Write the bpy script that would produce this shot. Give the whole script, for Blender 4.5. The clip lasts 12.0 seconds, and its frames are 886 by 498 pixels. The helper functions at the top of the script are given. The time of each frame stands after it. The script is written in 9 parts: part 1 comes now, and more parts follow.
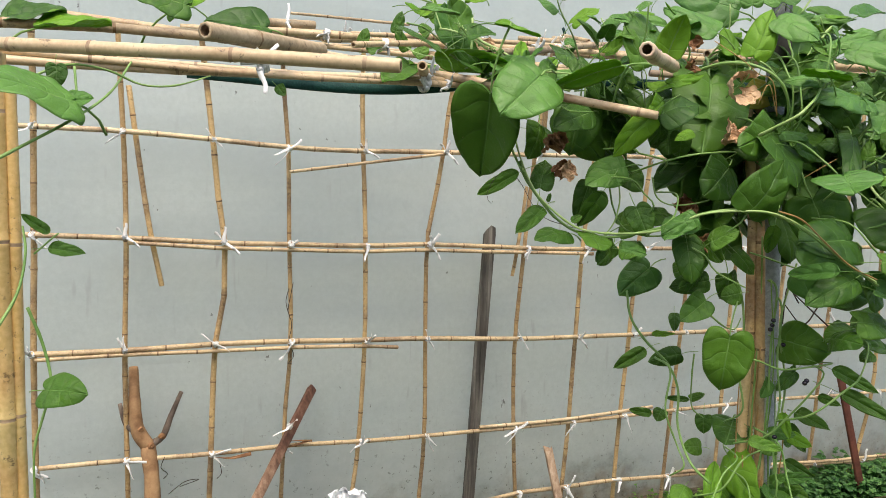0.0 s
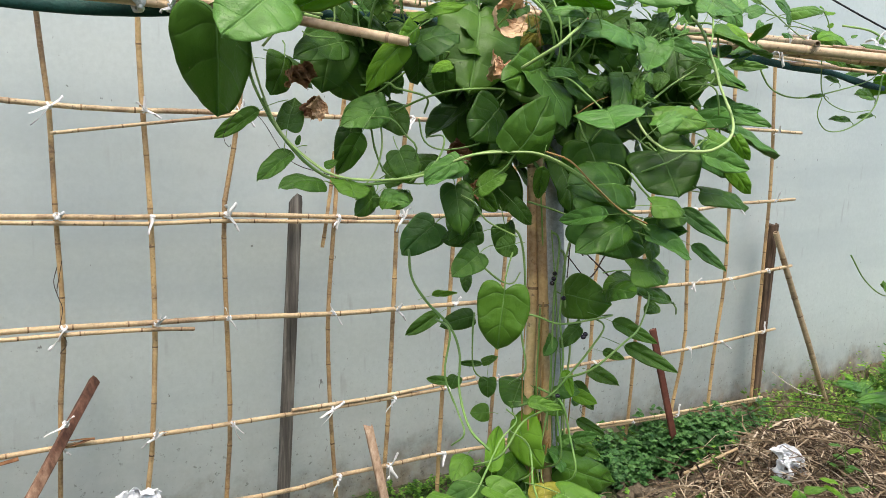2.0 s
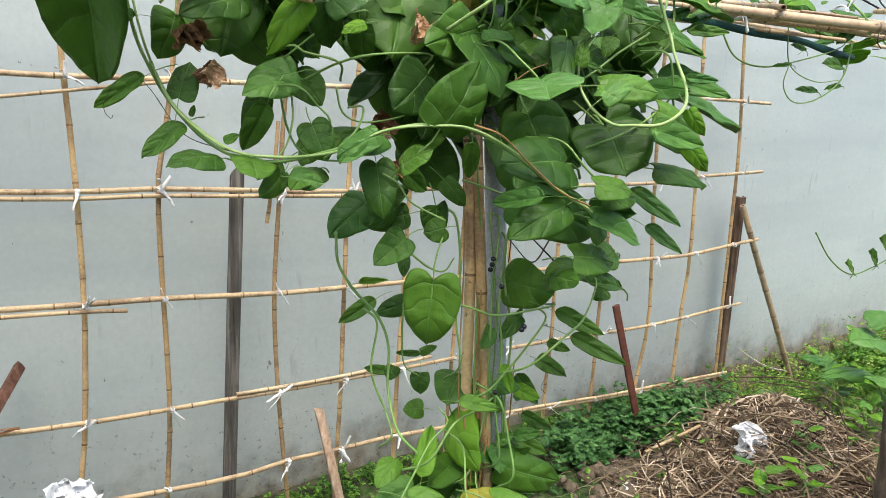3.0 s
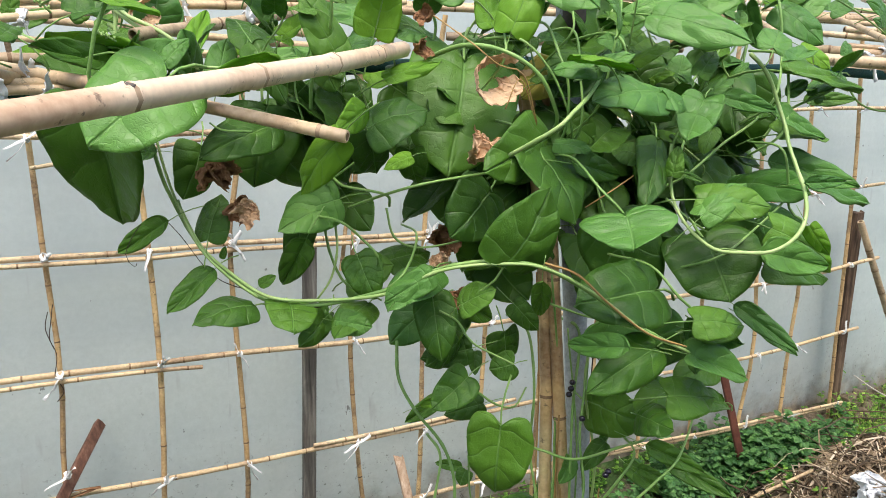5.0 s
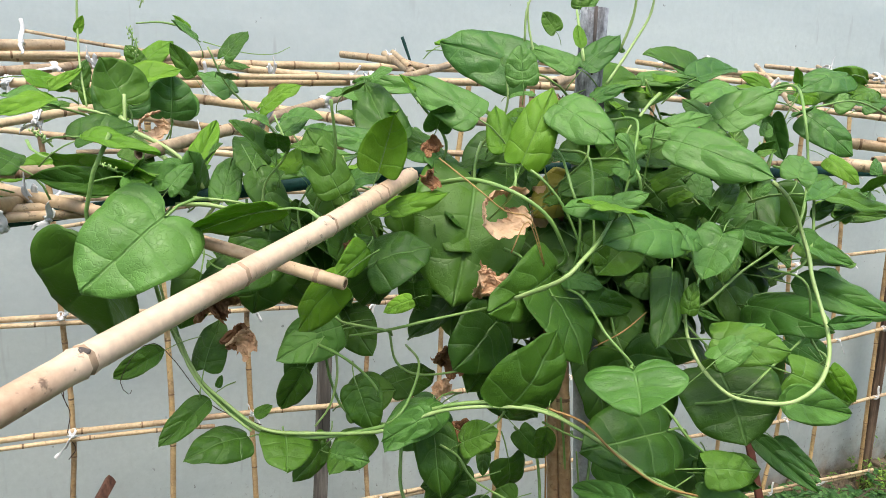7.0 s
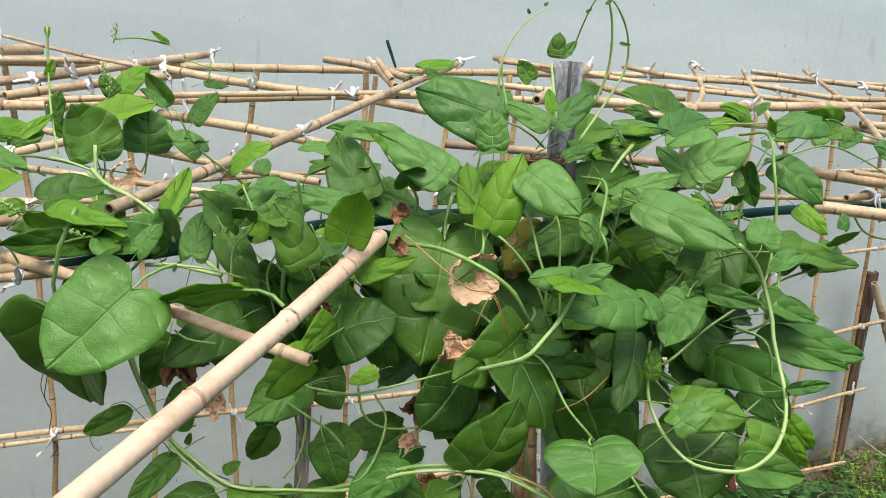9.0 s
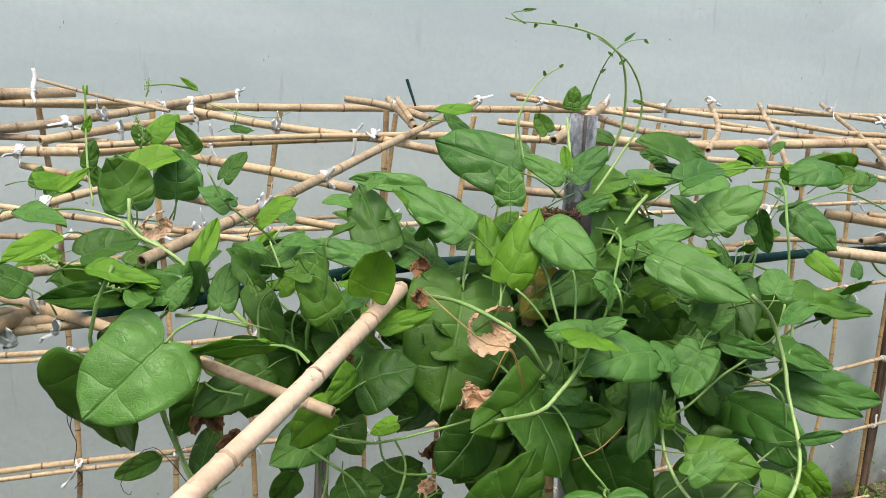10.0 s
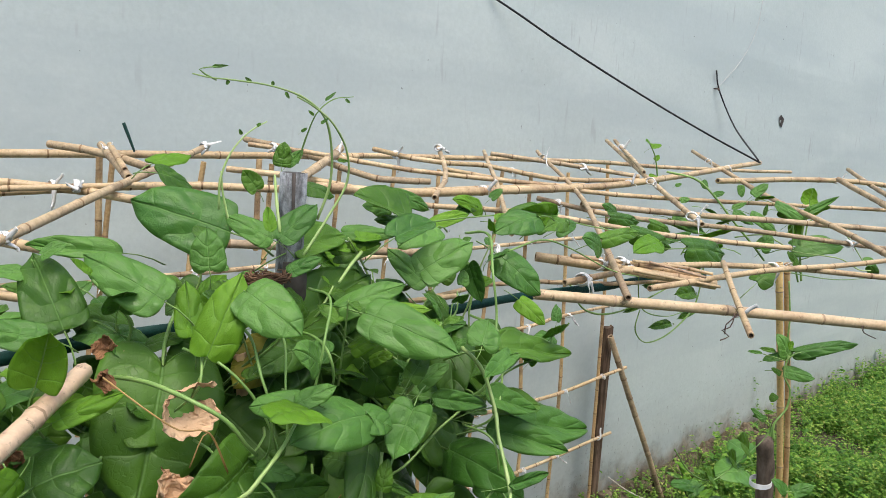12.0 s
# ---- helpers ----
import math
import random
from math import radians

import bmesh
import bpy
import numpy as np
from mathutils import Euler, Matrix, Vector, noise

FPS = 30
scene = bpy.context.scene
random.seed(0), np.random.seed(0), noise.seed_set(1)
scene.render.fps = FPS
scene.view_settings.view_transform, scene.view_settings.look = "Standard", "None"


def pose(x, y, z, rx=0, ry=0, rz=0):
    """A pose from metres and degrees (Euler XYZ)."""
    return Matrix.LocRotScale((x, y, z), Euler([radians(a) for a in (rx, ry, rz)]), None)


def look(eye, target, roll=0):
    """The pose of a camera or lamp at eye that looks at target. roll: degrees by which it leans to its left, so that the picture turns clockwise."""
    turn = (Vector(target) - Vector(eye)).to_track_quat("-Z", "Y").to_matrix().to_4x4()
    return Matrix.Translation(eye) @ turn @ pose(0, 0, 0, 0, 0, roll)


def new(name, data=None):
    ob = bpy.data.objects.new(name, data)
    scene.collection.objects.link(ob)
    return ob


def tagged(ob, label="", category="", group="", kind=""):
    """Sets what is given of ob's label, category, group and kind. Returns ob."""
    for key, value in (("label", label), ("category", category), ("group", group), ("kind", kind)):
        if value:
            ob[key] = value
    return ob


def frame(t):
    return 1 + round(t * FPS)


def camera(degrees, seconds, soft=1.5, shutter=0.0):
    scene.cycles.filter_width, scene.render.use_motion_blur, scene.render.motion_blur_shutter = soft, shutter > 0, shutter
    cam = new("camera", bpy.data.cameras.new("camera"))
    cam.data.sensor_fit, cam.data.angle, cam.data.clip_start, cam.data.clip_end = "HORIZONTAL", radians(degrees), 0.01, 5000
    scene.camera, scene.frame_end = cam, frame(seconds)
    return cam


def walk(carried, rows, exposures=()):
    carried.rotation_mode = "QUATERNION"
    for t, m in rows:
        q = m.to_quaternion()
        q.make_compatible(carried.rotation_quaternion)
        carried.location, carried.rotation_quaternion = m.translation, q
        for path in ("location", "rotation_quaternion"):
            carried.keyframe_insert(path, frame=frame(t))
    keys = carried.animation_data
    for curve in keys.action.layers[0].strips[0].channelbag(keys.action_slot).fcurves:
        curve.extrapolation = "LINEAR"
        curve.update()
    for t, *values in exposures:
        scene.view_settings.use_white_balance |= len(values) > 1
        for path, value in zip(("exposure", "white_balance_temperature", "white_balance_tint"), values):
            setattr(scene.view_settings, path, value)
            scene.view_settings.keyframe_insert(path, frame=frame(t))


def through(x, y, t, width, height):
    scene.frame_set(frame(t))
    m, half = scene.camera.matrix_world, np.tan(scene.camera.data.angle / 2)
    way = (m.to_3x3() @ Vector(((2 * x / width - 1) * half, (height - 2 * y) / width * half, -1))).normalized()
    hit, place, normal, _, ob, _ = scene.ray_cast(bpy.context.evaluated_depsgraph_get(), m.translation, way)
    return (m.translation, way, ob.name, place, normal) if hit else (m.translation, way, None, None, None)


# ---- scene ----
cam = camera(61.4, 12.0, soft=0.7)
PATH = [
    (0, (0.082, 0.117, 1.549), (0.791, 1.967, 1.276), 2.4),
    (0.5, (0.078, 0.089, 1.544), (0.936, 1.874, 1.266), 1.9),
    (1, (0.125, 0.106, 1.524), (1.058, 1.853, 1.245), 2.1),
    (1.5, (0.21, 0.138, 1.503), (1.189, 1.86, 1.226), 2.2),
    (1.8, (0.25, 0.156, 1.491), (1.271, 1.85, 1.194), 2.0),
    (2, (0.292, 0.175, 1.487), (1.341, 1.85, 1.185), 2.3),
    (2.5, (0.365, 0.201, 1.478), (1.47, 1.835, 1.145), 2.7),
    (3, (0.421, 0.239, 1.494), (1.521, 1.865, 1.113), 2.6),
    (3.2, (0.436, 0.259, 1.508), (1.516, 1.894, 1.11), 2.2),
    (4.8, (0.52, 0.36, 1.646), (1.407, 2.096, 1.199), 0.3),
    (5, (0.538, 0.374, 1.659), (1.424, 2.114, 1.228), 0.4),
    (5.5, (0.571, 0.392, 1.699), (1.461, 2.136, 1.294), 1.6),
    (6, (0.59, 0.407, 1.732), (1.463, 2.159, 1.322), 1.9),
    (6.5, (0.597, 0.408, 1.769), (1.447, 2.17, 1.35), 1.6),
    (7, (0.583, 0.41, 1.777), (1.406, 2.193, 1.401), 1.7),
    (7.2, (0.588, 0.414, 1.795), (1.405, 2.204, 1.433), 1.9),
    (8.8, (0.604, 0.413, 1.876), (1.443, 2.169, 1.414), 2.8),
    (9, (0.608, 0.413, 1.886), (1.449, 2.168, 1.424), 2.9),
    (9.5, (0.604, 0.406, 1.908), (1.443, 2.167, 1.463), 2.8),
    (10, (0.597, 0.396, 1.926), (1.397, 2.184, 1.52), 2.7),
    (10.5, (0.612, 0.394, 1.95), (1.462, 2.165, 1.57), 2.1),
    (11, (0.649, 0.398, 1.955), (1.716, 2.052, 1.598), 2.4),
    (11.5, (0.659, 0.399, 1.952), (1.915, 1.925, 1.648), 3.3),
    (12, (0.667, 0.396, 1.953), (2.005, 1.858, 1.679), 3.4),
]
EXPOSURES = [(0, 0.02, 6850, 10), (1.0, 0.07, 6850, 10), (1.5, 0.1, 6700, 10), (2.5, 0.24, 6500, 10), (3.2, 0.28, 6450, 10), (5, 0.27, 6450, 10), (7, 0.14, 6500, 10), (9.5, -0.05, 6550, 10), (12, -0.18, 6500, 10)]
walk(cam, [(t, look(eye, target, roll)) for t, eye, target, roll in PATH], EXPOSURES)

SKY, SUN = 0.31, 1.6

# ---- world and light ----
world = bpy.data.worlds.new("sky")
world.use_nodes = True
scene.world = world
_n = world.node_tree.nodes
_sky = _n.new("ShaderNodeTexSky")
_sky.sky_type = "NISHITA"
_sky.sun_disc = False
_sky.sun_elevation = radians(67)
_sky.sun_rotation = radians(200)
_sky.air_density, _sky.dust_density, _sky.ozone_density = 1.0, 4.0, 1.0
_n["Background"].inputs["Strength"].default_value = SKY
world.node_tree.links.new(_sky.outputs["Color"], _n["Background"].inputs["Color"])
_sun = new("sun", bpy.data.lights.new("sun", "SUN"))
_sun.data.energy, _sun.data.angle, _sun.data.color = SUN, radians(34), (1.0, 0.965, 0.88)
_sun.matrix_world = look((-0.95, -2.1, 5.4), (0, 0, 0))


# ---- materials ----
class Mat:
    """A node material under construction."""

    def __init__(self, name, rough=0.6, spec=0.5):
        self.m = bpy.data.materials.new(name)
        self.m.use_nodes = True
        self.t = self.m.node_tree
        self.b = self.t.nodes["Principled BSDF"]
        self.b.inputs["Roughness"].default_value = rough
        self.b.inputs["Specular IOR Level"].default_value = spec

    def node(self, kind, **values):
        n = self.t.nodes.new(kind)
        for k, v in values.items():
            if k in n.inputs:
                n.inputs[k].default_value = v
        return n

    def link(self, a, b):
        self.t.links.new(a, b)

    def coord(self, which="Object", scale=(1, 1, 1)):
        c = self.t.nodes.new("ShaderNodeTexCoord")
        m = self.t.nodes.new("ShaderNodeMapping")
        m.inputs["Scale"].default_value = scale
        self.link(c.outputs[which], m.inputs["Vector"])
        return m.outputs["Vector"]

    def noise(self, vec, scale, detail=4, rough=0.55):
        n = self.node("ShaderNodeTexNoise", Scale=scale, Detail=detail, Roughness=rough)
        if vec is not None:
            self.link(vec, n.inputs["Vector"])
        return n.outputs["Fac"]

    def ramp(self, fac, stops):
        r = self.t.nodes.new("ShaderNodeValToRGB")
        e = r.color_ramp.elements
        while len(e) < len(stops):
            e.new(0.5)
        for el, (p, c) in zip(e, stops):
            el.position, el.color = p, (*c, 1) if len(c) == 3 else c
        self.link(fac, r.inputs["Fac"])
        return r.outputs["Color"]

    def mix(self, fac, a, b, mode="MIX"):
        n = self.t.nodes.new("ShaderNodeMix")
        n.data_type, n.blend_type = "RGBA", mode
        for sock, v in ((n.inputs[0], fac), (n.inputs[6], a), (n.inputs[7], b)):
            if isinstance(v, bpy.types.NodeSocket):
                self.link(v, sock)
            elif isinstance(v, (int, float)):
                sock.default_value = v
            else:
                sock.default_value = (*v, 1)
        return n.outputs[2]

    def math(self, op, a, b=0.0, c=0.0):
        n = self.t.nodes.new("ShaderNodeMath")
        n.operation = op
        for i, v in enumerate((a, b, c)):
            if isinstance(v, bpy.types.NodeSocket):
                self.link(v, n.inputs[i])
            else:
                n.inputs[i].default_value = v
        return n.outputs[0]

    def random(self):
        return self.t.nodes.new("ShaderNodeObjectInfo").outputs["Random"]

    def island(self):
        return self.t.nodes.new("ShaderNodeNewGeometry").outputs["Random Per Island"]

    def colour(self, c):
        self.link(c, self.b.inputs["Base Color"])

    def bump(self, height, strength=0.3, dist=0.002):
        n = self.node("ShaderNodeBump", Strength=strength, Distance=dist)
        self.link(height, n.inputs["Height"])
        self.link(n.outputs["Normal"], self.b.inputs["Normal"])


def mat_wall():
    k = Mat("painted_plaster", 0.85, 0.2)
    v = k.coord("Object")
    col = k.ramp(k.noise(v, 0.8, 5), [(0.3, (0.490, 0.560, 0.535)), (0.7, (0.548, 0.615, 0.580))])
    fine = k.noise(v, 60, 6, 0.7)
    col = k.mix(0.08, col, k.ramp(fine, [(0.35, (0.3, 0.3, 0.3)), (0.65, (0.9, 0.9, 0.9))]))
    # faint trowel bands that run along the wall
    band = k.noise(k.coord("Object", (0.45, 1, 3.2)), 1.1, 5, 0.6)
    col = k.mix(k.math("MULTIPLY", k.ramp(band, [(0.42, (0, 0, 0)), (0.62, (1, 1, 1))]), 0.5), col, (0.425, 0.49, 0.485))
    pale = k.noise(k.coord("Object", (0.9, 1, 1.6)), 2.1, 5, 0.65)
    col = k.mix(k.math("MULTIPLY", k.ramp(pale, [(0.55, (0, 0, 0)), (0.72, (1, 1, 1))]), 0.4), col, (0.61, 0.655, 0.62))
    # scuffs: short upright grey smears
    sm = k.noise(k.coord("Object", (34, 1, 5)), 1.0, 2)
    where = k.noise(v, 2.3, 2)
    smear = k.math("MULTIPLY", k.ramp(sm, [(0.64, (0, 0, 0)), (0.74, (1, 1, 1))]), k.ramp(where, [(0.46, (0, 0, 0)), (0.6, (1, 1, 1))]))
    col = k.mix(k.math("MULTIPLY", smear, 0.45), col, (0.33, 0.34, 0.34))
    # small dark flecks and nicks of uneven shape
    fv = k.noise(k.coord("Object", (1.0, 1, 0.6)), 46, 3, 0.6)
    fl = k.math("MULTIPLY", k.ramp(fv, [(0.715, (0, 0, 0)), (0.74, (1, 1, 1))]), k.ramp(k.noise(v, 3.1, 2), [(0.50, (0, 0, 0)), (0.56, (1, 1, 1))]))
    col = k.mix(k.math("MULTIPLY", fl, 0.7), col, (0.10, 0.10, 0.09))
    # splashed mud and algae on the foot of the wall, with a ragged edge
    sep = k.t.nodes.new("ShaderNodeSeparateXYZ")
    k.link(k.coord("Object"), sep.inputs[0])
    edge = k.math("ADD", sep.outputs["Z"], k.math("MULTIPLY", k.math("SUBTRACT", k.noise(v, 5, 6, 0.7), 0.5), 0.5))
    mud = k.ramp(edge, [(0.08, (0.95, 0.95, 0.95)), (0.17, (0.55, 0.55, 0.55)), (0.27, (0.16, 0.16, 0.16)), (0.55, (0, 0, 0))])
    dirt = k.ramp(k.noise(v, 14, 5), [(0.35, (0.11, 0.085, 0.055)), (0.65, (0.30, 0.25, 0.18))])
    col = k.mix(mud, col, dirt)
    # mould specks thrown up by rain, thicker near the ground
    speck = k.math("MULTIPLY", k.ramp(k.noise(v, 55, 3, 0.7), [(0.63, (0, 0, 0)), (0.70, (1, 1, 1))]), k.ramp(edge, [(0.12, (1, 1, 1)), (0.75, (0, 0, 0))]))
    col = k.mix(k.math("MULTIPLY", speck, 0.75), col, (0.10, 0.095, 0.075))
    k.colour(col)
    k.bump(k.math("ADD", k.noise(v, 25, 6), k.math("MULTIPLY", k.noise(v, 3, 3), 2.0)), 0.25, 0.004)
    return k.m


def mat_bamboo(name, pale, mid, dark, rough=0.45, blots=9, worn=0.5):
    """Bamboo skin: each cane its own tone, long stained stretches, fine fibres, dots of mould."""
    k = Mat(name, rough, 0.4)
    v = k.coord("Object")
    r = k.random()
    col = k.ramp(r, [(0.0, pale), (0.5, mid), (0.8, tuple(0.80 * c for c in mid)), (1.0, pale)])
    tone = k.noise(v, 3.2, 3)
    col = k.mix(k.math("MULTIPLY", k.ramp(tone, [(0.47, (0, 0, 0)), (0.57, (1, 1, 1))]), worn), col, tuple(0.5 * (a + b) for a, b in zip(mid, dark)))
    blot = k.noise(v, blots, 5, 0.65)
    col = k.mix(k.math("MULTIPLY", k.ramp(blot, [(0.50, (0, 0, 0)), (0.62, (1, 1, 1))]), 0.85), col, dark)
    bleach = k.noise(v, 6.5, 4, 0.6)
    col = k.mix(k.math("MULTIPLY", k.ramp(bleach, [(0.55, (0, 0, 0)), (0.70, (1, 1, 1))]), 0.55), col, tuple(min(0.86, 1.15 * c + 0.05) for c in pale))
    streak = k.noise(v, 140, 3)
    col = k.mix(0.22, col, k.ramp(streak, [(0.3, (0.2, 0.14, 0.08)), (0.7, (0.85, 0.7, 0.48))]))
    spots = k.ramp(k.noise(v, 60, 4, 0.75), [(0.60, (0, 0, 0)), (0.68, (1, 1, 1))])
    col = k.mix(k.math("MULTIPLY", spots, 0.7), col, (0.085, 0.05, 0.03))
    k.colour(col)
    k.bump(k.math("ADD", streak, spots), 0.2, 0.001)
    return k.m


def mat_plain(name, a, b, scale=20, rough=0.7, spec=0.3, bump=0.2, dist=0.002):
    k = Mat(name, rough, spec)
    v = k.coord("Object")
    n = k.noise(v, scale, 6, 0.65)
    big = k.noise(v, scale * 0.17, 3)
    f = k.math("ADD", k.math("MULTIPLY", n, 0.6), k.math("MULTIPLY", big, 0.4))
    k.colour(k.ramp(f, [(0.36, a), (0.64, b)]))
    if bump:
        k.bump(n, bump, dist)
    return k.m


def mat_wood(name, a, b, c, along=(60, 60, 3)):
    k = Mat(name, 0.8, 0.25)
    v = k.coord("Object", along)
    g = k.noise(v, 1.0, 6, 0.7)
    col = k.ramp(g, [(0.32, a), (0.5, b), (0.68, c)])
    blot = k.noise(k.coord("Object"), 7, 4)
    col = k.mix(k.math("MULTIPLY", k.ramp(blot, [(0.52, (0, 0, 0)), (0.7, (1, 1, 1))]), 0.5), col, tuple(0.45 * x for x in a))
    k.colour(col)
    k.bump(g, 0.5, 0.003)
    return k.m


def mat_leaf(name, dark, light, gloss=0.36, through=0.40, vein=(0.22, 0.40, 0.12), clear=(0.20, 0.44, 0.03)):
    """Leaf blade: arching veins, quilted relief, bites and blotches that differ from leaf to leaf."""
    k = Mat(name, gloss, 0.36)
    uv = k.t.nodes.new("ShaderNodeUVMap")
    uv.uv_map = "blade"
    sep = k.t.nodes.new("ShaderNodeSeparateXYZ")
    k.link(uv.outputs["UV"], sep.inputs[0])
    x = k.math("ABSOLUTE", k.math("SUBTRACT", sep.outputs["X"], 0.5))
    r = k.random()
    own = k.t.nodes.new("ShaderNodeVectorMath")
    own.operation = "ADD"
    k.link(k.coord("Object"), own.inputs[0])
    k.link(k.math("MULTIPLY", r, 37.0), own.inputs[1])
    v = own.outputs[0]
    col = k.mix(r, dark, light)
    col = k.mix(k.math("MULTIPLY", k.ramp(k.noise(v, 2.2, 4), [(0.42, (0, 0, 0)), (0.70, (1, 1, 1))]), 0.35), col, tuple(0.7 * c for c in dark))
    col = k.mix(k.math("MULTIPLY", k.ramp(k.noise(v, 4.5, 5), [(0.52, (0, 0, 0)), (0.70, (1, 1, 1))]), 0.35), col, tuple(1.25 * c for c in light))
    mid = k.ramp(x, [(0.006, (1, 1, 1)), (0.018, (0, 0, 0))])
    ph = k.math("ADD", k.math("MULTIPLY", sep.outputs["Y"], 5.6), 0.5)
    fr = k.math("ABSOLUTE", k.math("SUBTRACT", k.math("FRACT", ph), 0.5))
    side = k.math("MULTIPLY", k.ramp(fr, [(0.0, (1, 1, 1)), (0.05, (0, 0, 0))]), k.ramp(k.noise(v, 5.5, 2), [(0.32, (0.1, 0.1, 0.1)), (0.5, (1, 1, 1))]))
    vo = k.node("ShaderNodeTexVoronoi", Scale=13.0)
    vo.feature = "DISTANCE_TO_EDGE"
    bent = k.t.nodes.new("ShaderNodeVectorMath")
    bent.operation = "ADD"
    k.link(v, bent.inputs[0])
    k.link(k.math("MULTIPLY", k.noise(v, 9, 2), 0.22), bent.inputs[1])
    k.link(bent.outputs[0], vo.inputs["Vector"])
    net = k.ramp(vo.outputs["Distance"], [(0.0, (0, 0, 0)), (0.10, (1, 1, 1))])
    lines = k.math("MAXIMUM", k.math("MULTIPLY", mid, 0.5), k.math("MULTIPLY", side, 0.24))
    lines = k.math("MAXIMUM", lines, k.math("MULTIPLY", k.math("SUBTRACT", 1.0, net), 0.02))
    col = k.mix(lines, col, vein)
    marks = k.ramp(k.noise(v, 21, 2), [(0.76, (0, 0, 0)), (0.78, (1, 1, 1))])
    col = k.mix(k.math("MULTIPLY", marks, 0.7), col, (0.33, 0.29, 0.12))
    k.colour(col)
    quilt = k.math("SUBTRACT", 1.0, k.math("POWER", k.math("SUBTRACT", 1.0, k.math("MULTIPLY", fr, 2.0)), 4.0))
    quilt = k.math("MULTIPLY", quilt, k.ramp(sep.outputs["Y"], [(0.10, (0, 0, 0)), (0.34, (1, 1, 1))]))
    h = k.math("ADD", k.math("MULTIPLY", quilt, 0.35), k.math("MULTIPLY", net, 0.09))
    h = k.math("ADD", h, k.math("MULTIPLY", k.noise(v, 3.8, 3, 0.5), 1.5))
    h = k.math("SUBTRACT", h, k.math("MULTIPLY", mid, 0.9))
    h = k.math("SUBTRACT", h, k.math("MULTIPLY", side, 0.18))
    k.bump(h, 0.5, 0.005)
    k.link(k.ramp(k.noise(v, 9, 3), [(0.35, (gloss - 0.12,) * 3), (0.65, (gloss + 0.10,) * 3)]), k.b.inputs["Roughness"])
    tr = k.t.nodes.new("ShaderNodeBsdfTranslucent")
    k.link(k.mix(0.7, col, clear), tr.inputs["Color"])
    mx = k.t.nodes.new("ShaderNodeMixShader")
    mx.inputs[0].default_value = through
    k.link(k.b.outputs[0], mx.inputs[1])
    k.link(tr.outputs[0], mx.inputs[2])
    k.link(mx.outputs[0], k.t.nodes["Material Output"].inputs["Surface"])
    return k.m


def mat_stuff(name, stops, rough=0.6, through=0.0):
    k = Mat(name, rough, 0.3)
    col = k.ramp(k.island(), stops)
    k.colour(col)
    if through:
        tr = k.t.nodes.new("ShaderNodeBsdfTranslucent")
        k.link(col, tr.inputs["Color"])
        mx = k.t.nodes.new("ShaderNodeMixShader")
        mx.inputs[0].default_value = through
        k.link(k.b.outputs[0], mx.inputs[1])
        k.link(tr.outputs[0], mx.inputs[2])
        k.link(mx.outputs[0], k.t.nodes["Material Output"].inputs["Surface"])
    return k.m


WALL = mat_wall()
TAN = mat_bamboo("pale_bamboo", (0.70, 0.525, 0.300), (0.58, 0.42, 0.22), (0.30, 0.18, 0.09))
OLD = mat_bamboo("aged_bamboo", (0.56, 0.43, 0.265), (0.455, 0.335, 0.195), (0.20, 0.135, 0.08), 0.6, 9, 0.7)
GRIDB = mat_bamboo("weathered_cane", (0.72, 0.48, 0.20), (0.56, 0.35, 0.135), (0.15, 0.08, 0.036), 0.5, 5, 0.75)
ROWB = mat_bamboo("pale_cane", (0.78, 0.60, 0.36), (0.66, 0.48, 0.26), (0.24, 0.14, 0.07), 0.5, 7)
YEL = mat_bamboo("yellow_bamboo", (0.82, 0.56, 0.20), (0.72, 0.46, 0.14), (0.52, 0.30, 0.09), 0.35, 5, 0.25)
POSTB = mat_bamboo("stained_bamboo", (0.85, 0.60, 0.29), (0.70, 0.44, 0.17), (0.24, 0.125, 0.055), 0.45, 8, 0.6)
PINKB = mat_bamboo("scrubbed_bamboo", (0.80, 0.60, 0.42), (0.74, 0.53, 0.36), (0.50, 0.30, 0.18), 0.4, 6)
POSTR = mat_bamboo("sunlit_bamboo", (0.77, 0.585, 0.355), (0.67, 0.49, 0.285), (0.42, 0.26, 0.14), 0.4, 6, 0.3)
NODE = mat_plain("bamboo_node", (0.10, 0.06, 0.035), (0.36, 0.23, 0.12), 60, 0.7)
NODEP = mat_plain("pale_bamboo_node", (0.24, 0.15, 0.09), (0.62, 0.45, 0.29), 45, 0.6)
PITH = mat_plain("bamboo_pith", (0.10, 0.06, 0.035), (0.30, 0.20, 0.11), 80, 0.9)
TIE = mat_plain("white_plastic_string", (0.72, 0.71, 0.68), (0.84, 0.84, 0.82), 60, 0.4, 0.5, 0.1)
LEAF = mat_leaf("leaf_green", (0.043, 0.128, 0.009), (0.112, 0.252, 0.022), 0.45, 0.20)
# lighter bluish copy of the leaf green, with the sky's sheen tinted in
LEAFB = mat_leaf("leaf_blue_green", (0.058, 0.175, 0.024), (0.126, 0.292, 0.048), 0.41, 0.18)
# for young shoots and backlit leaves: light shining through is put into the colour
LEAFY = mat_leaf("leaf_young_backlit_green", (0.14, 0.34, 0.018), (0.22, 0.44, 0.030), 0.47, 0.38)
# darker copy of the leaf green: shade is put into its colour
LEAFD = mat_leaf("leaf_shaded_green", (0.032, 0.098, 0.008), (0.080, 0.195, 0.017), 0.45, 0.20)
LEAFX = mat_leaf("leaf_yellowing", (0.30, 0.30, 0.03), (0.42, 0.36, 0.05), 0.5, 0.3, (0.5, 0.42, 0.15))
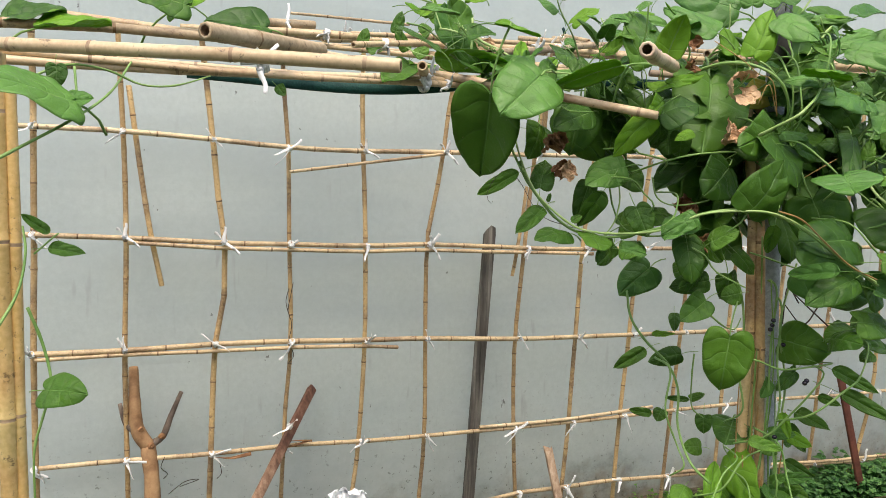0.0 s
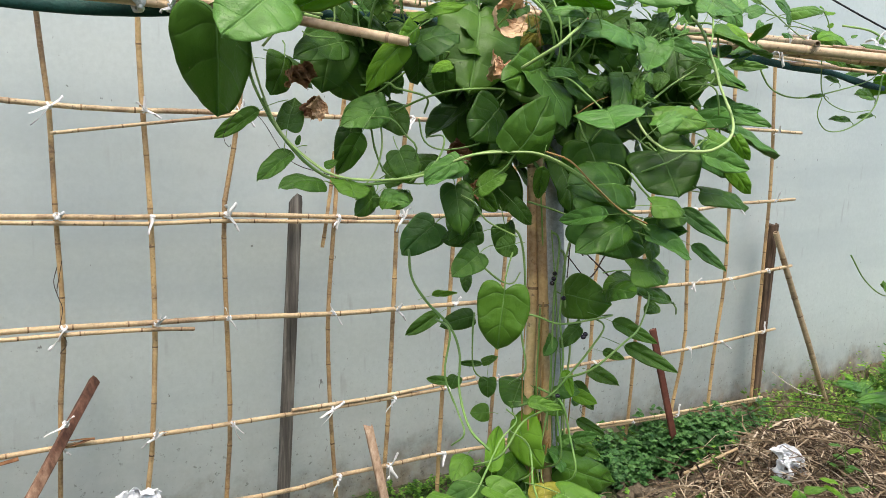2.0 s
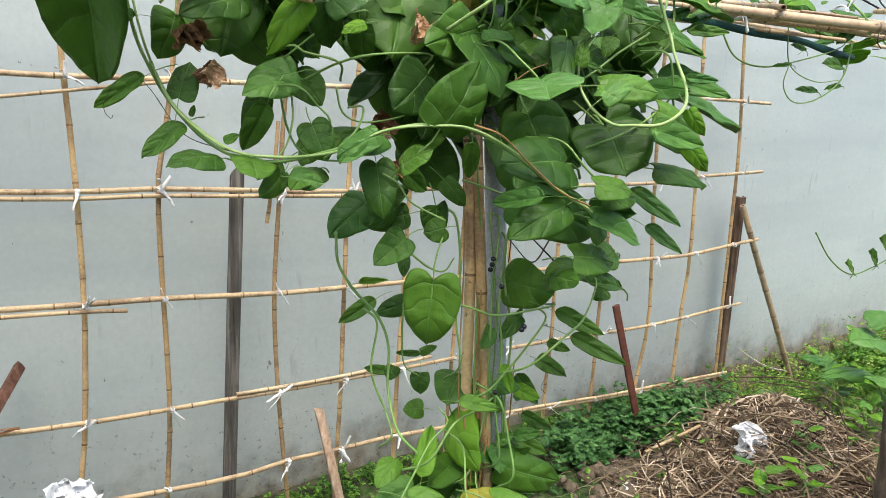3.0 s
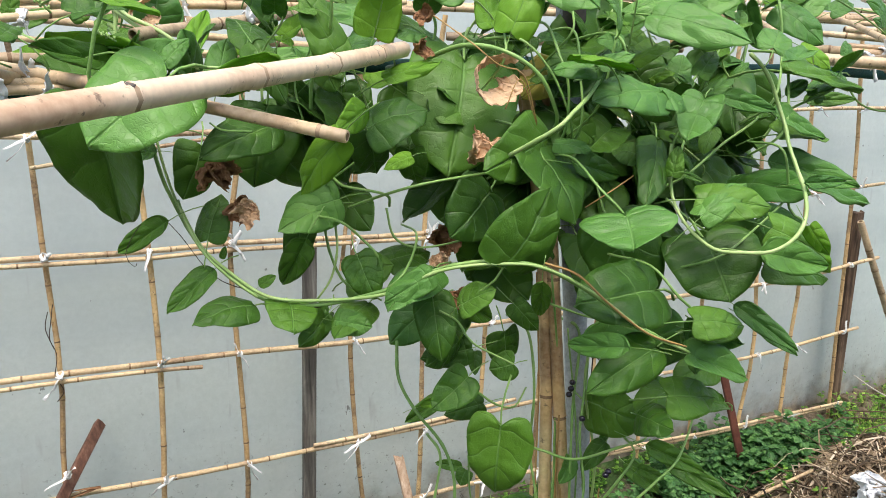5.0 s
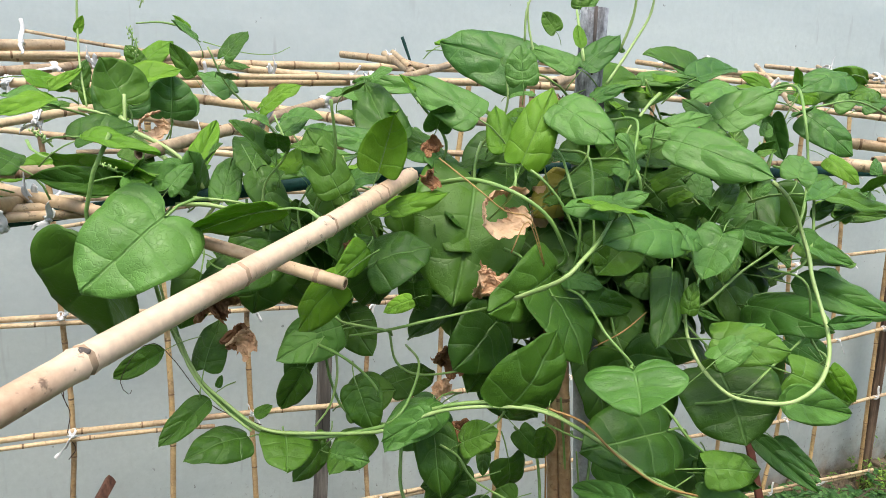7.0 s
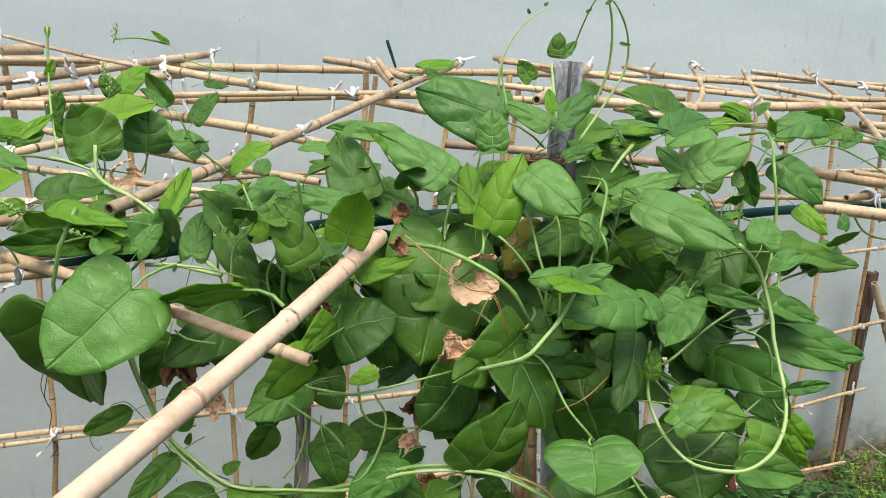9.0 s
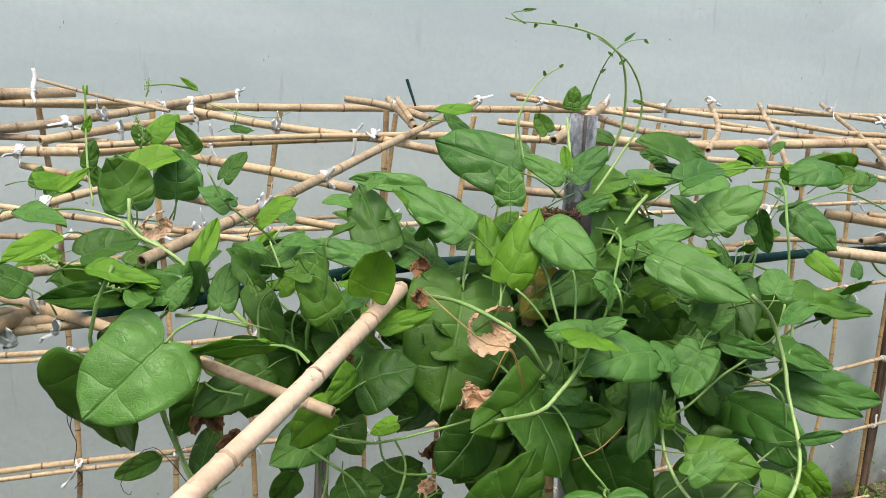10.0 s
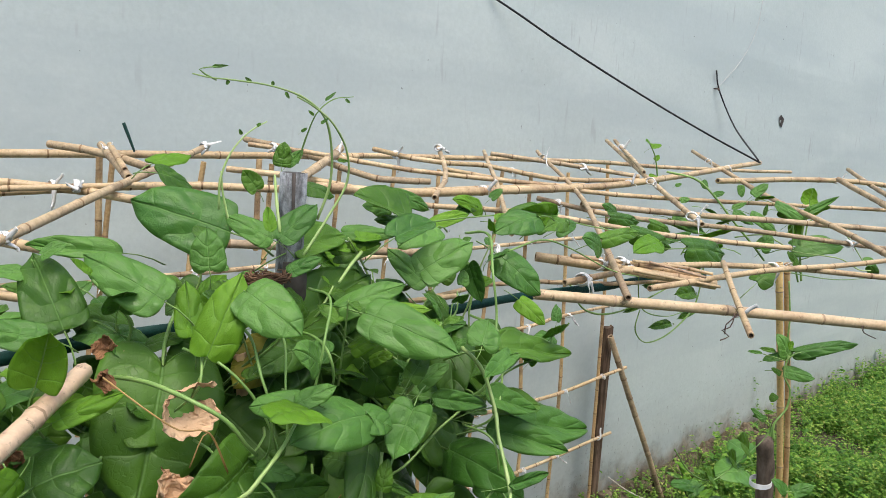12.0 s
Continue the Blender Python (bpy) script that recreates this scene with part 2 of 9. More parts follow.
STEM = mat_plain("green_stem", (0.13, 0.27, 0.055), (0.27, 0.42, 0.12), 30, 0.45, 0.4, 0.1)
STEMP = mat_plain("pale_stem", (0.26, 0.42, 0.11), (0.40, 0.52, 0.20), 30, 0.45, 0.4, 0.1)
STEMR = mat_plain("russet_stem", (0.30, 0.16, 0.05), (0.46, 0.30, 0.11), 30, 0.55, 0.3, 0.1)
STEMK = mat_plain("withered_tendril", (0.03, 0.02, 0.015), (0.08, 0.055, 0.04), 40, 0.7)
DRY = mat_plain("dry_leaf", (0.48, 0.28, 0.15), (0.76, 0.55, 0.35), 26, 0.8, 0.2, 0.7, 0.004)
ROOT = mat_plain("dark_dry_roots", (0.05, 0.028, 0.015), (0.20, 0.11, 0.06), 40, 0.9)
DRYD = mat_plain("brown_dry_leaf", (0.14, 0.065, 0.03), (0.36, 0.19, 0.09), 26, 0.8, 0.2, 0.7, 0.004)


def mat_pipe():
    """Weathered grey plastic: chalky specks, dark stains and runs, darker towards the top."""
    k = Mat("grey_plastic_pipe", 0.6, 0.35)
    v = k.coord("Object")
    grain = k.noise(v, 150, 4, 0.7)
    col = k.ramp(grain, [(0.36, (0.36, 0.385, 0.41)), (0.62, (0.54, 0.57, 0.60))])
    mottle = k.noise(k.coord("Object", (1, 1, 0.35)), 30, 5, 0.65)
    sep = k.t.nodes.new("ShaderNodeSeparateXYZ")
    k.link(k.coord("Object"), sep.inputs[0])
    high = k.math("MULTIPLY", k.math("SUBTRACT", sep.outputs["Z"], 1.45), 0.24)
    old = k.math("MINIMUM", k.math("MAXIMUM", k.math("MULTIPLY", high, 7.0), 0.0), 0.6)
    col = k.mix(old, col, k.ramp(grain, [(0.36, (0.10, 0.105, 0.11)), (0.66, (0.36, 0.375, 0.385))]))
    runs = k.math("ADD", mottle, k.math("MAXIMUM", high, 0.0))
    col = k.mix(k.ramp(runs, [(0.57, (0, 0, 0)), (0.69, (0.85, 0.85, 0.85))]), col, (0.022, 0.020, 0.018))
    k.colour(col)
    k.bump(k.math("ADD", grain, mottle), 0.3, 0.0012)
    return k.m


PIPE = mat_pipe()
PIPED = mat_plain("rusty_pipe_stain", (0.03, 0.027, 0.025), (0.12, 0.10, 0.085), 30, 0.8)
BOARD = mat_wood("weathered_grey_wood", (0.034, 0.031, 0.027), (0.115, 0.104, 0.088), (0.28, 0.258, 0.22), (38, 38, 2.2))
BOARDB = mat_wood("dark_brown_wood", (0.035, 0.022, 0.015), (0.11, 0.07, 0.045), (0.26, 0.18, 0.12), (34, 34, 2.5))
PALEW = mat_wood("pale_split_wood", (0.25, 0.16, 0.10), (0.42, 0.29, 0.19), (0.58, 0.45, 0.33))
BARK = mat_plain("tan_bark", (0.17, 0.085, 0.04), (0.56, 0.35, 0.18), 14, 0.75, 0.25, 0.5, 0.004)
LOG = mat_wood("grey_bark", (0.06, 0.045, 0.035), (0.14, 0.105, 0.08), (0.25, 0.20, 0.16), (30, 30, 6))
def mat_stake():
    k = Mat("half_peeled_wood", 0.75, 0.3)
    g = k.noise(k.coord("Object", (55, 55, 6)), 1.0, 6, 0.7)
    brown = k.ramp(g, [(0.32, (0.055, 0.026, 0.018)), (0.5, (0.125, 0.058, 0.036)), (0.68, (0.22, 0.12, 0.08))])
    pale = k.ramp(g, [(0.32, (0.14, 0.075, 0.045)), (0.5, (0.31, 0.19, 0.12)), (0.68, (0.47, 0.33, 0.22))])
    sep = k.t.nodes.new("ShaderNodeSeparateXYZ")
    k.link(k.coord("Object"), sep.inputs[0])
    edge = k.math("ADD", sep.outputs["Z"], k.math("MULTIPLY", k.math("SUBTRACT", k.noise(k.coord("Object"), 16, 4), 0.5), 0.16))
    k.colour(k.mix(k.ramp(edge, [(0.42, (0, 0, 0)), (0.56, (1, 1, 1))]), pale, brown))
    k.bump(g, 0.5, 0.003)
    return k.m


STAKE = mat_stake()
RED = mat_plain("dark_red_paint", (0.075, 0.024, 0.016), (0.165, 0.060, 0.038), 30, 0.6)
NET = mat_plain("green_net", (0.004, 0.036, 0.030), (0.011, 0.070, 0.055), 220, 0.6, 0.3, 0.6, 0.002)
CABLE = mat_plain("black_cable", (0.015, 0.015, 0.016), (0.035, 0.035, 0.035), 30, 0.6)
BERRY = mat_plain("black_berry_skin", (0.008, 0.006, 0.012), (0.02, 0.014, 0.025), 60, 0.25, 0.5, 0.0)
GREYS = mat_plain("grey_string", (0.5, 0.5, 0.48), (0.65, 0.65, 0.63), 30, 0.7)
BAG = mat_plain("white_plastic_film", (0.76, 0.77, 0.78), (0.88, 0.89, 0.90), 14, 0.35, 0.5, 0.5, 0.004)
TWIST = mat_plain("rusty_tie_wire", (0.04, 0.025, 0.02), (0.12, 0.07, 0.05), 60, 0.6)


def mat_ground():
    k = Mat("garden_soil", 0.95, 0.15)
    v = k.coord("Object")
    a = k.noise(v, 3.0, 6, 0.65)
    f = k.noise(v, 40, 6, 0.7)
    col = k.ramp(f, [(0.3, (0.045, 0.034, 0.025)), (0.7, (0.17, 0.135, 0.10))])
    green = k.ramp(k.noise(v, 22, 5, 0.7), [(0.35, (0.02, 0.05, 0.014)), (0.65, (0.075, 0.13, 0.035))])
    col = k.mix(k.ramp(a, [(0.44, (0, 0, 0)), (0.58, (1, 1, 1))]), col, green)
    k.colour(col)
    k.bump(k.math("ADD", f, a), 0.8, 0.02)
    return k.m


SOIL = mat_ground()
WEED = mat_stuff("weed_leaves", [(0.0, (0.040, 0.131, 0.014)), (0.5, (0.108, 0.268, 0.030)), (1.0, (0.239, 0.433, 0.057))], 0.5, 0.3)
GRASS = mat_stuff("grass_blades", [(0.0, (0.080, 0.205, 0.023)), (0.6, (0.182, 0.353, 0.046)), (0.92, (0.342, 0.456, 0.091)), (1.0, (0.524, 0.456, 0.205))], 0.55, 0.3)
FERN = mat_stuff("feathery_weed_leaves", [(0.0, (0.068, 0.188, 0.023)), (0.5, (0.171, 0.342, 0.041)), (0.9, (0.319, 0.479, 0.080)), (1.0, (0.456, 0.479, 0.137))], 0.55, 0.3)
CLOD = mat_plain("dug_soil", (0.07, 0.056, 0.038), (0.22, 0.175, 0.12), 30, 0.95, 0.1, 0.6, 0.006)
STRAW = mat_stuff("dry_stalks", [(0.0, (0.03, 0.02, 0.013)), (0.35, (0.13, 0.088, 0.052)), (0.7, (0.33, 0.245, 0.15)), (1.0, (0.66, 0.55, 0.40))], 0.8)
BEDW = mat_stuff("clover_leaves", [(0.0, (0.03, 0.095, 0.022)), (0.5, (0.065, 0.175, 0.042)), (1.0, (0.12, 0.265, 0.07))], 0.5, 0.22)
TWIG = mat_plain("dead_twig", (0.40, 0.36, 0.30), (0.58, 0.54, 0.46), 30, 0.8)


# ---- builders ----
def mesh_of(bm, name, mats, smooth=True):
    me = bpy.data.meshes.new(name)
    bm.to_mesh(me)
    bm.free()
    for m in mats:
        me.materials.append(m)
    if smooth:
        me.polygons.foreach_set("use_smooth", [True] * len(me.polygons))
    return me


def part(name, bm, mats, parent, label="", smooth=True):
    ob = new(name, mesh_of(bm, name, mats if isinstance(mats, (list, tuple)) else [mats], smooth))
    ob.parent = parent
    return tagged(ob, label)


def thing(name, label, category, group="", kind=""):
    return tagged(new(name), label, category, group, kind)


def lone(name, bm, mats, label, category, kind="", smooth=True, group=""):
    ob = new(name, mesh_of(bm, name, mats if isinstance(mats, (list, tuple)) else [mats], smooth))
    return tagged(ob, label, category, group, kind)


def spline(points, step=0.02):
    """A smooth line through the points, as evenly spaced Vectors."""
    p = [Vector(q) for q in points]
    if len(p) == 2:
        n = max(2, int((p[1] - p[0]).length / step))
        return [p[0].lerp(p[1], i / n) for i in range(n + 1)]
    p = [2 * p[0] - p[1]] + p + [2 * p[-1] - p[-2]]
    out = []
    for a, b, c, d in zip(p, p[1:], p[2:], p[3:]):
        n = max(2, int((c - b).length / step))
        for i in range(n):
            t = i / n
            out.append(0.5 * ((2 * b) + (c - a) * t + (2 * a - 5 * b + 4 * c - d) * t * t + (3 * b - a - 3 * c + d) * t ** 3))
    out.append(p[-2])
    return out


def tube(bm, pts, radii, sides=8, mats=None, caps=True):
    """A tube along pts; radii and material index per ring."""
    rings = []
    ref = None
    for i, p in enumerate(pts):
        d = (pts[min(i + 1, len(pts) - 1)] - pts[max(i - 1, 0)])
        if d.length < 1e-9:
            d = Vector((0, 0, 1))
        d.normalize()
        if ref is None:
            ref = d.orthogonal().normalized()
        ref = (ref - d * ref.dot(d))
        ref = ref.normalized() if ref.length > 1e-6 else d.orthogonal().normalized()
        s = d.cross(ref)
        r = radii[i] if isinstance(radii, (list, tuple)) else radii
        rings.append([bm.verts.new(p + r * (math.cos(2 * math.pi * j / sides) * ref + math.sin(2 * math.pi * j / sides) * s)) for j in range(sides)])
    for i, (a, b) in enumerate(zip(rings, rings[1:])):
        for j in range(sides):
            f = bm.faces.new((a[j], a[(j + 1) % sides], b[(j + 1) % sides], b[j]))
            if mats:
                f.material_index = mats[i]
    if caps:
        for ring, flip in ((rings[0], True), (rings[-1], False)):
            f = bm.faces.new(list(reversed(ring)) if flip else ring)
            if mats:
                f.material_index = mats[0] if flip else mats[-1]
    return rings


NODES = []


def cane_bmesh(points, r, rng, gap=(0.11, 0.18), taper=0.0, wob=0.004, first=None):
    """A bamboo cane: internodes, swollen dark nodes, hollow ends, slight crookedness."""
    line = spline(points, 0.01)
    total = sum((b - a).length for a, b in zip(line, line[1:]))
    cum = [0.0]
    for a, b in zip(line, line[1:]):
        cum.append(cum[-1] + (b - a).length)
    seed = rng.random() * 50

    def at(s):
        s = min(max(s, 0.0), total)
        lo = max(0, min(len(line) - 2, int(np.searchsorted(cum, s)) - 1))
        span = max(1e-9, cum[lo + 1] - cum[lo])
        q = line[lo].lerp(line[lo + 1], (s - cum[lo]) / span)
        n = noise.noise_vector(Vector((s * 2.2, seed, 0)))
        return q + wob * Vector((n.x, n.y, n.z))

    def rad(s):
        return r * (1 - taper * s / total)

    NODES.clear()
    stops = [(0.0, 0.93, 0), (0.002, 1.0, 0)]
    s = rng.uniform(0.03, gap[1]) if first is None else first
    while s < total - 0.025:
        stops += [(s - 0.012, 1.0, 0), (s - 0.004, 1.07, 0), (s - 0.0022, 1.13, 1), (s + 0.0004, 0.98, 1), (s + 0.0024, 1.10, 0), (s + 0.007, 1.01, 0)]
        NODES.append(at(s))
        s += rng.uniform(*gap)
    stops += [(total - 0.002, 1.0, 0), (total, 0.93, 0)]
    bm = bmesh.new()
    pts = [at(q[0]) for q in stops]
    rings = tube(bm, pts, [rad(q[0]) * q[1] * (1 + 0.04 * noise.noise(Vector((q[0] * 9, seed, 3)))) for q in stops], 8, [q[2] for q in stops], caps=False)
    for ring, inward in ((rings[0], (pts[1] - pts[0]).normalized()), (rings[-1], (pts[-2] - pts[-1]).normalized())):
        c = sum((v.co for v in ring), Vector()) / len(ring)
        lip = [bm.verts.new(c + (v.co - c) * 0.66) for v in ring]
        deep = [bm.verts.new(c + (v.co - c) * 0.6 + inward * min(0.02, 2 * r)) for v in ring]
        n = len(ring)
        for i in range(n):
            for a, b, m in ((ring, lip, 0), (lip, deep, 2)):
                f = bm.faces.new((a[i], a[(i + 1) % n], b[(i + 1) % n], b[i]))
                f.material_index = m
        f = bm.faces.new(deep)
        f.material_index = 2
    bmesh.ops.recalc_face_normals(bm, faces=bm.faces)
    return bm


RNG = random.Random(7)


def cane(parent, name, points, r, mat=None, taper=0.0, wob=0.004, gap=(0.11, 0.18), label="", first=None):
    return part(name, cane_bmesh(points, r, RNG, gap, taper, wob, first), [mat or TAN, NODEP if mat in (POSTR, PINKB, YEL) else NODE, PITH], parent, label)


def scarred_cane(parent, name, points, r, mat, scar_side, **more):
    """A cane whose nodes carry dark branch scars on one side."""
    ob = cane(parent, name, points, r, mat, **more)
    for i, p in enumerate(list(NODES)):
        if i % 2:
            continue
        bm = bmesh.new()
        bmesh.ops.create_icosphere(bm, subdivisions=3, radius=0.0034)
        d = Vector(scar_side).normalized()
        for v in bm.verts:
            v.co *= 1 + 0.7 * noise.noise(v.co * 420 + p)
            v.co -= d * v.co.dot(d) * 0.7
            v.co += p + d * r * 1.0
        part("branch_scar", bm, PIPED, ob, "dark branch scar")
    return ob


def ribbon(bm, pts, width, rng, thick=0.0006):
    """A flat strip of plastic with some thickness that twists along its way."""
    prev = None
    tw = rng.uniform(0, 3)
    for i, p in enumerate(pts):
        d = (pts[min(i + 1, len(pts) - 1)] - pts[max(i - 1, 0)]).normalized()
        o = d.orthogonal().normalized()
        o = Matrix.Rotation(tw + i * 0.12, 3, d) @ o
        n = d.cross(o)
        w = width * (1 - 0.3 * i / len(pts))
        row = [bm.verts.new(p + o * w / 2 * sx + n * thick * sy) for sx, sy in ((-1, -1), (1, -1), (1, 1), (-1, 1))]
        if prev:
            for j in range(4):
                bm.faces.new((prev[j], prev[(j + 1) % 4], row[(j + 1) % 4], row[j]))
        else:
            bm.faces.new(row[::-1])
        prev = row
    bm.faces.new(prev)


def tie_mesh(seed, cross=True):
    """String wound crosswise round two canes of unit thickness, knotted, with loose flat ends."""
    g = random.Random(seed)
    bm = bmesh.new()
    pts = []
    for ang in ((0.8, -0.75) if cross else (0.12, -0.18)):
        for k in range(3):
            turn = Matrix.Rotation(ang + 0.1 * (k - 1), 3, "Y")
            for i in range(14):
                a = 2 * math.pi * i / 14 + math.pi
                pts.append(turn @ Vector((0.30 * (k - 1 + i / 14), 1.45 * math.cos(a), 1.12 * math.sin(a))))
    rr = [0.16] * len(pts)
    # the strand ends in its knot
    pts += [Vector((-0.6, -1.5, 0.2)), Vector((0, -1.75, 0)), Vector((0.6, -1.5, -0.15))]
    rr += [0.25, 0.45, 0.25]
    knot = tube(bm, pts, rr, 5)[-2]
    for k in range(g.choice((1, 2, 2, 3))):
        a = g.choice((3.9, 0.75)) + g.gauss(0, 0.35) if cross else g.uniform(0, 6.28)
        ln = g.uniform(3.2, 8.0) if cross else g.uniform(2.0, 5.0)
        dv = Vector((math.cos(a), -0.25, math.sin(a) - (0.1 if cross else 0.5))).normalized()
        pts = [Vector((0, -1.6, 0)) + dv * ln * i / 7 + Vector((0.25 * math.sin(i * 0.8 + k), -0.12 * math.sin(i * 1.1), -0.05 * ln * (i / 7) ** 2)) for i in range(8)]
        first = len(bm.verts)
        ribbon(bm, pts, g.uniform(0.9, 1.5) if cross else g.uniform(0.5, 1.1), g, 0.05)
        bm.verts.ensure_lookup_table()
        bm.faces.new((knot[k], knot[k + 1], bm.verts[first]))
    return mesh_of(bm, "tie", [TIE])


TIES = [tie_mesh(i) for i in range(10)]
WRAPS = [tie_mesh(20 + i, False) for i in range(5)]


def tie(parent, p, size=0.008, along=0.0, kinds=None):
    ob = new("tie", RNG.choice(kinds or TIES))
    ob.parent = parent
    s = size * RNG.uniform(0.85, 1.15)
    ob.matrix_basis = Matrix.LocRotScale(Vector(p), Euler((RNG.uniform(-0.4, 0.4), RNG.uniform(-0.3, 0.3), along + RNG.uniform(-0.2, 0.2))), (s * RNG.choice((-1, 1)), s, s * RNG.choice((-1, 1, 1))))
    return ob


def blade_mesh(seed, lobe, wide, curl, cup, taper, petiole, keen):
    """A leaf of unit length and width: heart or egg outline, lobes behind the stalk, a wavy rim and puckers, thin but solid, with its stalk."""
    g = random.Random(seed)
    half = [(0.004, -0.002), (0.13, -0.8 * lobe), (0.29, -lobe), (0.43, 0.02 - 0.5 * lobe), (0.495, 0.14), (0.498, 0.31), (0.462 - 0.06 * keen, 0.5), (0.383 - 0.10 * keen, 0.69), (0.230 - 0.085 * keen, 0.86), (0.082 - 0.04 * keen, 0.952), (0.003, 1.0)]
    half = [(x, y + taper * min(x, 0.45) if y < 0.5 else y + taper * 0.45 * (1 - y) * 1.6) for x, y in half]
    n, m = 42, 7
    bm = bmesh.new()
    uvl = bm.loops.layers.uv.new("blade")
    ph, off = g.uniform(0, 6), Vector((g.uniform(0, 40), g.uniform(0, 40), 0))
    skew = g.uniform(-0.06, 0.06)
    uvs = {}

    veins = g.uniform(4.6, 5.6)

    def phase(x, y, s):
        return veins * s + 0.5 * noise.noise(Vector((x * 2.5, y * 2.5, 7)) + off)

    def lift(x, y, s, r, sgn):
        # the blade swells between sunken side veins and falls to a sunken midrib
        swell = abs(math.sin(math.pi * phase(x, y, s))) ** 0.6
        puck = 0.015 * swell * min(1, 3.5 * r) * (1 - r ** 4) * min(1, 3 * s) * (1 - 0.6 * s)
        rim = 0.038 * r ** 3 * math.sin(8 * s + ph + (1.7 if sgn > 0 else 0)) + 0.012 * r ** 5 * math.sin(23 * s + 2 * ph)
        z = curl * 4 * y * (1 - y) + cup * abs(x) ** 1.2 + puck + rim + 0.030 * min(1, 6 * r)
        z += 0.05 * noise.noise(Vector((x * 2.2, y * 2.2, 0)) + off) + 0.026 * noise.noise(Vector((x * 6, y * 6, 3)) + off)
        return z + 0.007 * noise.noise(Vector((x * 17, y * 17, 5)) + off)

    def vert(x, y, s, r, sgn):
        wob = 1 + 0.035 * math.sin(11 * s + ph + (2 if sgn > 0 else 0)) * r
        v = bm.verts.new((sgn * x * wide * wob + skew * 2 * y * (1 - y), y, lift(x, y, s, r, sgn)))
        uvs[v] = (0.5 + sgn * x, phase(x, y, s) / 5.6)
        return v

    ol = spline([(x, y, 0) for x, y in half], 0.012)
    cum = [0.0]
    for a, b in zip(ol, ol[1:]):
        cum.append(cum[-1] + (b - a).length)
    rim = []
    for i in range(n + 1):
        d = cum[-1] * i / n
        k = max(0, min(len(ol) - 2, int(np.searchsorted(cum, d)) - 1))
        rim.append(ol[k].lerp(ol[k + 1], min(1.0, max(0.0, (d - cum[k]) / max(1e-6, cum[k + 1] - cum[k])))))
    mids = []
    for i in range(n + 1):
        s = i / n
        my = 0.04 * s if s < 0.25 else 0.01 + 0.983 * ((s - 0.25) / 0.75) ** 1.5
        mids.append((my, vert(0.0, my, s, 0.0, 1)))
    for sgn in (-1, 1):
        prev = None
        for i in range(n + 1):
            s = i / n
            my, mv = mids[i]
            row = [mv]
            for q in range(1, m + 1):
                r = q / m
                row.append(vert(rim[i].x * r, my + (rim[i].y - my) * r - 0.05 * math.sin(math.pi * r) * (1 - s) * min(1, 3 * s), s, r, sgn))
            if prev:
                for q in range(m):
                    f = (prev[q], prev[q + 1], row[q + 1], row[q])
                    bm.faces.new(f if sgn > 0 else f[::-1])
            prev = row
    rimedges = [e for e in bm.edges if e.is_boundary]
    thin = list(bm.faces)
    under = {}
    for v in list(bm.verts):
        under[v] = bm.verts.new(v.co - Vector((0, 0, 0.007)))
        uvs[under[v]] = uvs[v]
    for f in thin:
        bm.faces.new([under[v] for v in reversed(f.verts)])
    for e in rimedges:
        a, b = e.verts
        bm.faces.new((b, a, under[a], under[b]))
    bmesh.ops.recalc_face_normals(bm, faces=bm.faces)
    for f in bm.faces:
        for lp in f.loops:
            lp[uvl].uv = uvs[lp.vert]
    # midrib underneath and stalk behind
    ln = petiole
    pts = [Vector((0, y, lift(0, y, y, 0, 1) - 0.012)) for y in (0.85, 0.6, 0.3, 0.02)]
    pts += [Vector((0.02, -0.35 * ln, pts[-1].z - 0.10 * ln)), Vector((0.0, -0.72 * ln, pts[-1].z - 0.34 * ln)), Vector((-0.03, -ln, pts[-1].z - 0.7 * ln))]
    n0 = len(bm.faces)
    tube(bm, pts, [0.004, 0.007, 0.010, 0.014, 0.016, 0.017, 0.018], 6)
    bm.faces.ensure_lookup_table()
    for f in bm.faces[n0:]:
        f.material_index = 1
    return bm


# lobe, width, curl, cup, taper of the base, stalk, keen point
SHAPES = [
    (0.11, 1.0, 0.08, -0.12, 0.0, 0.5, 0.0), (0.09, 1.0, 0.05, 0.20, 0.0, 0.6, 0.12), (0.05, 1.0, 0.10, -0.18, 0.06, 0.5, 0.12),
    (0.11, 1.0, -0.05, 0.26, 0.0, 0.6, 0.08), (0.0, 1.0, 0.03, 0.14, 0.20, 0.45, 0.25), (0.14, 1.02, 0.08, -0.16, -0.03, 0.5, 0.15),
    (0.15, 1.0, 0.06, -0.06, -0.03, 0.5, -0.10), (0.24, 1.0, 0.02, 0.05, -0.06, 0.5, 0.3), (0.03, 1.0, 0.06, -0.10, 0.08, 0.45, 0.0),
]
BLADES = {}


def leaf(parent, base, tip, width, normal, mat, shape):
    """A leaf from where its stalk meets the blade to its tip; normal: the way its face looks."""
    key = (mat.name, shape)
    if key not in BLADES:
        BLADES[key] = mesh_of(blade_mesh(11 + shape, *SHAPES[shape]), "leaf", [mat, STEM])
    b, t = Vector(base), Vector(tip)
    y = t - b
    ln = y.length
    y.normalize()
    z = Vector(normal)
    z = (z - y * z.dot(y)).normalized()
    x = y.cross(z)
    ob = new("leaf", BLADES[key])
    ob.parent = parent
    rot = Matrix((x, y, z)).transposed().to_4x4()
    ob.matrix_basis = Matrix.Translation(b) @ rot @ Matrix.Diagonal((width, ln, 0.5 * (ln + width), 1))
    return ob


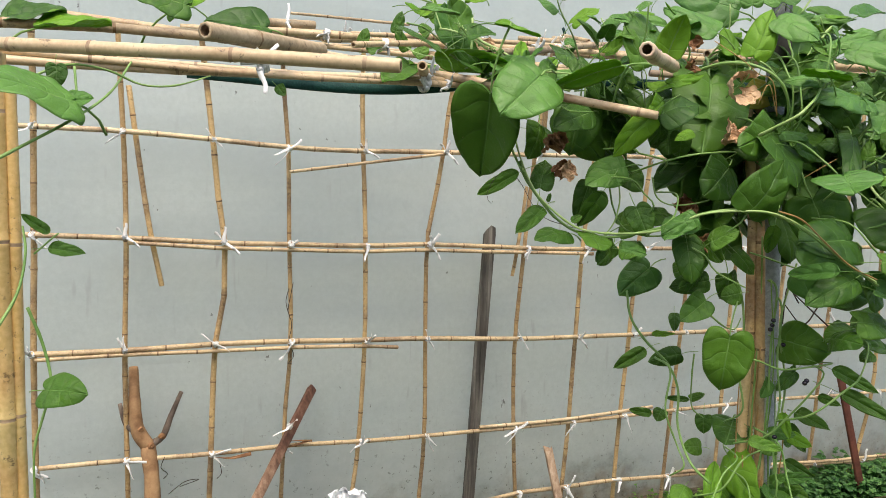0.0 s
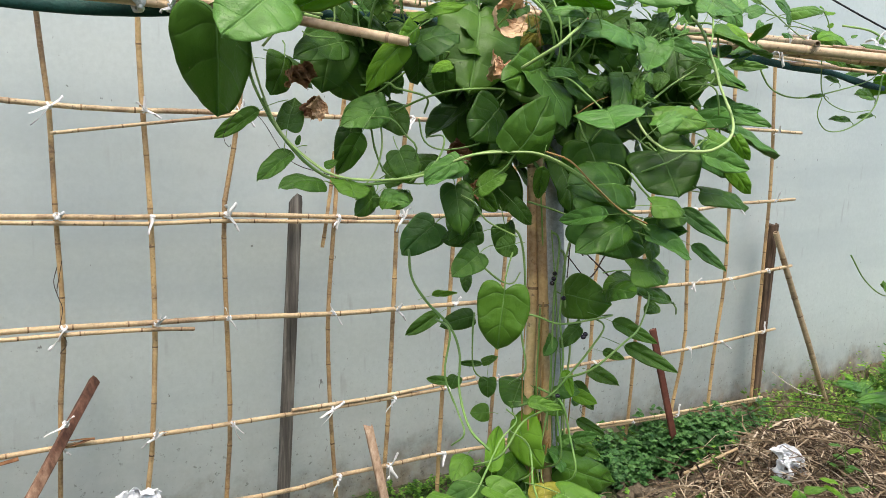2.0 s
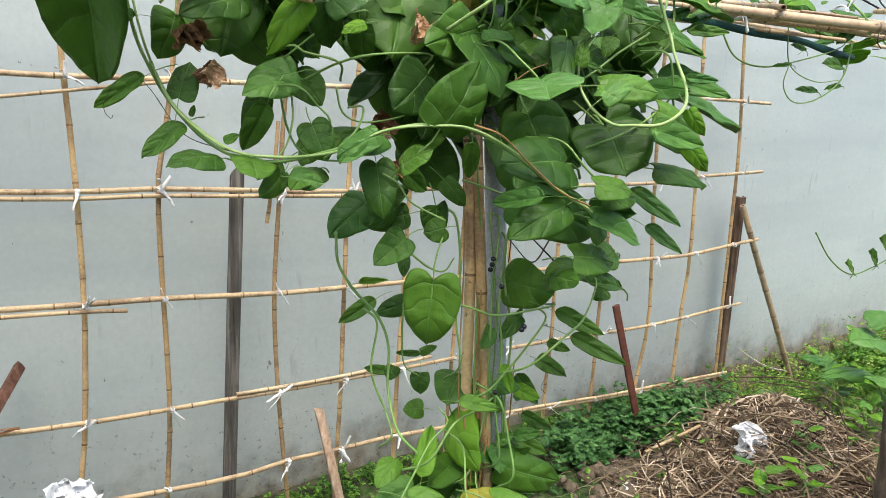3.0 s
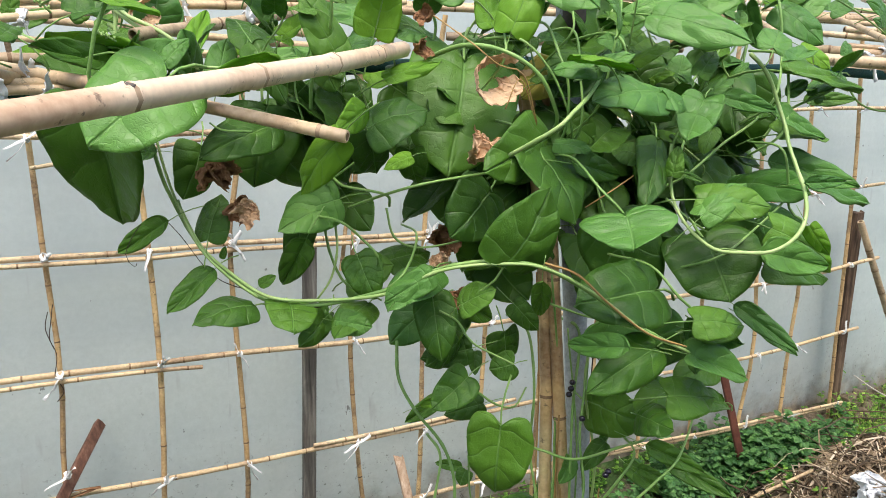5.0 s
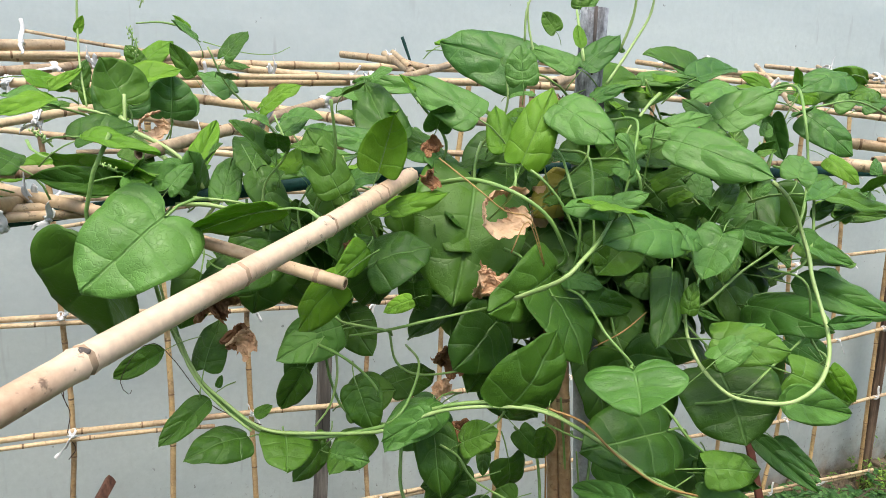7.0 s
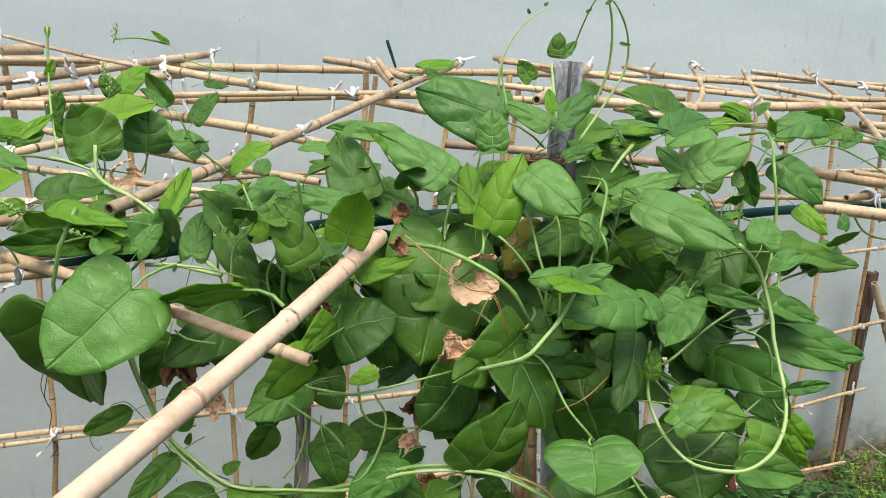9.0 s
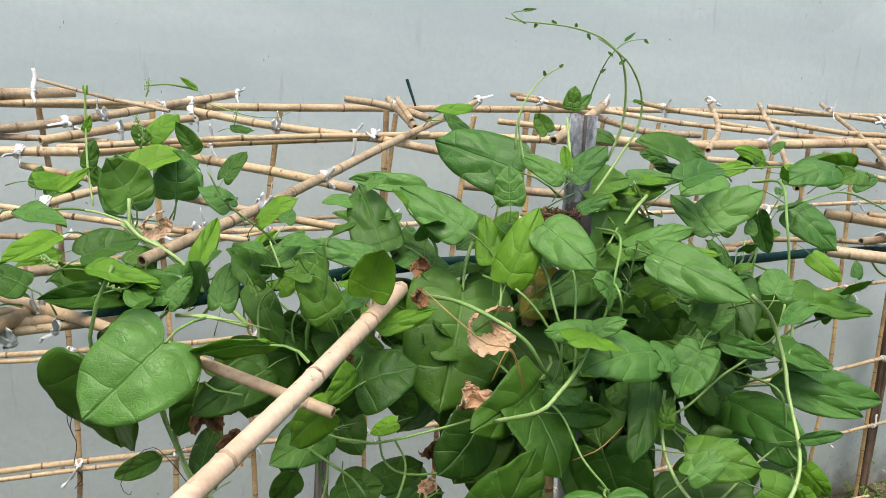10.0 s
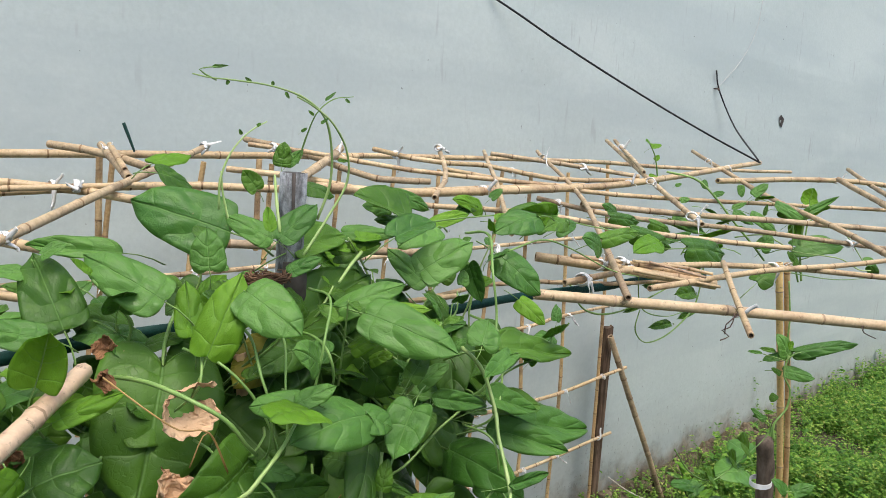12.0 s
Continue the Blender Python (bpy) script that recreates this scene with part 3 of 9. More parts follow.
def stem(parent, points, r, mat=None, end=0.6, sides=6, name="stem"):
    line = spline(points, max(0.008, 2.2 * r))
    n = len(line)
    bm = bmesh.new()
    rr = []
    for i in range(n):
        k = 1 + 0.22 * math.exp(-(((i * 0.013) % 0.11 - 0.055) / 0.006) ** 2)
        rr.append(r * (1 - (1 - end) * i / n) * k)
    tube(bm, line, rr, sides)
    return part(name, bm, mat or STEM, parent)


def board_bmesh(a, b, w, d, face=(0, -1, 0), jag=0.02, rng=RNG):
    """A plank from foot a to head b, with chipped ends and worn edges."""
    a, b = Vector(a), Vector(b)
    y = (b - a)
    ln = y.length
    y.normalize()
    n = Vector(face)
    n = (n - y * n.dot(y)).normalized()
    x = y.cross(n)
    bm = bmesh.new()
    rows = []
    for i in range(13):
        s = i / 12
        sec = []
        for sx, sy in ((-1, -0.8), (-0.8, -1), (0, -1.05), (0.8, -1), (1, -0.8), (1, 0.8), (0.8, 1), (-0.8, 1), (-1, 0.8)):
            end = 0.0
            if i in (0, 12):
                end = rng.uniform(-jag, jag)
            j = 0.05 * noise.noise(Vector((s * 7, sx, sy)) + a)
            sec.append(bm.verts.new(a + y * (s * ln + end) + x * (w / 2) * (sx + j) + n * (-d / 2) * (sy + j)))
        rows.append(sec)
    for p, q in zip(rows, rows[1:]):
        for j in range(9):
            bm.faces.new((p[j], p[(j + 1) % 9], q[(j + 1) % 9], q[j]))
    bm.faces.new(rows[0][::-1])
    bm.faces.new(rows[-1])
    bmesh.ops.recalc_face_normals(bm, faces=bm.faces)
    return bm


def crumple(bm, c, size, rng, flat=1.0, freq=3.0):
    """A shrivelled dead leaf or bag: a folded sheet with thickness."""
    seed = Vector((rng.random() * 40, rng.random() * 40, 0))
    n = 19
    rows = []
    for i in range(n):
        row = []
        for j in range(n):
            u, v = i / (n - 1) * 2 - 1, j / (n - 1) * 2 - 1
            k = 1 - 0.25 * (u * u + v * v - u * u * v * v)
            p = Vector((u * k, 0.35 * math.cos(2.2 * u) * flat + 0.2 * v * v, v * k * 0.8))
            d = noise.noise_vector(Vector((u, v, 0)) * freq * 0.6 + seed)
            e = noise.noise_vector(Vector((u, v, 0)) * freq * 2 + seed)
            f = noise.noise_vector(Vector((u, v, 0)) * freq * 5 + seed)
            p += Vector((d.x * 0.25, d.y * 0.55, d.z * 0.25)) + 0.15 * Vector((e.x, e.y, e.z)) + 0.05 * Vector((f.x, f.y, f.z))
            row.append(p * size / 2 + Vector(c))
        rows.append(row)
    th = Vector((0, 0.0012, 0))
    f1 = [[bm.verts.new(p - th) for p in r] for r in rows]
    f2 = [[bm.verts.new(p + th) for p in r] for r in rows]
    for i in range(n - 1):
        for j in range(n - 1):
            bm.faces.new((f1[i][j], f1[i + 1][j], f1[i + 1][j + 1], f1[i][j + 1]))
            bm.faces.new((f2[i][j], f2[i][j + 1], f2[i + 1][j + 1], f2[i + 1][j]))
    ring = [(i, 0) for i in range(n)] + [(n - 1, j) for j in range(1, n)] + [(i, n - 1) for i in range(n - 2, -1, -1)] + [(0, j) for j in range(n - 2, 0, -1)]
    for (a, b), (c2, d2) in zip(ring, ring[1:] + ring[:1]):
        bm.faces.new((f1[a][b], f2[a][b], f2[c2][d2], f1[c2][d2]))


# ---- setting ----
WALL_Y = 2.66


def build_wall():
    bm = bmesh.new()
    nx, nz = 90, 28
    x0, x1, z1 = -14.0, 22.0, 5.2
    grid = [[bm.verts.new((x0 + (x1 - x0) * i / nx, WALL_Y + 0.006 * noise.noise(Vector((i * 0.6, k * 0.7, 0))), -0.4 + (z1 + 0.4) * k / nz)) for k in range(nz + 1)] for i in range(nx + 1)]
    for i in range(nx):
        for k in range(nz):
            bm.faces.new((grid[i][k], grid[i + 1][k], grid[i + 1][k + 1], grid[i][k + 1]))
    back = {}
    for p in ((0, 0), (nx, 0), (nx, nz), (0, nz)):
        v = grid[p[0]][p[1]].co
        back[p] = bm.verts.new((v.x, WALL_Y + 0.22, v.z))
    bm.faces.new([back[p] for p in ((0, 0), (0, nz), (nx, nz), (nx, 0))])
    bm.faces.new([grid[i][nz] for i in range(nx + 1)] + [back[(nx, nz)], back[(0, nz)]])
    bm.faces.new([grid[0][k] for k in range(nz + 1)] + [back[(0, nz)], back[(0, 0)]])
    bm.faces.new([grid[nx][k] for k in range(nz, -1, -1)] + [back[(nx, 0)], back[(nx, nz)]])
    return lone("wall_north", bm, WALL, "off-white painted plaster wall with scuffs and mud splashes", "wall", "structure", smooth=False)


def ground_z(x, y):
    near = math.exp(-((x - 3) ** 2 / 60 + (y - 1) ** 2 / 30))
    z = 0.03 * noise.noise(Vector((x * 1.3, y * 1.3, 0))) + 0.012 * noise.noise(Vector((x * 6, y * 6, 4)))
    z += 0.10 * math.exp(-(((y - 2.75) / 0.25) ** 2))
    z += 0.22 * math.exp(-(((x - 3.36) / 0.40) ** 2 + ((y - 1.98) / 0.27) ** 2))
    z += 0.05 * min(1, max(0, (x - 3.5) / 3))
    return z * max(near, 0.15)


def build_ground():
    bm = bmesh.new()
    xs = sorted(set([-900, -300, -100, -40, -20, -12, -8, -5] + [-3 + 0.13 * i for i in range(90)] + [9.5, 12, 16, 22, 40, 100, 300, 900]))
    ys = sorted(set([-900, -300, -100, -40, -20, -12, -8, -5, -3.5] + [-2 + 0.13 * i for i in range(38)] + [3.2, 5, 9, 20, 60, 200, 900]))
    vs = [[bm.verts.new((x, y, ground_z(x, y))) for y in ys] for x in xs]
    for i in range(len(xs) - 1):
        for j in range(len(ys) - 1):
            bm.faces.new((vs[i][j], vs[i + 1][j], vs[i + 1][j + 1], vs[i][j + 1]))
    return lone("ground", bm, SOIL, "dark garden soil with patches of moss and litter", "ground", "structure")


build_wall()


def build_unseen_wall():
    """Plain unseen wall, added behind the viewer to block low sky light."""
    bm = bmesh.new()
    bmesh.ops.create_cube(bm, size=1.0)
    for v in bm.verts:
        v.co = Vector((v.co.x * 36 + 4, v.co.y * 0.2 - 2.9, v.co.z * 3.8 + 1.5))
    return lone("unseen_wall_south", bm, WALL, "unseen plain wall added to cut low sky light", "wall", "structure", smooth=False)


build_unseen_wall()
build_ground()


# ---- builders of single things ----
def branch_limbs(trunk, a, b, c):
    t = thing("forked_branch", "cut tan forked branch with bark standing at the wall", "branch")
    for pts, r0, r1 in ((trunk, 0.027, 0.023), (a, 0.0225, 0.014), (b, 0.0125, 0.0065), (c, 0.010, 0.006)):
        line = spline(pts, 0.012)
        bm = bmesh.new()
        tube(bm, line, [(r0 + (r1 - r0) * i / len(line)) * (1 + 0.12 * noise.noise(Vector((i * 0.4, r0 * 99, 0)))) for i in range(len(line))], 10)
        part("limb", bm, BARK if r0 > 0.02 else LOG, t)
    for p, d, r in ((a[1], (0.5, -0.8, 0.2), 0.008), (b[0], (0.5, -0.85, 0.3), 0.010), (b[1], (-0.3, -0.9, 0.3), 0.007), (trunk[1], (-0.4, -0.9, 0.1), 0.007)):
        q, d = Vector(p), Vector(d).normalized()
        bm = bmesh.new()
        tube(bm, [q, q + d * 0.020, q + d * 0.025, q + d * 0.021], [r * 1.6, r * 1.15, r * 0.8, r * 0.3], 10)
        part("knot", bm, DRYD, t, "dark cut knot")


def net_band(points):
    line = spline(points, 0.025)
    bm = bmesh.new()
    prev = None
    for i, p in enumerate(line):
        d = (line[min(i + 1, len(line) - 1)] - line[max(i - 1, 0)]).normalized()
        up = Vector((0, 0, 1))
        n = d.cross(up).normalized()
        h = 0.0085 + 0.003 * noise.noise(Vector((i * 0.15, 2, 0)))
        w = 0.003
        sag = 0.006 * noise.noise(Vector((i * 0.11, 7, 0)))
        row = [bm.verts.new(p + up * (sy * h + sag) + n * (sx * w)) for sx, sy in ((-1, -0.8), (-1.3, 0), (-1, 0.8), (0, 1), (1, 0.8), (1.3, 0), (1, -0.8), (0, -1))]
        if prev:
            for j in range(8):
                bm.faces.new((prev[j], prev[(j + 1) % 8], row[(j + 1) % 8], row[j]))
        else:
            bm.faces.new(row[::-1])
        prev = row
    bm.faces.new(prev)
    return lone("shade_net_roll", bm, NET, "rolled dark green shade net hanging under the bamboo poles", "net")


def net_tail(points):
    bm = bmesh.new()
    ribbon(bm, spline(points, 0.01), 0.012, random.Random(4), 0.001)
    return lone("net_strip", bm, NET, "loose blue-green strip of net tied to a pole", "net")


def pipe_post(parent, points):
    line = spline(points, 0.04)
    bm = bmesh.new()
    r = 0.0178
    tube(bm, line, r, 20, caps=False)
    inner = [p for p in line if p.z > line[0].z - 0.12]
    tube(bm, inner, r * 0.84, 20, caps=False)
    a = [v for v in bm.verts]
    n = 20
    k = n * len(line)
    bm.verts.ensure_lookup_table()
    for i in range(n):
        bm.faces.new((bm.verts[i], bm.verts[(i + 1) % n], bm.verts[k + (i + 1) % n], bm.verts[k + i]))
    bmesh.ops.recalc_face_normals(bm, faces=bm.faces)
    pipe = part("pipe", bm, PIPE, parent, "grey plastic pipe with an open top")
    bm = bmesh.new()
    top = line[0]
    tube(bm, [top + Vector((-0.0092, -0.0158, 0.0)), top + Vector((-0.0090, -0.0160, -0.045)), top + Vector((-0.0096, -0.0156, -0.085))], [0.0026, 0.0022, 0.0012], 6)
    part("crack", bm, PIPED, pipe, "dark crack down the rim")
    bm = bmesh.new()
    tube(bm, [line[0] + Vector((0.001, -0.0, -0.115)), line[0] + Vector((0.002, -0.001, -0.14)), line[0] + Vector((0.002, -0.002, -0.2))], [r * 1.03, r * 1.06, r * 1.03], 20)
    part("collar", bm, PIPED, pipe, "dark weathered collar")
    bm = bmesh.new()
    tube(bm, [top + Vector((0, 0, -0.02)), top + Vector((0, 0, -0.012)), top + Vector((0.002, 0.004, -0.006))], [r * 0.83, r * 0.8, r * 0.45], 12)
    part("soil_plug", bm, PIPED, pipe, "dry brown litter in the pipe's mouth")


def stump(points, r):
    line = spline(points, 0.03)
    bm = bmesh.new()
    tube(bm, line, [r * (1 + 0.12 * noise.noise(Vector((i * 0.5, 3, 1)))) for i in range(len(line))], 12)
    ob = lone("wooden_stump", bm, LOG, "grey barked wooden stump strapped to a bamboo post", "stump")
    c = line[0].lerp(line[1], 0.5)
    c.z = line[0].z - 0.145
    bm = bmesh.new()
    rim = []
    for i in range(25):
        a = 2 * math.pi * i / 24
        rim.append(c + Vector((0.006 + (r + 0.012) * math.cos(a), (r + 0.004) * math.sin(a), 0.10 * r * math.sin(a + 1))))
    for p, q in zip(rim, rim[1:]):
        out = (p - c).normalized() * 0.0015
        h = Vector((0, 0, 0.008))
        vs = [bm.verts.new(w) for w in (p - h, q - h, q + h, p + h, p - h + out, q - h + out, q + h + out, p + h + out)]
        for f in ((0, 3, 2, 1), (4, 5, 6, 7), (0, 1, 5, 4), (3, 7, 6, 2)):
            bm.faces.new([vs[k] for k in f])
    part("strap", bm, BAG, ob, "white plastic strap", False)
    return ob


def wall_cable(name, points, r, mat, label, category):
    bm = bmesh.new()
    tube(bm, spline(points, 0.03), r, 6)
    return lone(name, bm, mat, label, category)


def wall_nail(p):
    bm = bmesh.new()
    p = Vector(p)
    tube(bm, [p + Vector((0, 0.01, 0)), p + Vector((-0.005, -0.03, -0.004)), p + Vector((-0.02, -0.034, -0.012))], [0.004, 0.004, 0.003], 6)
    return lone("nail", bm, TWIST, "bent rusty nail in the plaster wall", "nail")


def wall_hole(p):
    bm = bmesh.new()
    p = Vector(p)
    ring = [bm.verts.new(p + Vector((0.032 * math.cos(a) * (1 + 0.3 * math.sin(3 * a)), -0.004, 0.042 * math.sin(a) * (1 + 0.25 * math.cos(2 * a + 1))))) for a in [2 * math.pi * i / 14 for i in range(14)]]
    c = bm.verts.new(p + Vector((0, 0.004, 0)))
    for a, b in zip(ring, ring[1:] + ring[:1]):
        bm.faces.new((a, c, b))
    return lone("wall_chip", bm, PIPED, "chipped hole in the plaster wall", "hole", "structure")


def bag(p, size, seed):
    bm = bmesh.new()
    crumple(bm, (0, 0, 0), size, random.Random(seed), 1.0, 3.5)
    crumple(bm, (size * 0.1, -size * 0.15, -size * 0.12), size * 0.8, random.Random(seed + 1), 1.0, 3.5)
    ob = lone("plastic_bag", bm, BAG, "crumpled white plastic bag lying on the ground", "bag", smooth=False)
    ob.location = p
    return ob


def dry_tendril(points, r=0.0012):
    bm = bmesh.new()
    tube(bm, spline(points, 0.006), r, 5)
    return lone("dry_tendril", bm, STEMK, "withered dark tendril clinging to a bamboo cane", "tendril", group="dry tendrils")


def peeled_sheath(parent, points, width, seed):
    """Torn brown sheath hanging off a cane."""
    bm = bmesh.new()
    ribbon(bm, spline(points, 0.012), width, random.Random(seed), 0.0008)
    return part("peeled_sheath", bm, DRYD if seed < 9 else DRY, parent, "torn dry sheath")

# ---- bamboo trellis against the wall ----
trellis = thing("bamboo_trellis", "lattice of thin tan bamboo canes tied with white string", "trellis")
cane(trellis, "upright_cane", [(-0.244, 2.485, 1.865), (-0.248, 2.515, 1.672), (-0.250, 2.515, 1.554), (-0.256, 2.515, 1.242), (-0.269, 2.515, 0.892), (-0.271, 2.515, 0.472), (-0.274, 2.515, 0.020)], 0.0087, GRIDB)
cane(trellis, "upright_cane", [(-0.024, 2.485, 1.865), (-0.019, 2.515, 1.663), (-0.016, 2.515, 1.554), (-0.014, 2.515, 1.241), (-0.020, 2.515, 0.894), (-0.020, 2.515, 0.420), (-0.021, 2.515, 0.020)], 0.0075, GRIDB)
cane(trellis, "loose_cane", [(0.002, 2.515, 1.688), (0.049, 2.515, 1.292), (0.085, 2.515, 1.091)], 0.0078, GRIDB)
cane(trellis, "upright_cane", [(0.198, 2.485, 1.865), (0.217, 2.515, 1.711), (0.238, 2.515, 1.539), (0.248, 2.515, 1.398), (0.270, 2.515, 1.222), (0.265, 2.515, 0.987), (0.243, 2.515, 0.897), (0.234, 2.515, 0.693), (0.223, 2.515, 0.388), (0.210, 2.515, 0.020)], 0.0087, GRIDB)
cane(trellis, "upright_cane", [(0.434, 2.485, 1.865), (0.449, 2.515, 1.692), (0.463, 2.515, 1.523), (0.471, 2.515, 1.217), (0.479, 2.515, 0.887), (0.465, 2.515, 0.672), (0.454, 2.515, 0.356), (0.442, 2.515, 0.020)], 0.0070, GRIDB)
cane(trellis, "upright_cane", [(0.694, 2.485, 1.865), (0.701, 2.515, 1.690), (0.707, 2.515, 1.521), (0.722, 2.515, 1.209), (0.729, 2.515, 0.883), (0.719, 2.515, 0.524), (0.698, 2.515, 0.323), (0.666, 2.515, 0.020)], 0.0078, GRIDB)
cane(trellis, "upright_cane", [(1.026, 2.485, 1.865), (1.007, 2.515, 1.699), (0.988, 2.515, 1.528), (0.956, 2.515, 1.315), (0.942, 2.515, 1.211), (0.947, 2.515, 0.877), (0.957, 2.515, 0.524), (0.945, 2.515, 0.290), (0.931, 2.515, 0.020)], 0.0078, GRIDB)
cane(trellis, "upright_cane", [(1.359, 2.485, 1.865), (1.336, 2.515, 1.500), (1.316, 2.515, 1.200), (1.301, 2.515, 0.848), (1.312, 2.515, 0.516), (1.337, 2.515, 0.260), (1.360, 2.515, 0.020)], 0.0078, GRIDB)
cane(trellis, "loose_cane", [(1.311, 2.515, 1.419), (1.296, 2.515, 1.235), (1.275, 2.515, 1.095)], 0.0067, GRIDB)
cane(trellis, "upright_cane", [(1.615, 2.485, 1.865), (1.596, 2.515, 1.633), (1.560, 2.515, 1.198), (1.555, 2.515, 0.852), (1.549, 2.515, 0.518), (1.538, 2.515, 0.250), (1.528, 2.515, 0.020)], 0.0083, GRIDB)
cane(trellis, "upright_cane", [(1.836, 2.485, 1.865), (1.812, 2.515, 1.246), (1.797, 2.515, 0.844), (1.781, 2.515, 0.538), (1.777, 2.515, 0.220), (1.775, 2.515, 0.020)], 0.0083, GRIDB)
cane(trellis, "upright_cane", [(2.092, 2.485, 1.865), (2.056, 2.515, 1.135), (2.041, 2.515, 0.823), (2.026, 2.515, 0.548), (2.015, 2.515, 0.265), (2.006, 2.515, 0.020)], 0.0075, GRIDB)
cane(trellis, "upright_cane", [(2.325, 2.485, 1.865), (2.291, 2.515, 1.128), (2.280, 2.515, 0.896), (2.279, 2.515, 0.609), (2.275, 2.515, 0.264), (2.273, 2.515, 0.020)], 0.0075, GRIDB)
cane(trellis, "upright_cane", [(2.534, 2.485, 1.865), (2.540, 2.515, 0.828), (2.541, 2.515, 0.576), (2.529, 2.515, 0.321), (2.528, 2.515, 0.123), (2.527, 2.515, 0.020)], 0.0078, GRIDB)
cane(trellis, "upright_cane", [(2.879, 2.485, 1.865), (2.838, 2.515, 1.061), (2.820, 2.515, 0.701), (2.815, 2.515, 0.326), (2.798, 2.515, 0.054), (2.796, 2.515, 0.020)], 0.0078, GRIDB)
cane(trellis, "upright_cane", [(3.054, 2.485, 1.865), (3.085, 2.515, 1.468), (3.112, 2.515, 1.104), (3.134, 2.515, 0.835), (3.152, 2.515, 0.528), (3.109, 2.515, 0.250), (3.074, 2.515, 0.020)], 0.0083, GRIDB)
cane(trellis, "upright_cane", [(3.341, 2.515, 1.865), (3.380, 2.515, 1.342), (3.409, 2.515, 0.815), (3.384, 2.515, 0.500), (3.372, 2.515, 0.207), (3.365, 2.515, 0.020)], 0.0083, GRIDB)
cane(trellis, "upright_cane", [(3.633, 2.515, 1.918), (3.694, 2.515, 1.317), (3.704, 2.515, 0.823), (3.722, 2.515, 0.006)], 0.0083, GRIDB)
cane(trellis, "cross_cane", [(-0.281, 2.488, 1.557), (-0.019, 2.488, 1.554), (0.236, 2.488, 1.539), (0.459, 2.488, 1.524), (0.700, 2.488, 1.522), (0.988, 2.488, 1.529), (2.000, 2.488, 1.543), (3.371, 2.488, 1.569), (3.866, 2.488, 1.571)], 0.0078, ROWB)
cane(trellis, "cross_cane", [(-0.283, 2.488, 1.253), (-0.009, 2.488, 1.244), (0.268, 2.488, 1.226), (0.470, 2.488, 1.221), (0.715, 2.488, 1.213), (0.932, 2.488, 1.215), (1.173, 2.488, 1.205), (1.589, 2.488, 1.193), (3.031, 2.488, 1.188), (3.325, 2.488, 1.210), (3.870, 2.488, 1.232)], 0.0078, ROWB)
cane(trellis, "cross_cane", [(-0.009, 2.484, 1.227), (0.268, 2.484, 1.209), (0.470, 2.484, 1.204), (0.715, 2.484, 1.196), (0.932, 2.484, 1.198), (1.173, 2.484, 1.188), (1.589, 2.484, 1.176)], 0.0064, ROWB)
cane(trellis, "cross_cane", [(-0.270, 2.488, 0.903), (-0.019, 2.488, 0.901), (0.249, 2.488, 0.904), (0.473, 2.488, 0.900), (0.722, 2.488, 0.891), (0.950, 2.488, 0.884), (1.172, 2.488, 0.872), (1.535, 2.488, 0.859), (2.783, 2.488, 0.844), (3.117, 2.488, 0.841), (3.387, 2.488, 0.841), (3.904, 2.488, 0.881)], 0.0087, ROWB)
cane(trellis, "cross_cane", [(-0.263, 2.485, 0.886), (-0.019, 2.485, 0.885), (0.249, 2.485, 0.884), (0.473, 2.485, 0.883), (0.722, 2.485, 0.873), (0.841, 2.485, 0.862)], 0.0064, ROWB)
cane(trellis, "cross_cane", [(-0.261, 2.488, 0.554), (-0.024, 2.488, 0.553), (0.230, 2.488, 0.547), (0.463, 2.488, 0.546), (0.698, 2.488, 0.537), (0.946, 2.488, 0.531), (1.159, 2.488, 0.529), (1.545, 2.488, 0.526), (2.511, 2.488, 0.532), (2.968, 2.488, 0.517), (3.305, 2.488, 0.523), (3.820, 2.488, 0.547)], 0.0078, ROWB)
cane(trellis, "cross_cane", [(1.159, 2.484, 0.544), (1.545, 2.484, 0.541), (1.911, 2.488, 0.552)], 0.0069, ROWB)
cane(trellis, "cross_cane", [(0.742, 2.488, 0.276), (1.147, 2.488, 0.253), (1.328, 2.488, 0.266), (1.547, 2.488, 0.264), (1.737, 2.488, 0.267), (2.053, 2.488, 0.249), (2.524, 2.488, 0.227), (3.008, 2.488, 0.197), (3.767, 2.488, 0.169)], 0.0083, ROWB)
cane(trellis, "cross_cane", [(2.053, 2.484, 0.263), (2.524, 2.484, 0.241), (3.008, 2.484, 0.211), (3.767, 2.484, 0.183)], 0.0069, ROWB)
cane(trellis, "thin_cane", [(0.462, 2.478, 1.450), (0.693, 2.478, 1.482), (1.066, 2.478, 1.535)], 0.0051, ROWB)
tie(trellis, (-0.250, 2.484, 1.557), 0.0085)
tie(trellis, (-0.016, 2.484, 1.554), 0.0085)
tie(trellis, (0.238, 2.484, 1.539), 0.0085)
tie(trellis, (0.463, 2.484, 1.523), 0.0085)
tie(trellis, (0.707, 2.484, 1.522), 0.0085)
tie(trellis, (0.988, 2.484, 1.529), 0.0085)
tie(trellis, (1.338, 2.484, 1.534), 0.0085)
tie(trellis, (1.588, 2.484, 1.539), 0.0085)
tie(trellis, (1.824, 2.484, 1.543), 0.0085)
tie(trellis, (2.077, 2.484, 1.547), 0.0085)
tie(trellis, (2.310, 2.484, 1.551), 0.0085)
tie(trellis, (2.536, 2.484, 1.555), 0.0085)
tie(trellis, (2.864, 2.484, 1.561), 0.0085)
tie(trellis, (3.077, 2.484, 1.564), 0.0085)
tie(trellis, (3.363, 2.484, 1.569), 0.0085)
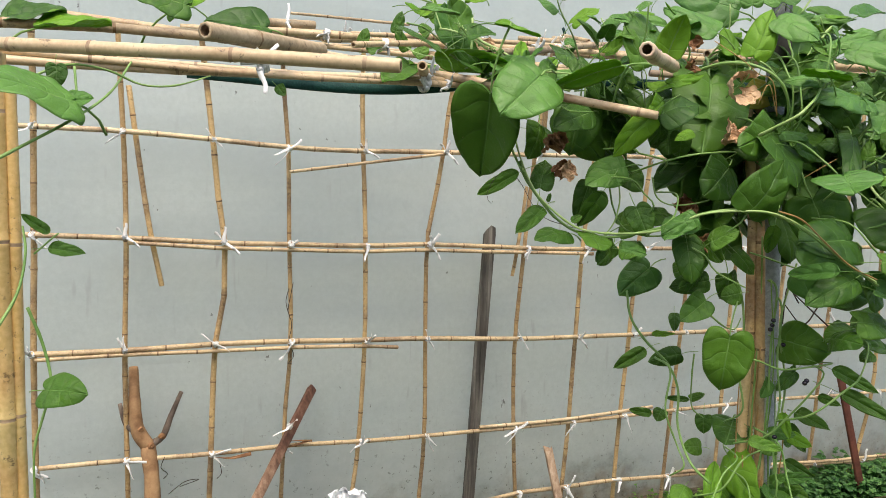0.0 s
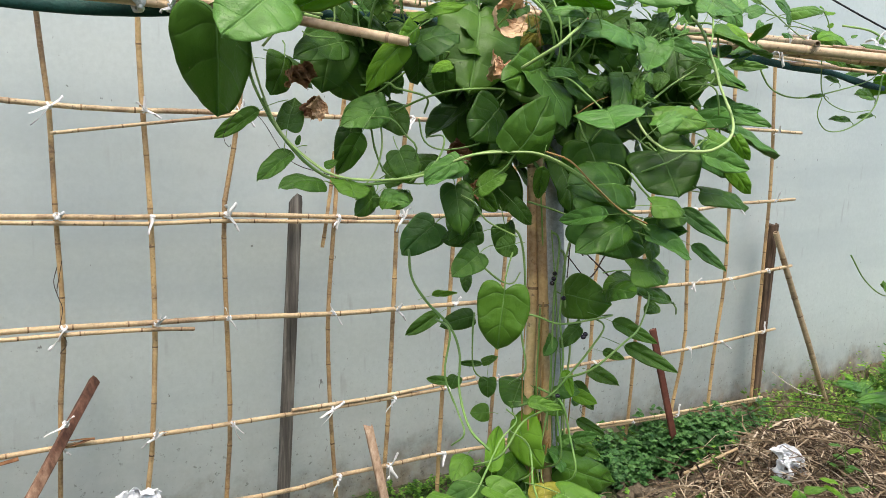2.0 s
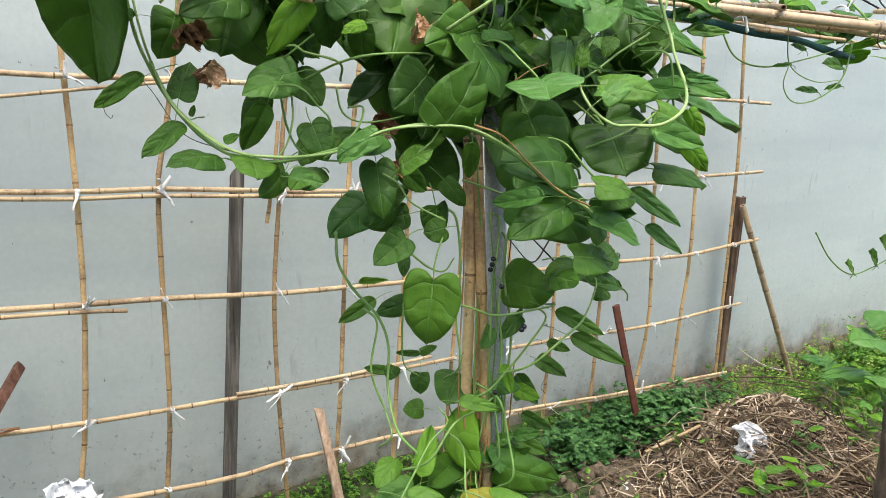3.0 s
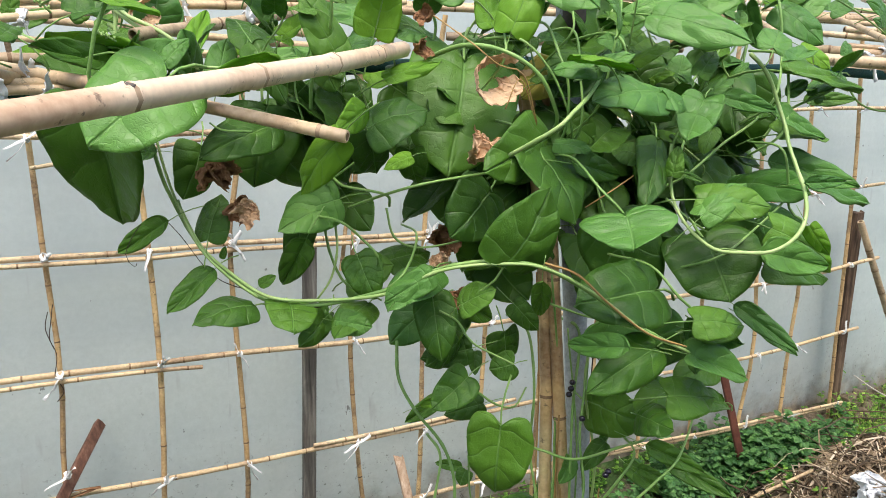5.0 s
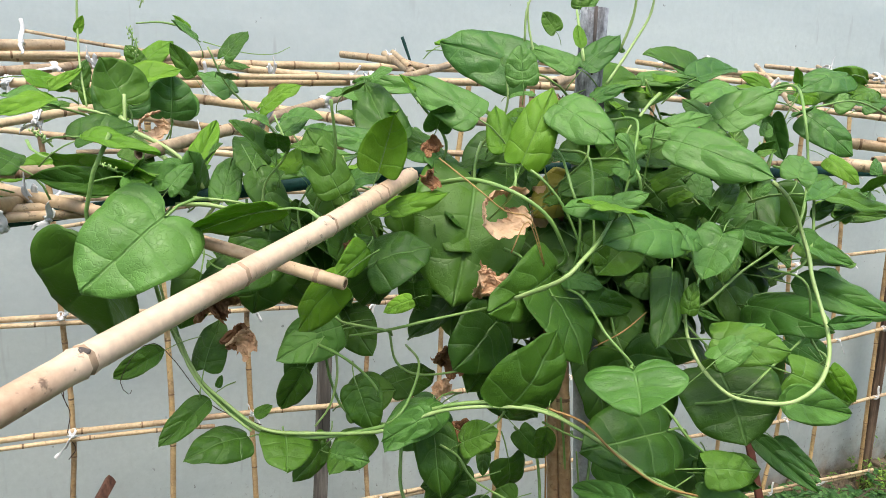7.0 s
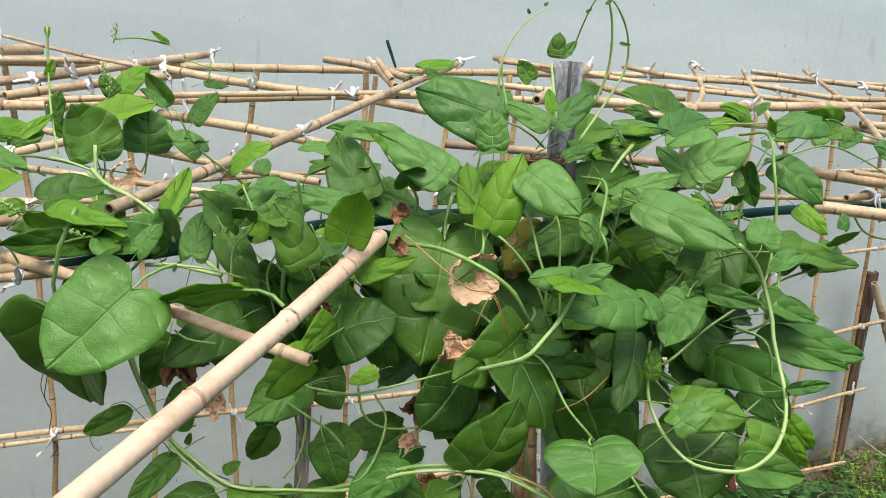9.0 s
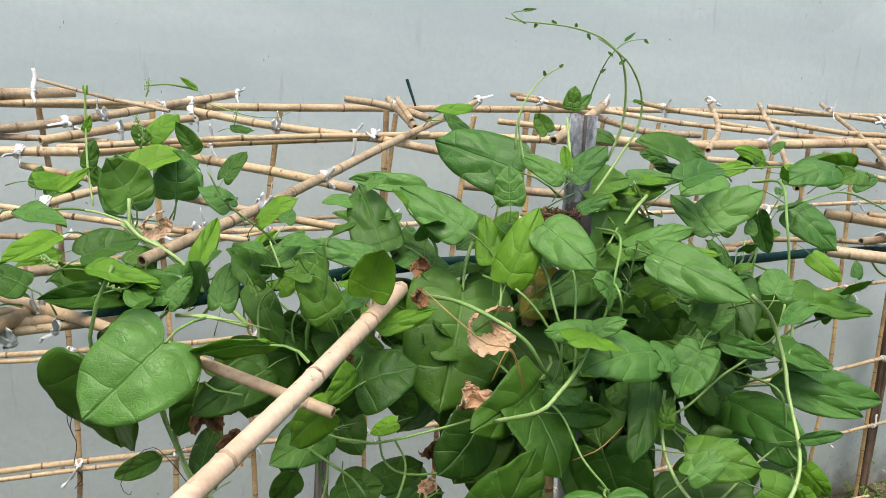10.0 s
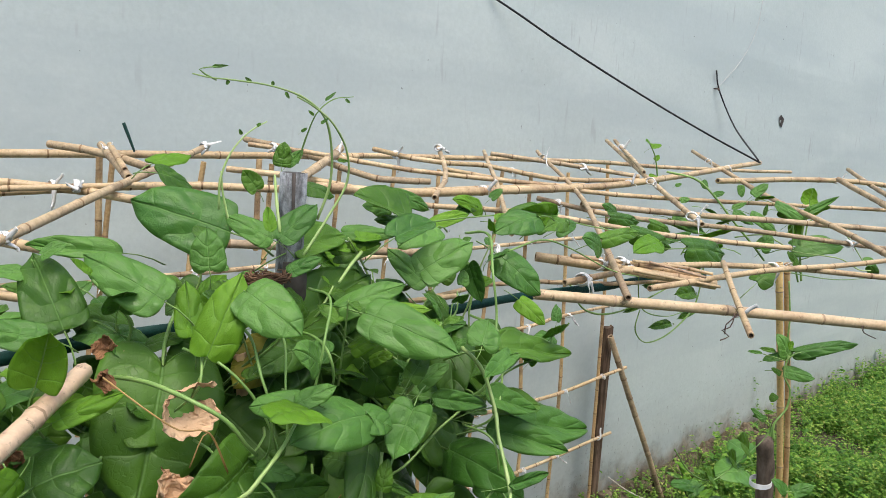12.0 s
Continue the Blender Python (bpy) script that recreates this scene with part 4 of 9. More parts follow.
tie(trellis, (3.668, 2.484, 1.570), 0.0085)
tie(trellis, (-0.256, 2.484, 1.253), 0.0085)
tie(trellis, (-0.014, 2.484, 1.245), 0.0085)
tie(trellis, (0.269, 2.484, 1.226), 0.0085)
tie(trellis, (0.471, 2.484, 1.221), 0.0085)
tie(trellis, (0.722, 2.484, 1.213), 0.0085)
tie(trellis, (0.942, 2.484, 1.215), 0.0085)
tie(trellis, (1.316, 2.484, 1.201), 0.0085)
tie(trellis, (1.560, 2.484, 1.194), 0.0085)
tie(trellis, (1.810, 2.484, 1.192), 0.0085)
tie(trellis, (2.059, 2.484, 1.191), 0.0085)
tie(trellis, (2.293, 2.484, 1.190), 0.0085)
tie(trellis, (2.538, 2.484, 1.189), 0.0085)
tie(trellis, (2.845, 2.484, 1.188), 0.0085)
tie(trellis, (3.105, 2.484, 1.193), 0.0085)
tie(trellis, (3.387, 2.484, 1.212), 0.0085)
tie(trellis, (3.696, 2.484, 1.225), 0.0085)
tie(trellis, (-0.269, 2.484, 0.903), 0.0085)
tie(trellis, (-0.020, 2.484, 0.901), 0.0085)
tie(trellis, (0.244, 2.484, 0.904), 0.0085)
tie(trellis, (0.479, 2.484, 0.900), 0.0085)
tie(trellis, (0.729, 2.484, 0.890), 0.0085)
tie(trellis, (0.947, 2.484, 0.884), 0.0085)
tie(trellis, (1.302, 2.484, 0.868), 0.0085)
tie(trellis, (1.555, 2.484, 0.859), 0.0085)
tie(trellis, (1.797, 2.484, 0.856), 0.0085)
tie(trellis, (2.043, 2.484, 0.853), 0.0085)
tie(trellis, (2.280, 2.484, 0.850), 0.0085)
tie(trellis, (2.540, 2.484, 0.847), 0.0085)
tie(trellis, (2.827, 2.484, 0.844), 0.0085)
tie(trellis, (3.133, 2.484, 0.841), 0.0085)
tie(trellis, (3.407, 2.484, 0.843), 0.0085)
tie(trellis, (3.703, 2.484, 0.866), 0.0085)
tie(trellis, (-0.271, 2.484, 0.554), 0.0085)
tie(trellis, (-0.020, 2.484, 0.553), 0.0085)
tie(trellis, (0.229, 2.484, 0.547), 0.0085)
tie(trellis, (0.461, 2.484, 0.546), 0.0085)
tie(trellis, (0.719, 2.484, 0.536), 0.0085)
tie(trellis, (0.957, 2.484, 0.531), 0.0085)
tie(trellis, (1.312, 2.484, 0.528), 0.0085)
tie(trellis, (1.549, 2.484, 0.526), 0.0085)
tie(trellis, (1.781, 2.484, 0.528), 0.0085)
tie(trellis, (2.025, 2.484, 0.529), 0.0085)
tie(trellis, (2.278, 2.484, 0.531), 0.0085)
tie(trellis, (2.539, 2.484, 0.531), 0.0085)
tie(trellis, (2.818, 2.484, 0.522), 0.0085)
tie(trellis, (3.151, 2.484, 0.520), 0.0085)
tie(trellis, (3.386, 2.484, 0.527), 0.0085)
tie(trellis, (3.710, 2.484, 0.542), 0.0085)
tie(trellis, (0.944, 2.484, 0.265), 0.0085)
tie(trellis, (1.336, 2.484, 0.266), 0.0085)
tie(trellis, (1.538, 2.484, 0.264), 0.0085)
tie(trellis, (1.778, 2.484, 0.265), 0.0085)
tie(trellis, (2.014, 2.484, 0.251), 0.0085)
tie(trellis, (2.275, 2.484, 0.238), 0.0085)
tie(trellis, (2.528, 2.484, 0.226), 0.0085)
tie(trellis, (2.808, 2.484, 0.210), 0.0085)
tie(trellis, (3.101, 2.484, 0.194), 0.0085)
tie(trellis, (3.371, 2.484, 0.184), 0.0085)
tie(trellis, (3.718, 2.484, 0.171), 0.0085)

# ---- boards, stakes and branches at the wall ----
lone("weathered_board", board_bmesh((1.143, 2.535, 0.000), (1.185, 2.535, 1.260), 0.041, 0.022), BOARD, "weathered grey wooden board standing behind bamboo rails", "board", smooth=False)
lone("dark_board", board_bmesh((3.785, 2.540, 0.000), (3.796, 2.540, 1.087), 0.058, 0.025), BOARDB, "dark brown rough wooden board at the end of the trellis", "board", smooth=False)
lone("leaning_cane", cane_bmesh([(4.350, 2.460, 0.046), (3.757, 2.500, 1.064)], 0.015, RNG), [OLD, NODE, PITH], "aged bamboo cane leaning as a brace on the trellis end", "bamboo cane")
lone("wooden_stake", board_bmesh((0.268, 2.286, 0.314), (0.565, 2.570, 0.711), 0.028, 0.022, jag=0.008), STAKE, "brown wooden stake with a peeled foot leaning on the wall", "stake", smooth=False)
lone("split_stake", board_bmesh((1.484, 2.344, 0.084), (1.459, 2.500, 0.420), 0.030, 0.016), PALEW, "pale split wooden stake stuck in the soil", "stake", smooth=False)
lone("red_stake", board_bmesh((2.967, 2.354, 0.094), (2.818, 2.420, 0.666), 0.034, 0.012, jag=0.004), RED, "dark red painted metal stake in the weeds", "stake", smooth=False)
stake_tie = tie(trellis, (0.470, 2.460, 0.624), 0.0105)
branch_limbs([(0.048, 2.420, 0.030), (0.053, 2.460, 0.437), (0.041, 2.500, 0.587)], [(0.041, 2.500, 0.587), (0.011, 2.510, 0.641), (0.003, 2.530, 0.726), (-0.000, 2.580, 0.820)], [(0.041, 2.500, 0.587), (0.084, 2.520, 0.608), (0.110, 2.550, 0.663), (0.142, 2.600, 0.721)], [(0.006, 2.510, 0.633), (-0.023, 2.520, 0.659), (-0.040, 2.550, 0.714)])

# ---- bamboo canopy ----
canopy = thing("bamboo_canopy", "flat roof of bound tan bamboo poles sloping up to the wall", "pergola")
cane(canopy, "back_rail", [(0.141, 2.440, 1.855), (0.360, 2.440, 1.861), (0.733, 2.440, 1.866), (1.176, 2.440, 1.874), (1.709, 2.440, 1.891), (2.128, 2.440, 1.901)], 0.0105, TAN)
cane(canopy, "back_rail", [(1.893, 2.450, 1.894), (2.475, 2.450, 1.911), (3.248, 2.450, 1.920), (4.435, 2.450, 1.910), (5.498, 2.450, 1.917)], 0.0095, TAN)
cane(canopy, "pole", [(0.244, 2.347, 1.871), (0.520, 2.408, 1.891)], 0.0124, OLD)
cane(canopy, "pole", [(0.260, 2.369, 1.856), (0.640, 2.387, 1.871)], 0.0082, TAN)
cane(canopy, "pole", [(0.438, 2.400, 1.917), (0.579, 2.202, 1.886), (0.708, 2.071, 1.866)], 0.0039, OLD)
cane(canopy, "pole", [(0.285, 2.091, 1.807), (0.522, 2.200, 1.834), (0.912, 2.512, 1.902)], 0.0095, OLD)
cane(canopy, "pole", [(0.469, 2.031, 1.802), (0.627, 2.141, 1.827), (0.810, 2.248, 1.851)], 0.0089, TAN)
cane(canopy, "pole", [(0.293, 1.902, 1.793), (0.542, 1.878, 1.797)], 0.0083, TAN)
cane(canopy, "pole", [(0.541, 1.908, 1.792), (0.809, 1.974, 1.812), (1.296, 2.001, 1.832), (1.538, 1.947, 1.830), (1.916, 1.889, 1.831), (2.631, 1.880, 1.852)], 0.0087, TAN)
cane(canopy, "pole", [(0.506, 1.884, 1.802), (0.917, 1.941, 1.825), (1.251, 1.962, 1.839)], 0.0059, TAN)
cane(canopy, "pole", [(0.768, 2.233, 1.862), (0.942, 2.065, 1.838), (1.100, 1.988, 1.829), (1.244, 1.848, 1.808)], 0.0086, TAN)
cane(canopy, "pole", [(0.731, 1.973, 1.780), (0.897, 1.847, 1.762), (1.006, 1.731, 1.745)], 0.0091, TAN)
cane(canopy, "pole", [(0.290, 2.164, 1.800), (0.555, 2.106, 1.798), (0.702, 2.009, 1.785)], 0.0064, OLD)
cane(canopy, "pole", [(0.450, 1.900, 1.768), (0.560, 1.808, 1.755), (0.681, 1.709, 1.741), (0.921, 1.513, 1.713)], 0.0061, TAN)
cane(canopy, "pole", [(0.623, 1.341, 1.713), (0.672, 1.390, 1.723), (0.804, 1.519, 1.751), (0.965, 1.690, 1.786), (1.550, 2.318, 1.917)], 0.0082, OLD)
cane(canopy, "pole", [(0.351, 1.770, 1.731), (0.514, 1.662, 1.717), (0.778, 1.512, 1.699)], 0.0048, TAN)
cane(canopy, "pole", [(0.419, 1.511, 1.727), (0.505, 1.595, 1.745), (0.603, 1.667, 1.761)], 0.0060, TAN)
cane(canopy, "pole", [(0.553, 1.638, 1.694), (0.674, 1.627, 1.696), (0.915, 1.649, 1.707), (0.997, 1.651, 1.710)], 0.0036, OLD)
cane(canopy, "pole", [(1.166, 2.351, 1.901), (1.260, 2.256, 1.887), (1.311, 2.110, 1.862)], 0.0094, OLD)
cane(canopy, "pole", [(1.276, 2.314, 1.908), (1.231, 2.000, 1.850)], 0.0095, OLD)
cane(canopy, "pole", [(1.278, 2.258, 1.908), (1.232, 2.029, 1.865)], 0.0072, TAN)
cane(canopy, "pole", [(1.783, 2.564, 1.938), (1.866, 2.404, 1.912), (1.920, 2.078, 1.855), (2.088, 2.021, 1.850)], 0.0093, OLD)
cane(canopy, "pole", [(1.537, 2.182, 1.862), (1.688, 2.085, 1.849), (1.833, 1.895, 1.820)], 0.0082, TAN)
cane(canopy, "pole", [(1.514, 1.859, 1.834), (1.860, 2.185, 1.903), (1.971, 2.304, 1.927)], 0.0118, OLD)
cane(canopy, "pole", [(1.081, 1.539, 1.703), (1.251, 1.470, 1.696), (1.360, 1.379, 1.683), (1.585, 1.358, 1.686)], 0.0052, TAN)
cane(canopy, "pole", [(1.228, 1.722, 1.750), (1.415, 1.644, 1.742), (1.668, 1.540, 1.731)], 0.0083, OLD)
cane(canopy, "short_post", [(1.278, 2.336, 1.878), (1.278, 2.346, 1.618)], 0.0085, GRIDB)
cane(canopy, "short_post", [(1.698, 2.305, 1.885), (1.698, 2.315, 1.625)], 0.0085, GRIDB)
cane(canopy, "pole", [(1.708, 2.392, 1.925), (1.863, 2.274, 1.909), (2.046, 2.077, 1.879), (2.487, 1.848, 1.852)], 0.0070, TAN)
cane(canopy, "pole", [(2.114, 2.336, 1.928), (2.202, 2.159, 1.899), (2.416, 2.103, 1.895), (2.554, 1.926, 1.868), (2.965, 1.898, 1.875)], 0.0079, TAN)
cane(canopy, "pole", [(2.561, 2.248, 1.936), (2.786, 2.094, 1.915), (2.963, 1.898, 1.885)], 0.0079, OLD)
cane(canopy, "pole", [(1.643, 1.924, 1.839), (1.966, 1.832, 1.833), (2.842, 1.860, 1.865), (4.390, 2.139, 1.963)], 0.0112, TAN)
cane(canopy, "pole", [(2.232, 2.113, 1.881), (2.426, 1.892, 1.848), (2.884, 1.693, 1.826), (3.924, 1.396, 1.805)], 0.0072, TAN)
cane(canopy, "pole", [(2.426, 1.733, 1.809), (2.805, 1.547, 1.788), (3.513, 1.262, 1.759), (4.133, 1.007, 1.732)], 0.0091, OLD)
cane(canopy, "pole", [(3.428, 1.848, 1.881), (4.419, 1.777, 1.899), (5.141, 1.442, 1.861)], 0.0115, TAN)
cane(canopy, "pole", [(4.324, 1.735, 1.908), (3.806, 1.362, 1.826), (3.470, 1.113, 1.771)], 0.0117, OLD)
cane(canopy, "pole", [(1.766, 1.909, 1.820), (1.901, 1.787, 1.803), (2.148, 1.681, 1.791), (2.375, 1.467, 1.760), (2.730, 1.248, 1.732)], 0.0069, TAN)
cane(canopy, "pole", [(2.383, 1.867, 1.812), (2.511, 1.650, 1.777), (2.847, 1.471, 1.755), (3.263, 1.178, 1.716)], 0.0074, OLD)
cane(canopy, "pole", [(1.866, 1.417, 1.735), (2.007, 1.295, 1.718), (2.151, 1.154, 1.697)], 0.0103, TAN)
cane(canopy, "pole", [(1.921, 1.366, 1.740), (2.061, 1.262, 1.726), (2.131, 1.181, 1.713)], 0.0066, TAN)
cane(canopy, "pole", [(2.021, 1.279, 1.735), (2.103, 1.220, 1.727), (2.141, 1.159, 1.718)], 0.0033, TAN, wob=0.001)
cane(canopy, "pole", [(1.988, 1.255, 1.722), (2.052, 1.188, 1.712), (2.109, 1.124, 1.702)], 0.0032, TAN)
cane(canopy, "pole", [(2.048, 1.254, 1.734), (2.095, 1.195, 1.725), (2.092, 1.147, 1.716)], 0.0028, PALEW)
cane(canopy, "pole", [(1.656, 1.234, 1.706), (1.945, 1.063, 1.684), (2.258, 0.856, 1.657), (2.454, 0.730, 1.641)], 0.0098, POSTR, gap=(0.17, 0.24))
cane(canopy, "pole", [(1.527, 1.363, 1.685), (1.744, 1.376, 1.694), (1.923, 1.303, 1.687), (2.225, 1.244, 1.685)], 0.0045, TAN)
cane(canopy, "pole", [(1.794, 1.276, 1.708), (2.148, 1.273, 1.718), (2.515, 1.154, 1.708), (2.743, 1.012, 1.690), (2.940, 0.897, 1.676)], 0.0070, TAN)
cane(canopy, "pole", [(1.928, 1.174, 1.704), (2.350, 1.148, 1.712), (2.655, 1.101, 1.713), (2.908, 1.067, 1.715)], 0.0067, TAN)
cane(canopy, "pole", [(2.602, 2.321, 1.942), (2.206, 1.866, 1.849), (1.876, 1.497, 1.772)], 0.0067, OLD)
cane(canopy, "pole", [(2.418, 2.367, 1.945), (2.131, 1.998, 1.869), (1.900, 1.784, 1.824)], 0.0077, OLD)
cane(canopy, "pole", [(2.902, 2.331, 1.953), (2.814, 2.226, 1.931), (2.421, 1.732, 1.831), (1.790, 1.130, 1.703)], 0.0068, OLD)
cane(canopy, "pole", [(3.634, 2.534, 2.021), (3.066, 1.948, 1.889), (2.557, 1.422, 1.780)], 0.0086, OLD)
cane(canopy, "pole", [(3.629, 2.487, 2.027), (2.990, 1.899, 1.902)], 0.0077, OLD)
cane(canopy, "pole", [(4.181, 2.399, 2.000), (3.474, 1.713, 1.855), (3.142, 1.282, 1.768), (2.953, 1.081, 1.727), (2.829, 0.947, 1.698)], 0.0088, OLD)
cane(canopy, "pole", [(2.187, 1.162, 1.740), (1.999, 1.039, 1.712), (1.814, 0.916, 1.684)], 0.0058, TAN)
cane(canopy, "pole", [(5.185, 2.006, 1.955), (4.488, 1.600, 1.861), (3.718, 1.091, 1.746)], 0.0107, OLD)
cane(canopy, "pole", [(-0.480, 1.450, 1.664), (-0.097, 1.180, 1.650), (0.094, 1.060, 1.644), (0.334, 0.930, 1.636)], 0.0082, POSTR)
cane(canopy, "pole", [(-0.363, 1.300, 1.642), (-0.112, 1.260, 1.635), (0.174, 1.270, 1.641), (0.438, 1.290, 1.654), (0.533, 1.310, 1.658)], 0.0061, POSTR)
cane(canopy, "pole", [(-0.311, 1.320, 1.659), (-0.052, 1.260, 1.646), (0.214, 1.270, 1.642), (0.627, 1.310, 1.653)], 0.0053, POSTR)
cane(canopy, "pole", [(-0.342, 1.420, 1.695), (-0.130, 1.380, 1.697), (0.141, 1.400, 1.708), (0.415, 1.420, 1.687), (0.596, 1.450, 1.687)], 0.0074, OLD)
cane(canopy, "pole", [(-0.305, 1.300, 1.650), (-0.123, 1.330, 1.658), (0.098, 1.360, 1.657), (0.562, 1.360, 1.658)], 0.0049, POSTR)
cane(canopy, "pole", [(0.135, 1.120, 1.679), (0.330, 1.350, 1.694)], 0.0115, OLD)
cane(canopy, "front_rod", [(-0.100, 1.650, 1.755), (0.200, 1.520, 1.720), (0.513, 1.323, 1.668), (0.790, 1.077, 1.608)], 0.0078, POSTR, taper=0.15)
scarred_cane(canopy, "front_pole", [(0.473, 0.671, 1.638), (0.575, 0.800, 1.651), (0.744, 0.998, 1.674), (0.905, 1.198, 1.698)], 0.0074, PINKB, (0.1, -0.6, 0.8), taper=-0.32, gap=(0.135, 0.148), wob=0.002, first=0.155)
cane(canopy, "pole", [(0.458, 1.220, 1.669), (0.515, 1.360, 1.657)], 0.0085, TAN)
tie(canopy, (0.435, 2.389, 1.885), 0.0097, kinds=WRAPS)
tie(canopy, (0.504, 2.191, 1.832), 0.0097, kinds=WRAPS)
tie(canopy, (0.446, 1.887, 1.795), 0.0097, kinds=WRAPS)
tie(canopy, (0.611, 2.130, 1.824), 0.0097, kinds=WRAPS)
tie(canopy, (0.582, 2.248, 1.844), 0.0097, kinds=WRAPS)
tie(canopy, (0.774, 1.966, 1.810), 0.0097, kinds=WRAPS)
tie(canopy, (1.114, 1.954, 1.833), 0.0097, kinds=WRAPS)
tie(canopy, (0.928, 1.651, 1.778), 0.0097, kinds=WRAPS)
tie(canopy, (0.797, 1.513, 1.749), 0.0097, kinds=WRAPS)
tie(canopy, (0.912, 2.512, 1.902), 0.0097, kinds=WRAPS)
tie(canopy, (0.782, 2.408, 1.879), 0.0097, kinds=WRAPS)
tie(canopy, (0.768, 2.233, 1.862), 0.0097, kinds=WRAPS)
tie(canopy, (0.929, 2.078, 1.840), 0.0097, kinds=WRAPS)
tie(canopy, (0.505, 1.595, 1.745), 0.0097, kinds=WRAPS)
tie(canopy, (0.710, 1.550, 1.703), 0.0097, kinds=WRAPS)
tie(canopy, (1.266, 2.242, 1.894), 0.0097, kinds=WRAPS)
tie(canopy, (1.535, 2.302, 1.914), 0.0097, kinds=WRAPS)
tie(canopy, (1.764, 2.350, 1.919), 0.0097, kinds=WRAPS)
tie(canopy, (0.712, 2.352, 1.867), 0.0097, kinds=WRAPS)
tie(canopy, (1.905, 2.234, 1.913), 0.0097, kinds=WRAPS)
tie(canopy, (1.084, 1.996, 1.830), 0.0097, kinds=WRAPS)
tie(canopy, (2.150, 2.264, 1.916), 0.0097, kinds=WRAPS)
tie(canopy, (2.342, 2.281, 1.945), 0.0097, kinds=WRAPS)
tie(canopy, (2.721, 2.146, 1.932), 0.0097, kinds=WRAPS)
tie(canopy, (3.381, 2.274, 1.991), 0.0097, kinds=WRAPS)
tie(canopy, (2.887, 1.804, 1.876), 0.0097, kinds=WRAPS)
tie(canopy, (2.842, 1.860, 1.865), 0.0097, kinds=WRAPS)
tie(canopy, (2.827, 2.049, 1.908), 0.0097, kinds=WRAPS)
tie(canopy, (2.459, 2.048, 1.887), 0.0097, kinds=WRAPS)
tie(canopy, (3.820, 2.110, 1.955), 0.0097, kinds=WRAPS)
tie(canopy, (3.874, 2.046, 1.930), 0.0097, kinds=WRAPS)
tie(canopy, (4.419, 1.777, 1.899), 0.0097, kinds=WRAPS)
tie(canopy, (2.008, 1.302, 1.731), 0.0097, kinds=WRAPS)
tie(canopy, (1.848, 1.275, 1.709), 0.0097, kinds=WRAPS)
tie(canopy, (1.971, 1.326, 1.722), 0.0097, kinds=WRAPS)
tie(canopy, (1.993, 1.031, 1.680), 0.0097, kinds=WRAPS)
tie(canopy, (2.458, 1.172, 1.710), 0.0097, kinds=WRAPS)
tie(canopy, (3.156, 1.253, 1.726), 0.0097, kinds=WRAPS)
tie(canopy, (2.537, 1.442, 1.801), 0.0097, kinds=WRAPS)
tie(canopy, (2.416, 1.812, 1.803), 0.0097, kinds=WRAPS)
tie(canopy, (2.123, 1.837, 1.839), 0.0097, kinds=WRAPS)
tie(canopy, (0.218, 1.200, 1.650), 0.0078, kinds=WRAPS)
tie(canopy, (0.484, 1.290, 1.645), 0.0078, kinds=WRAPS)
tie(canopy, (0.529, 1.300, 1.650), 0.0078, kinds=WRAPS)
tie(canopy, (0.514, 1.330, 1.665), 0.0078, kinds=WRAPS)
tie(canopy, (0.216, 1.200, 1.640), 0.0078, kinds=WRAPS)
net_band([(0.122, 1.330, 1.643), (0.318, 1.330, 1.636), (0.490, 1.330, 1.642), (0.657, 1.330, 1.661), (1.039, 1.360, 1.688), (1.464, 1.280, 1.688), (1.585, 1.280, 1.687), (1.977, 1.300, 1.684), (2.450, 1.340, 1.664)])
net_tail([(1.387, 2.400, 1.890), (1.377, 2.410, 1.925), (1.366, 2.420, 1.963)])

# ---- posts ----
left_post = thing("support_post", "pair of thick yellow bamboo poles holding up the canopy", "post", "posts of the canopy")
cane(left_post, "bamboo_pole", [(-0.107, 1.200, 1.639), (-0.109, 1.200, 1.067), (-0.114, 1.200, -0.020)], 0.0118, YEL, gap=(0.16, 0.24))
cane(left_post, "bamboo_pole", [(-0.091, 1.200, 1.623), (-0.092, 1.200, 1.065), (-0.093, 1.200, -0.020)], 0.0072, YEL, gap=(0.16, 0.24))
main_post = thing("support_post", "bundle of tan bamboo poles with a grey pipe under the vine", "post", "posts of the canopy")
cane(main_post, "bamboo_pole", [(1.100, 1.240, 1.680), (1.125, 1.210, 1.376), (1.124, 1.190, 0.991), (1.119, 1.140, -0.020)], 0.0092, POSTB, gap=(0.16, 0.24))
cane(main_post, "bamboo_pole", [(1.150, 1.260, 1.660), (1.131, 1.200, 1.377), (1.153, 1.165, 0.911), (1.196, 1.115, -0.020)], 0.0090, POSTB, gap=(0.16, 0.24))
cane(main_post, "bamboo_pole", [(1.110, 1.270, 1.660), (1.158, 1.225, 1.335), (1.159, 1.205, 0.936), (1.160, 1.157, -0.020)], 0.0070, POSTB, gap=(0.16, 0.24))
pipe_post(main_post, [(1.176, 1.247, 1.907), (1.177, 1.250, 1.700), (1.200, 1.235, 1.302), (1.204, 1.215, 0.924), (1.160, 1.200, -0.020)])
right_post = thing("support_post", "pair of slim yellow bamboo poles holding the canopy over grass", "post", "posts of the canopy")
cane(right_post, "bamboo_pole", [(2.877, 1.338, 1.668), (3.083, 1.337, 0.895), (3.162, 1.338, -0.021)], 0.0108, YEL, gap=(0.16, 0.24), wob=0.002)
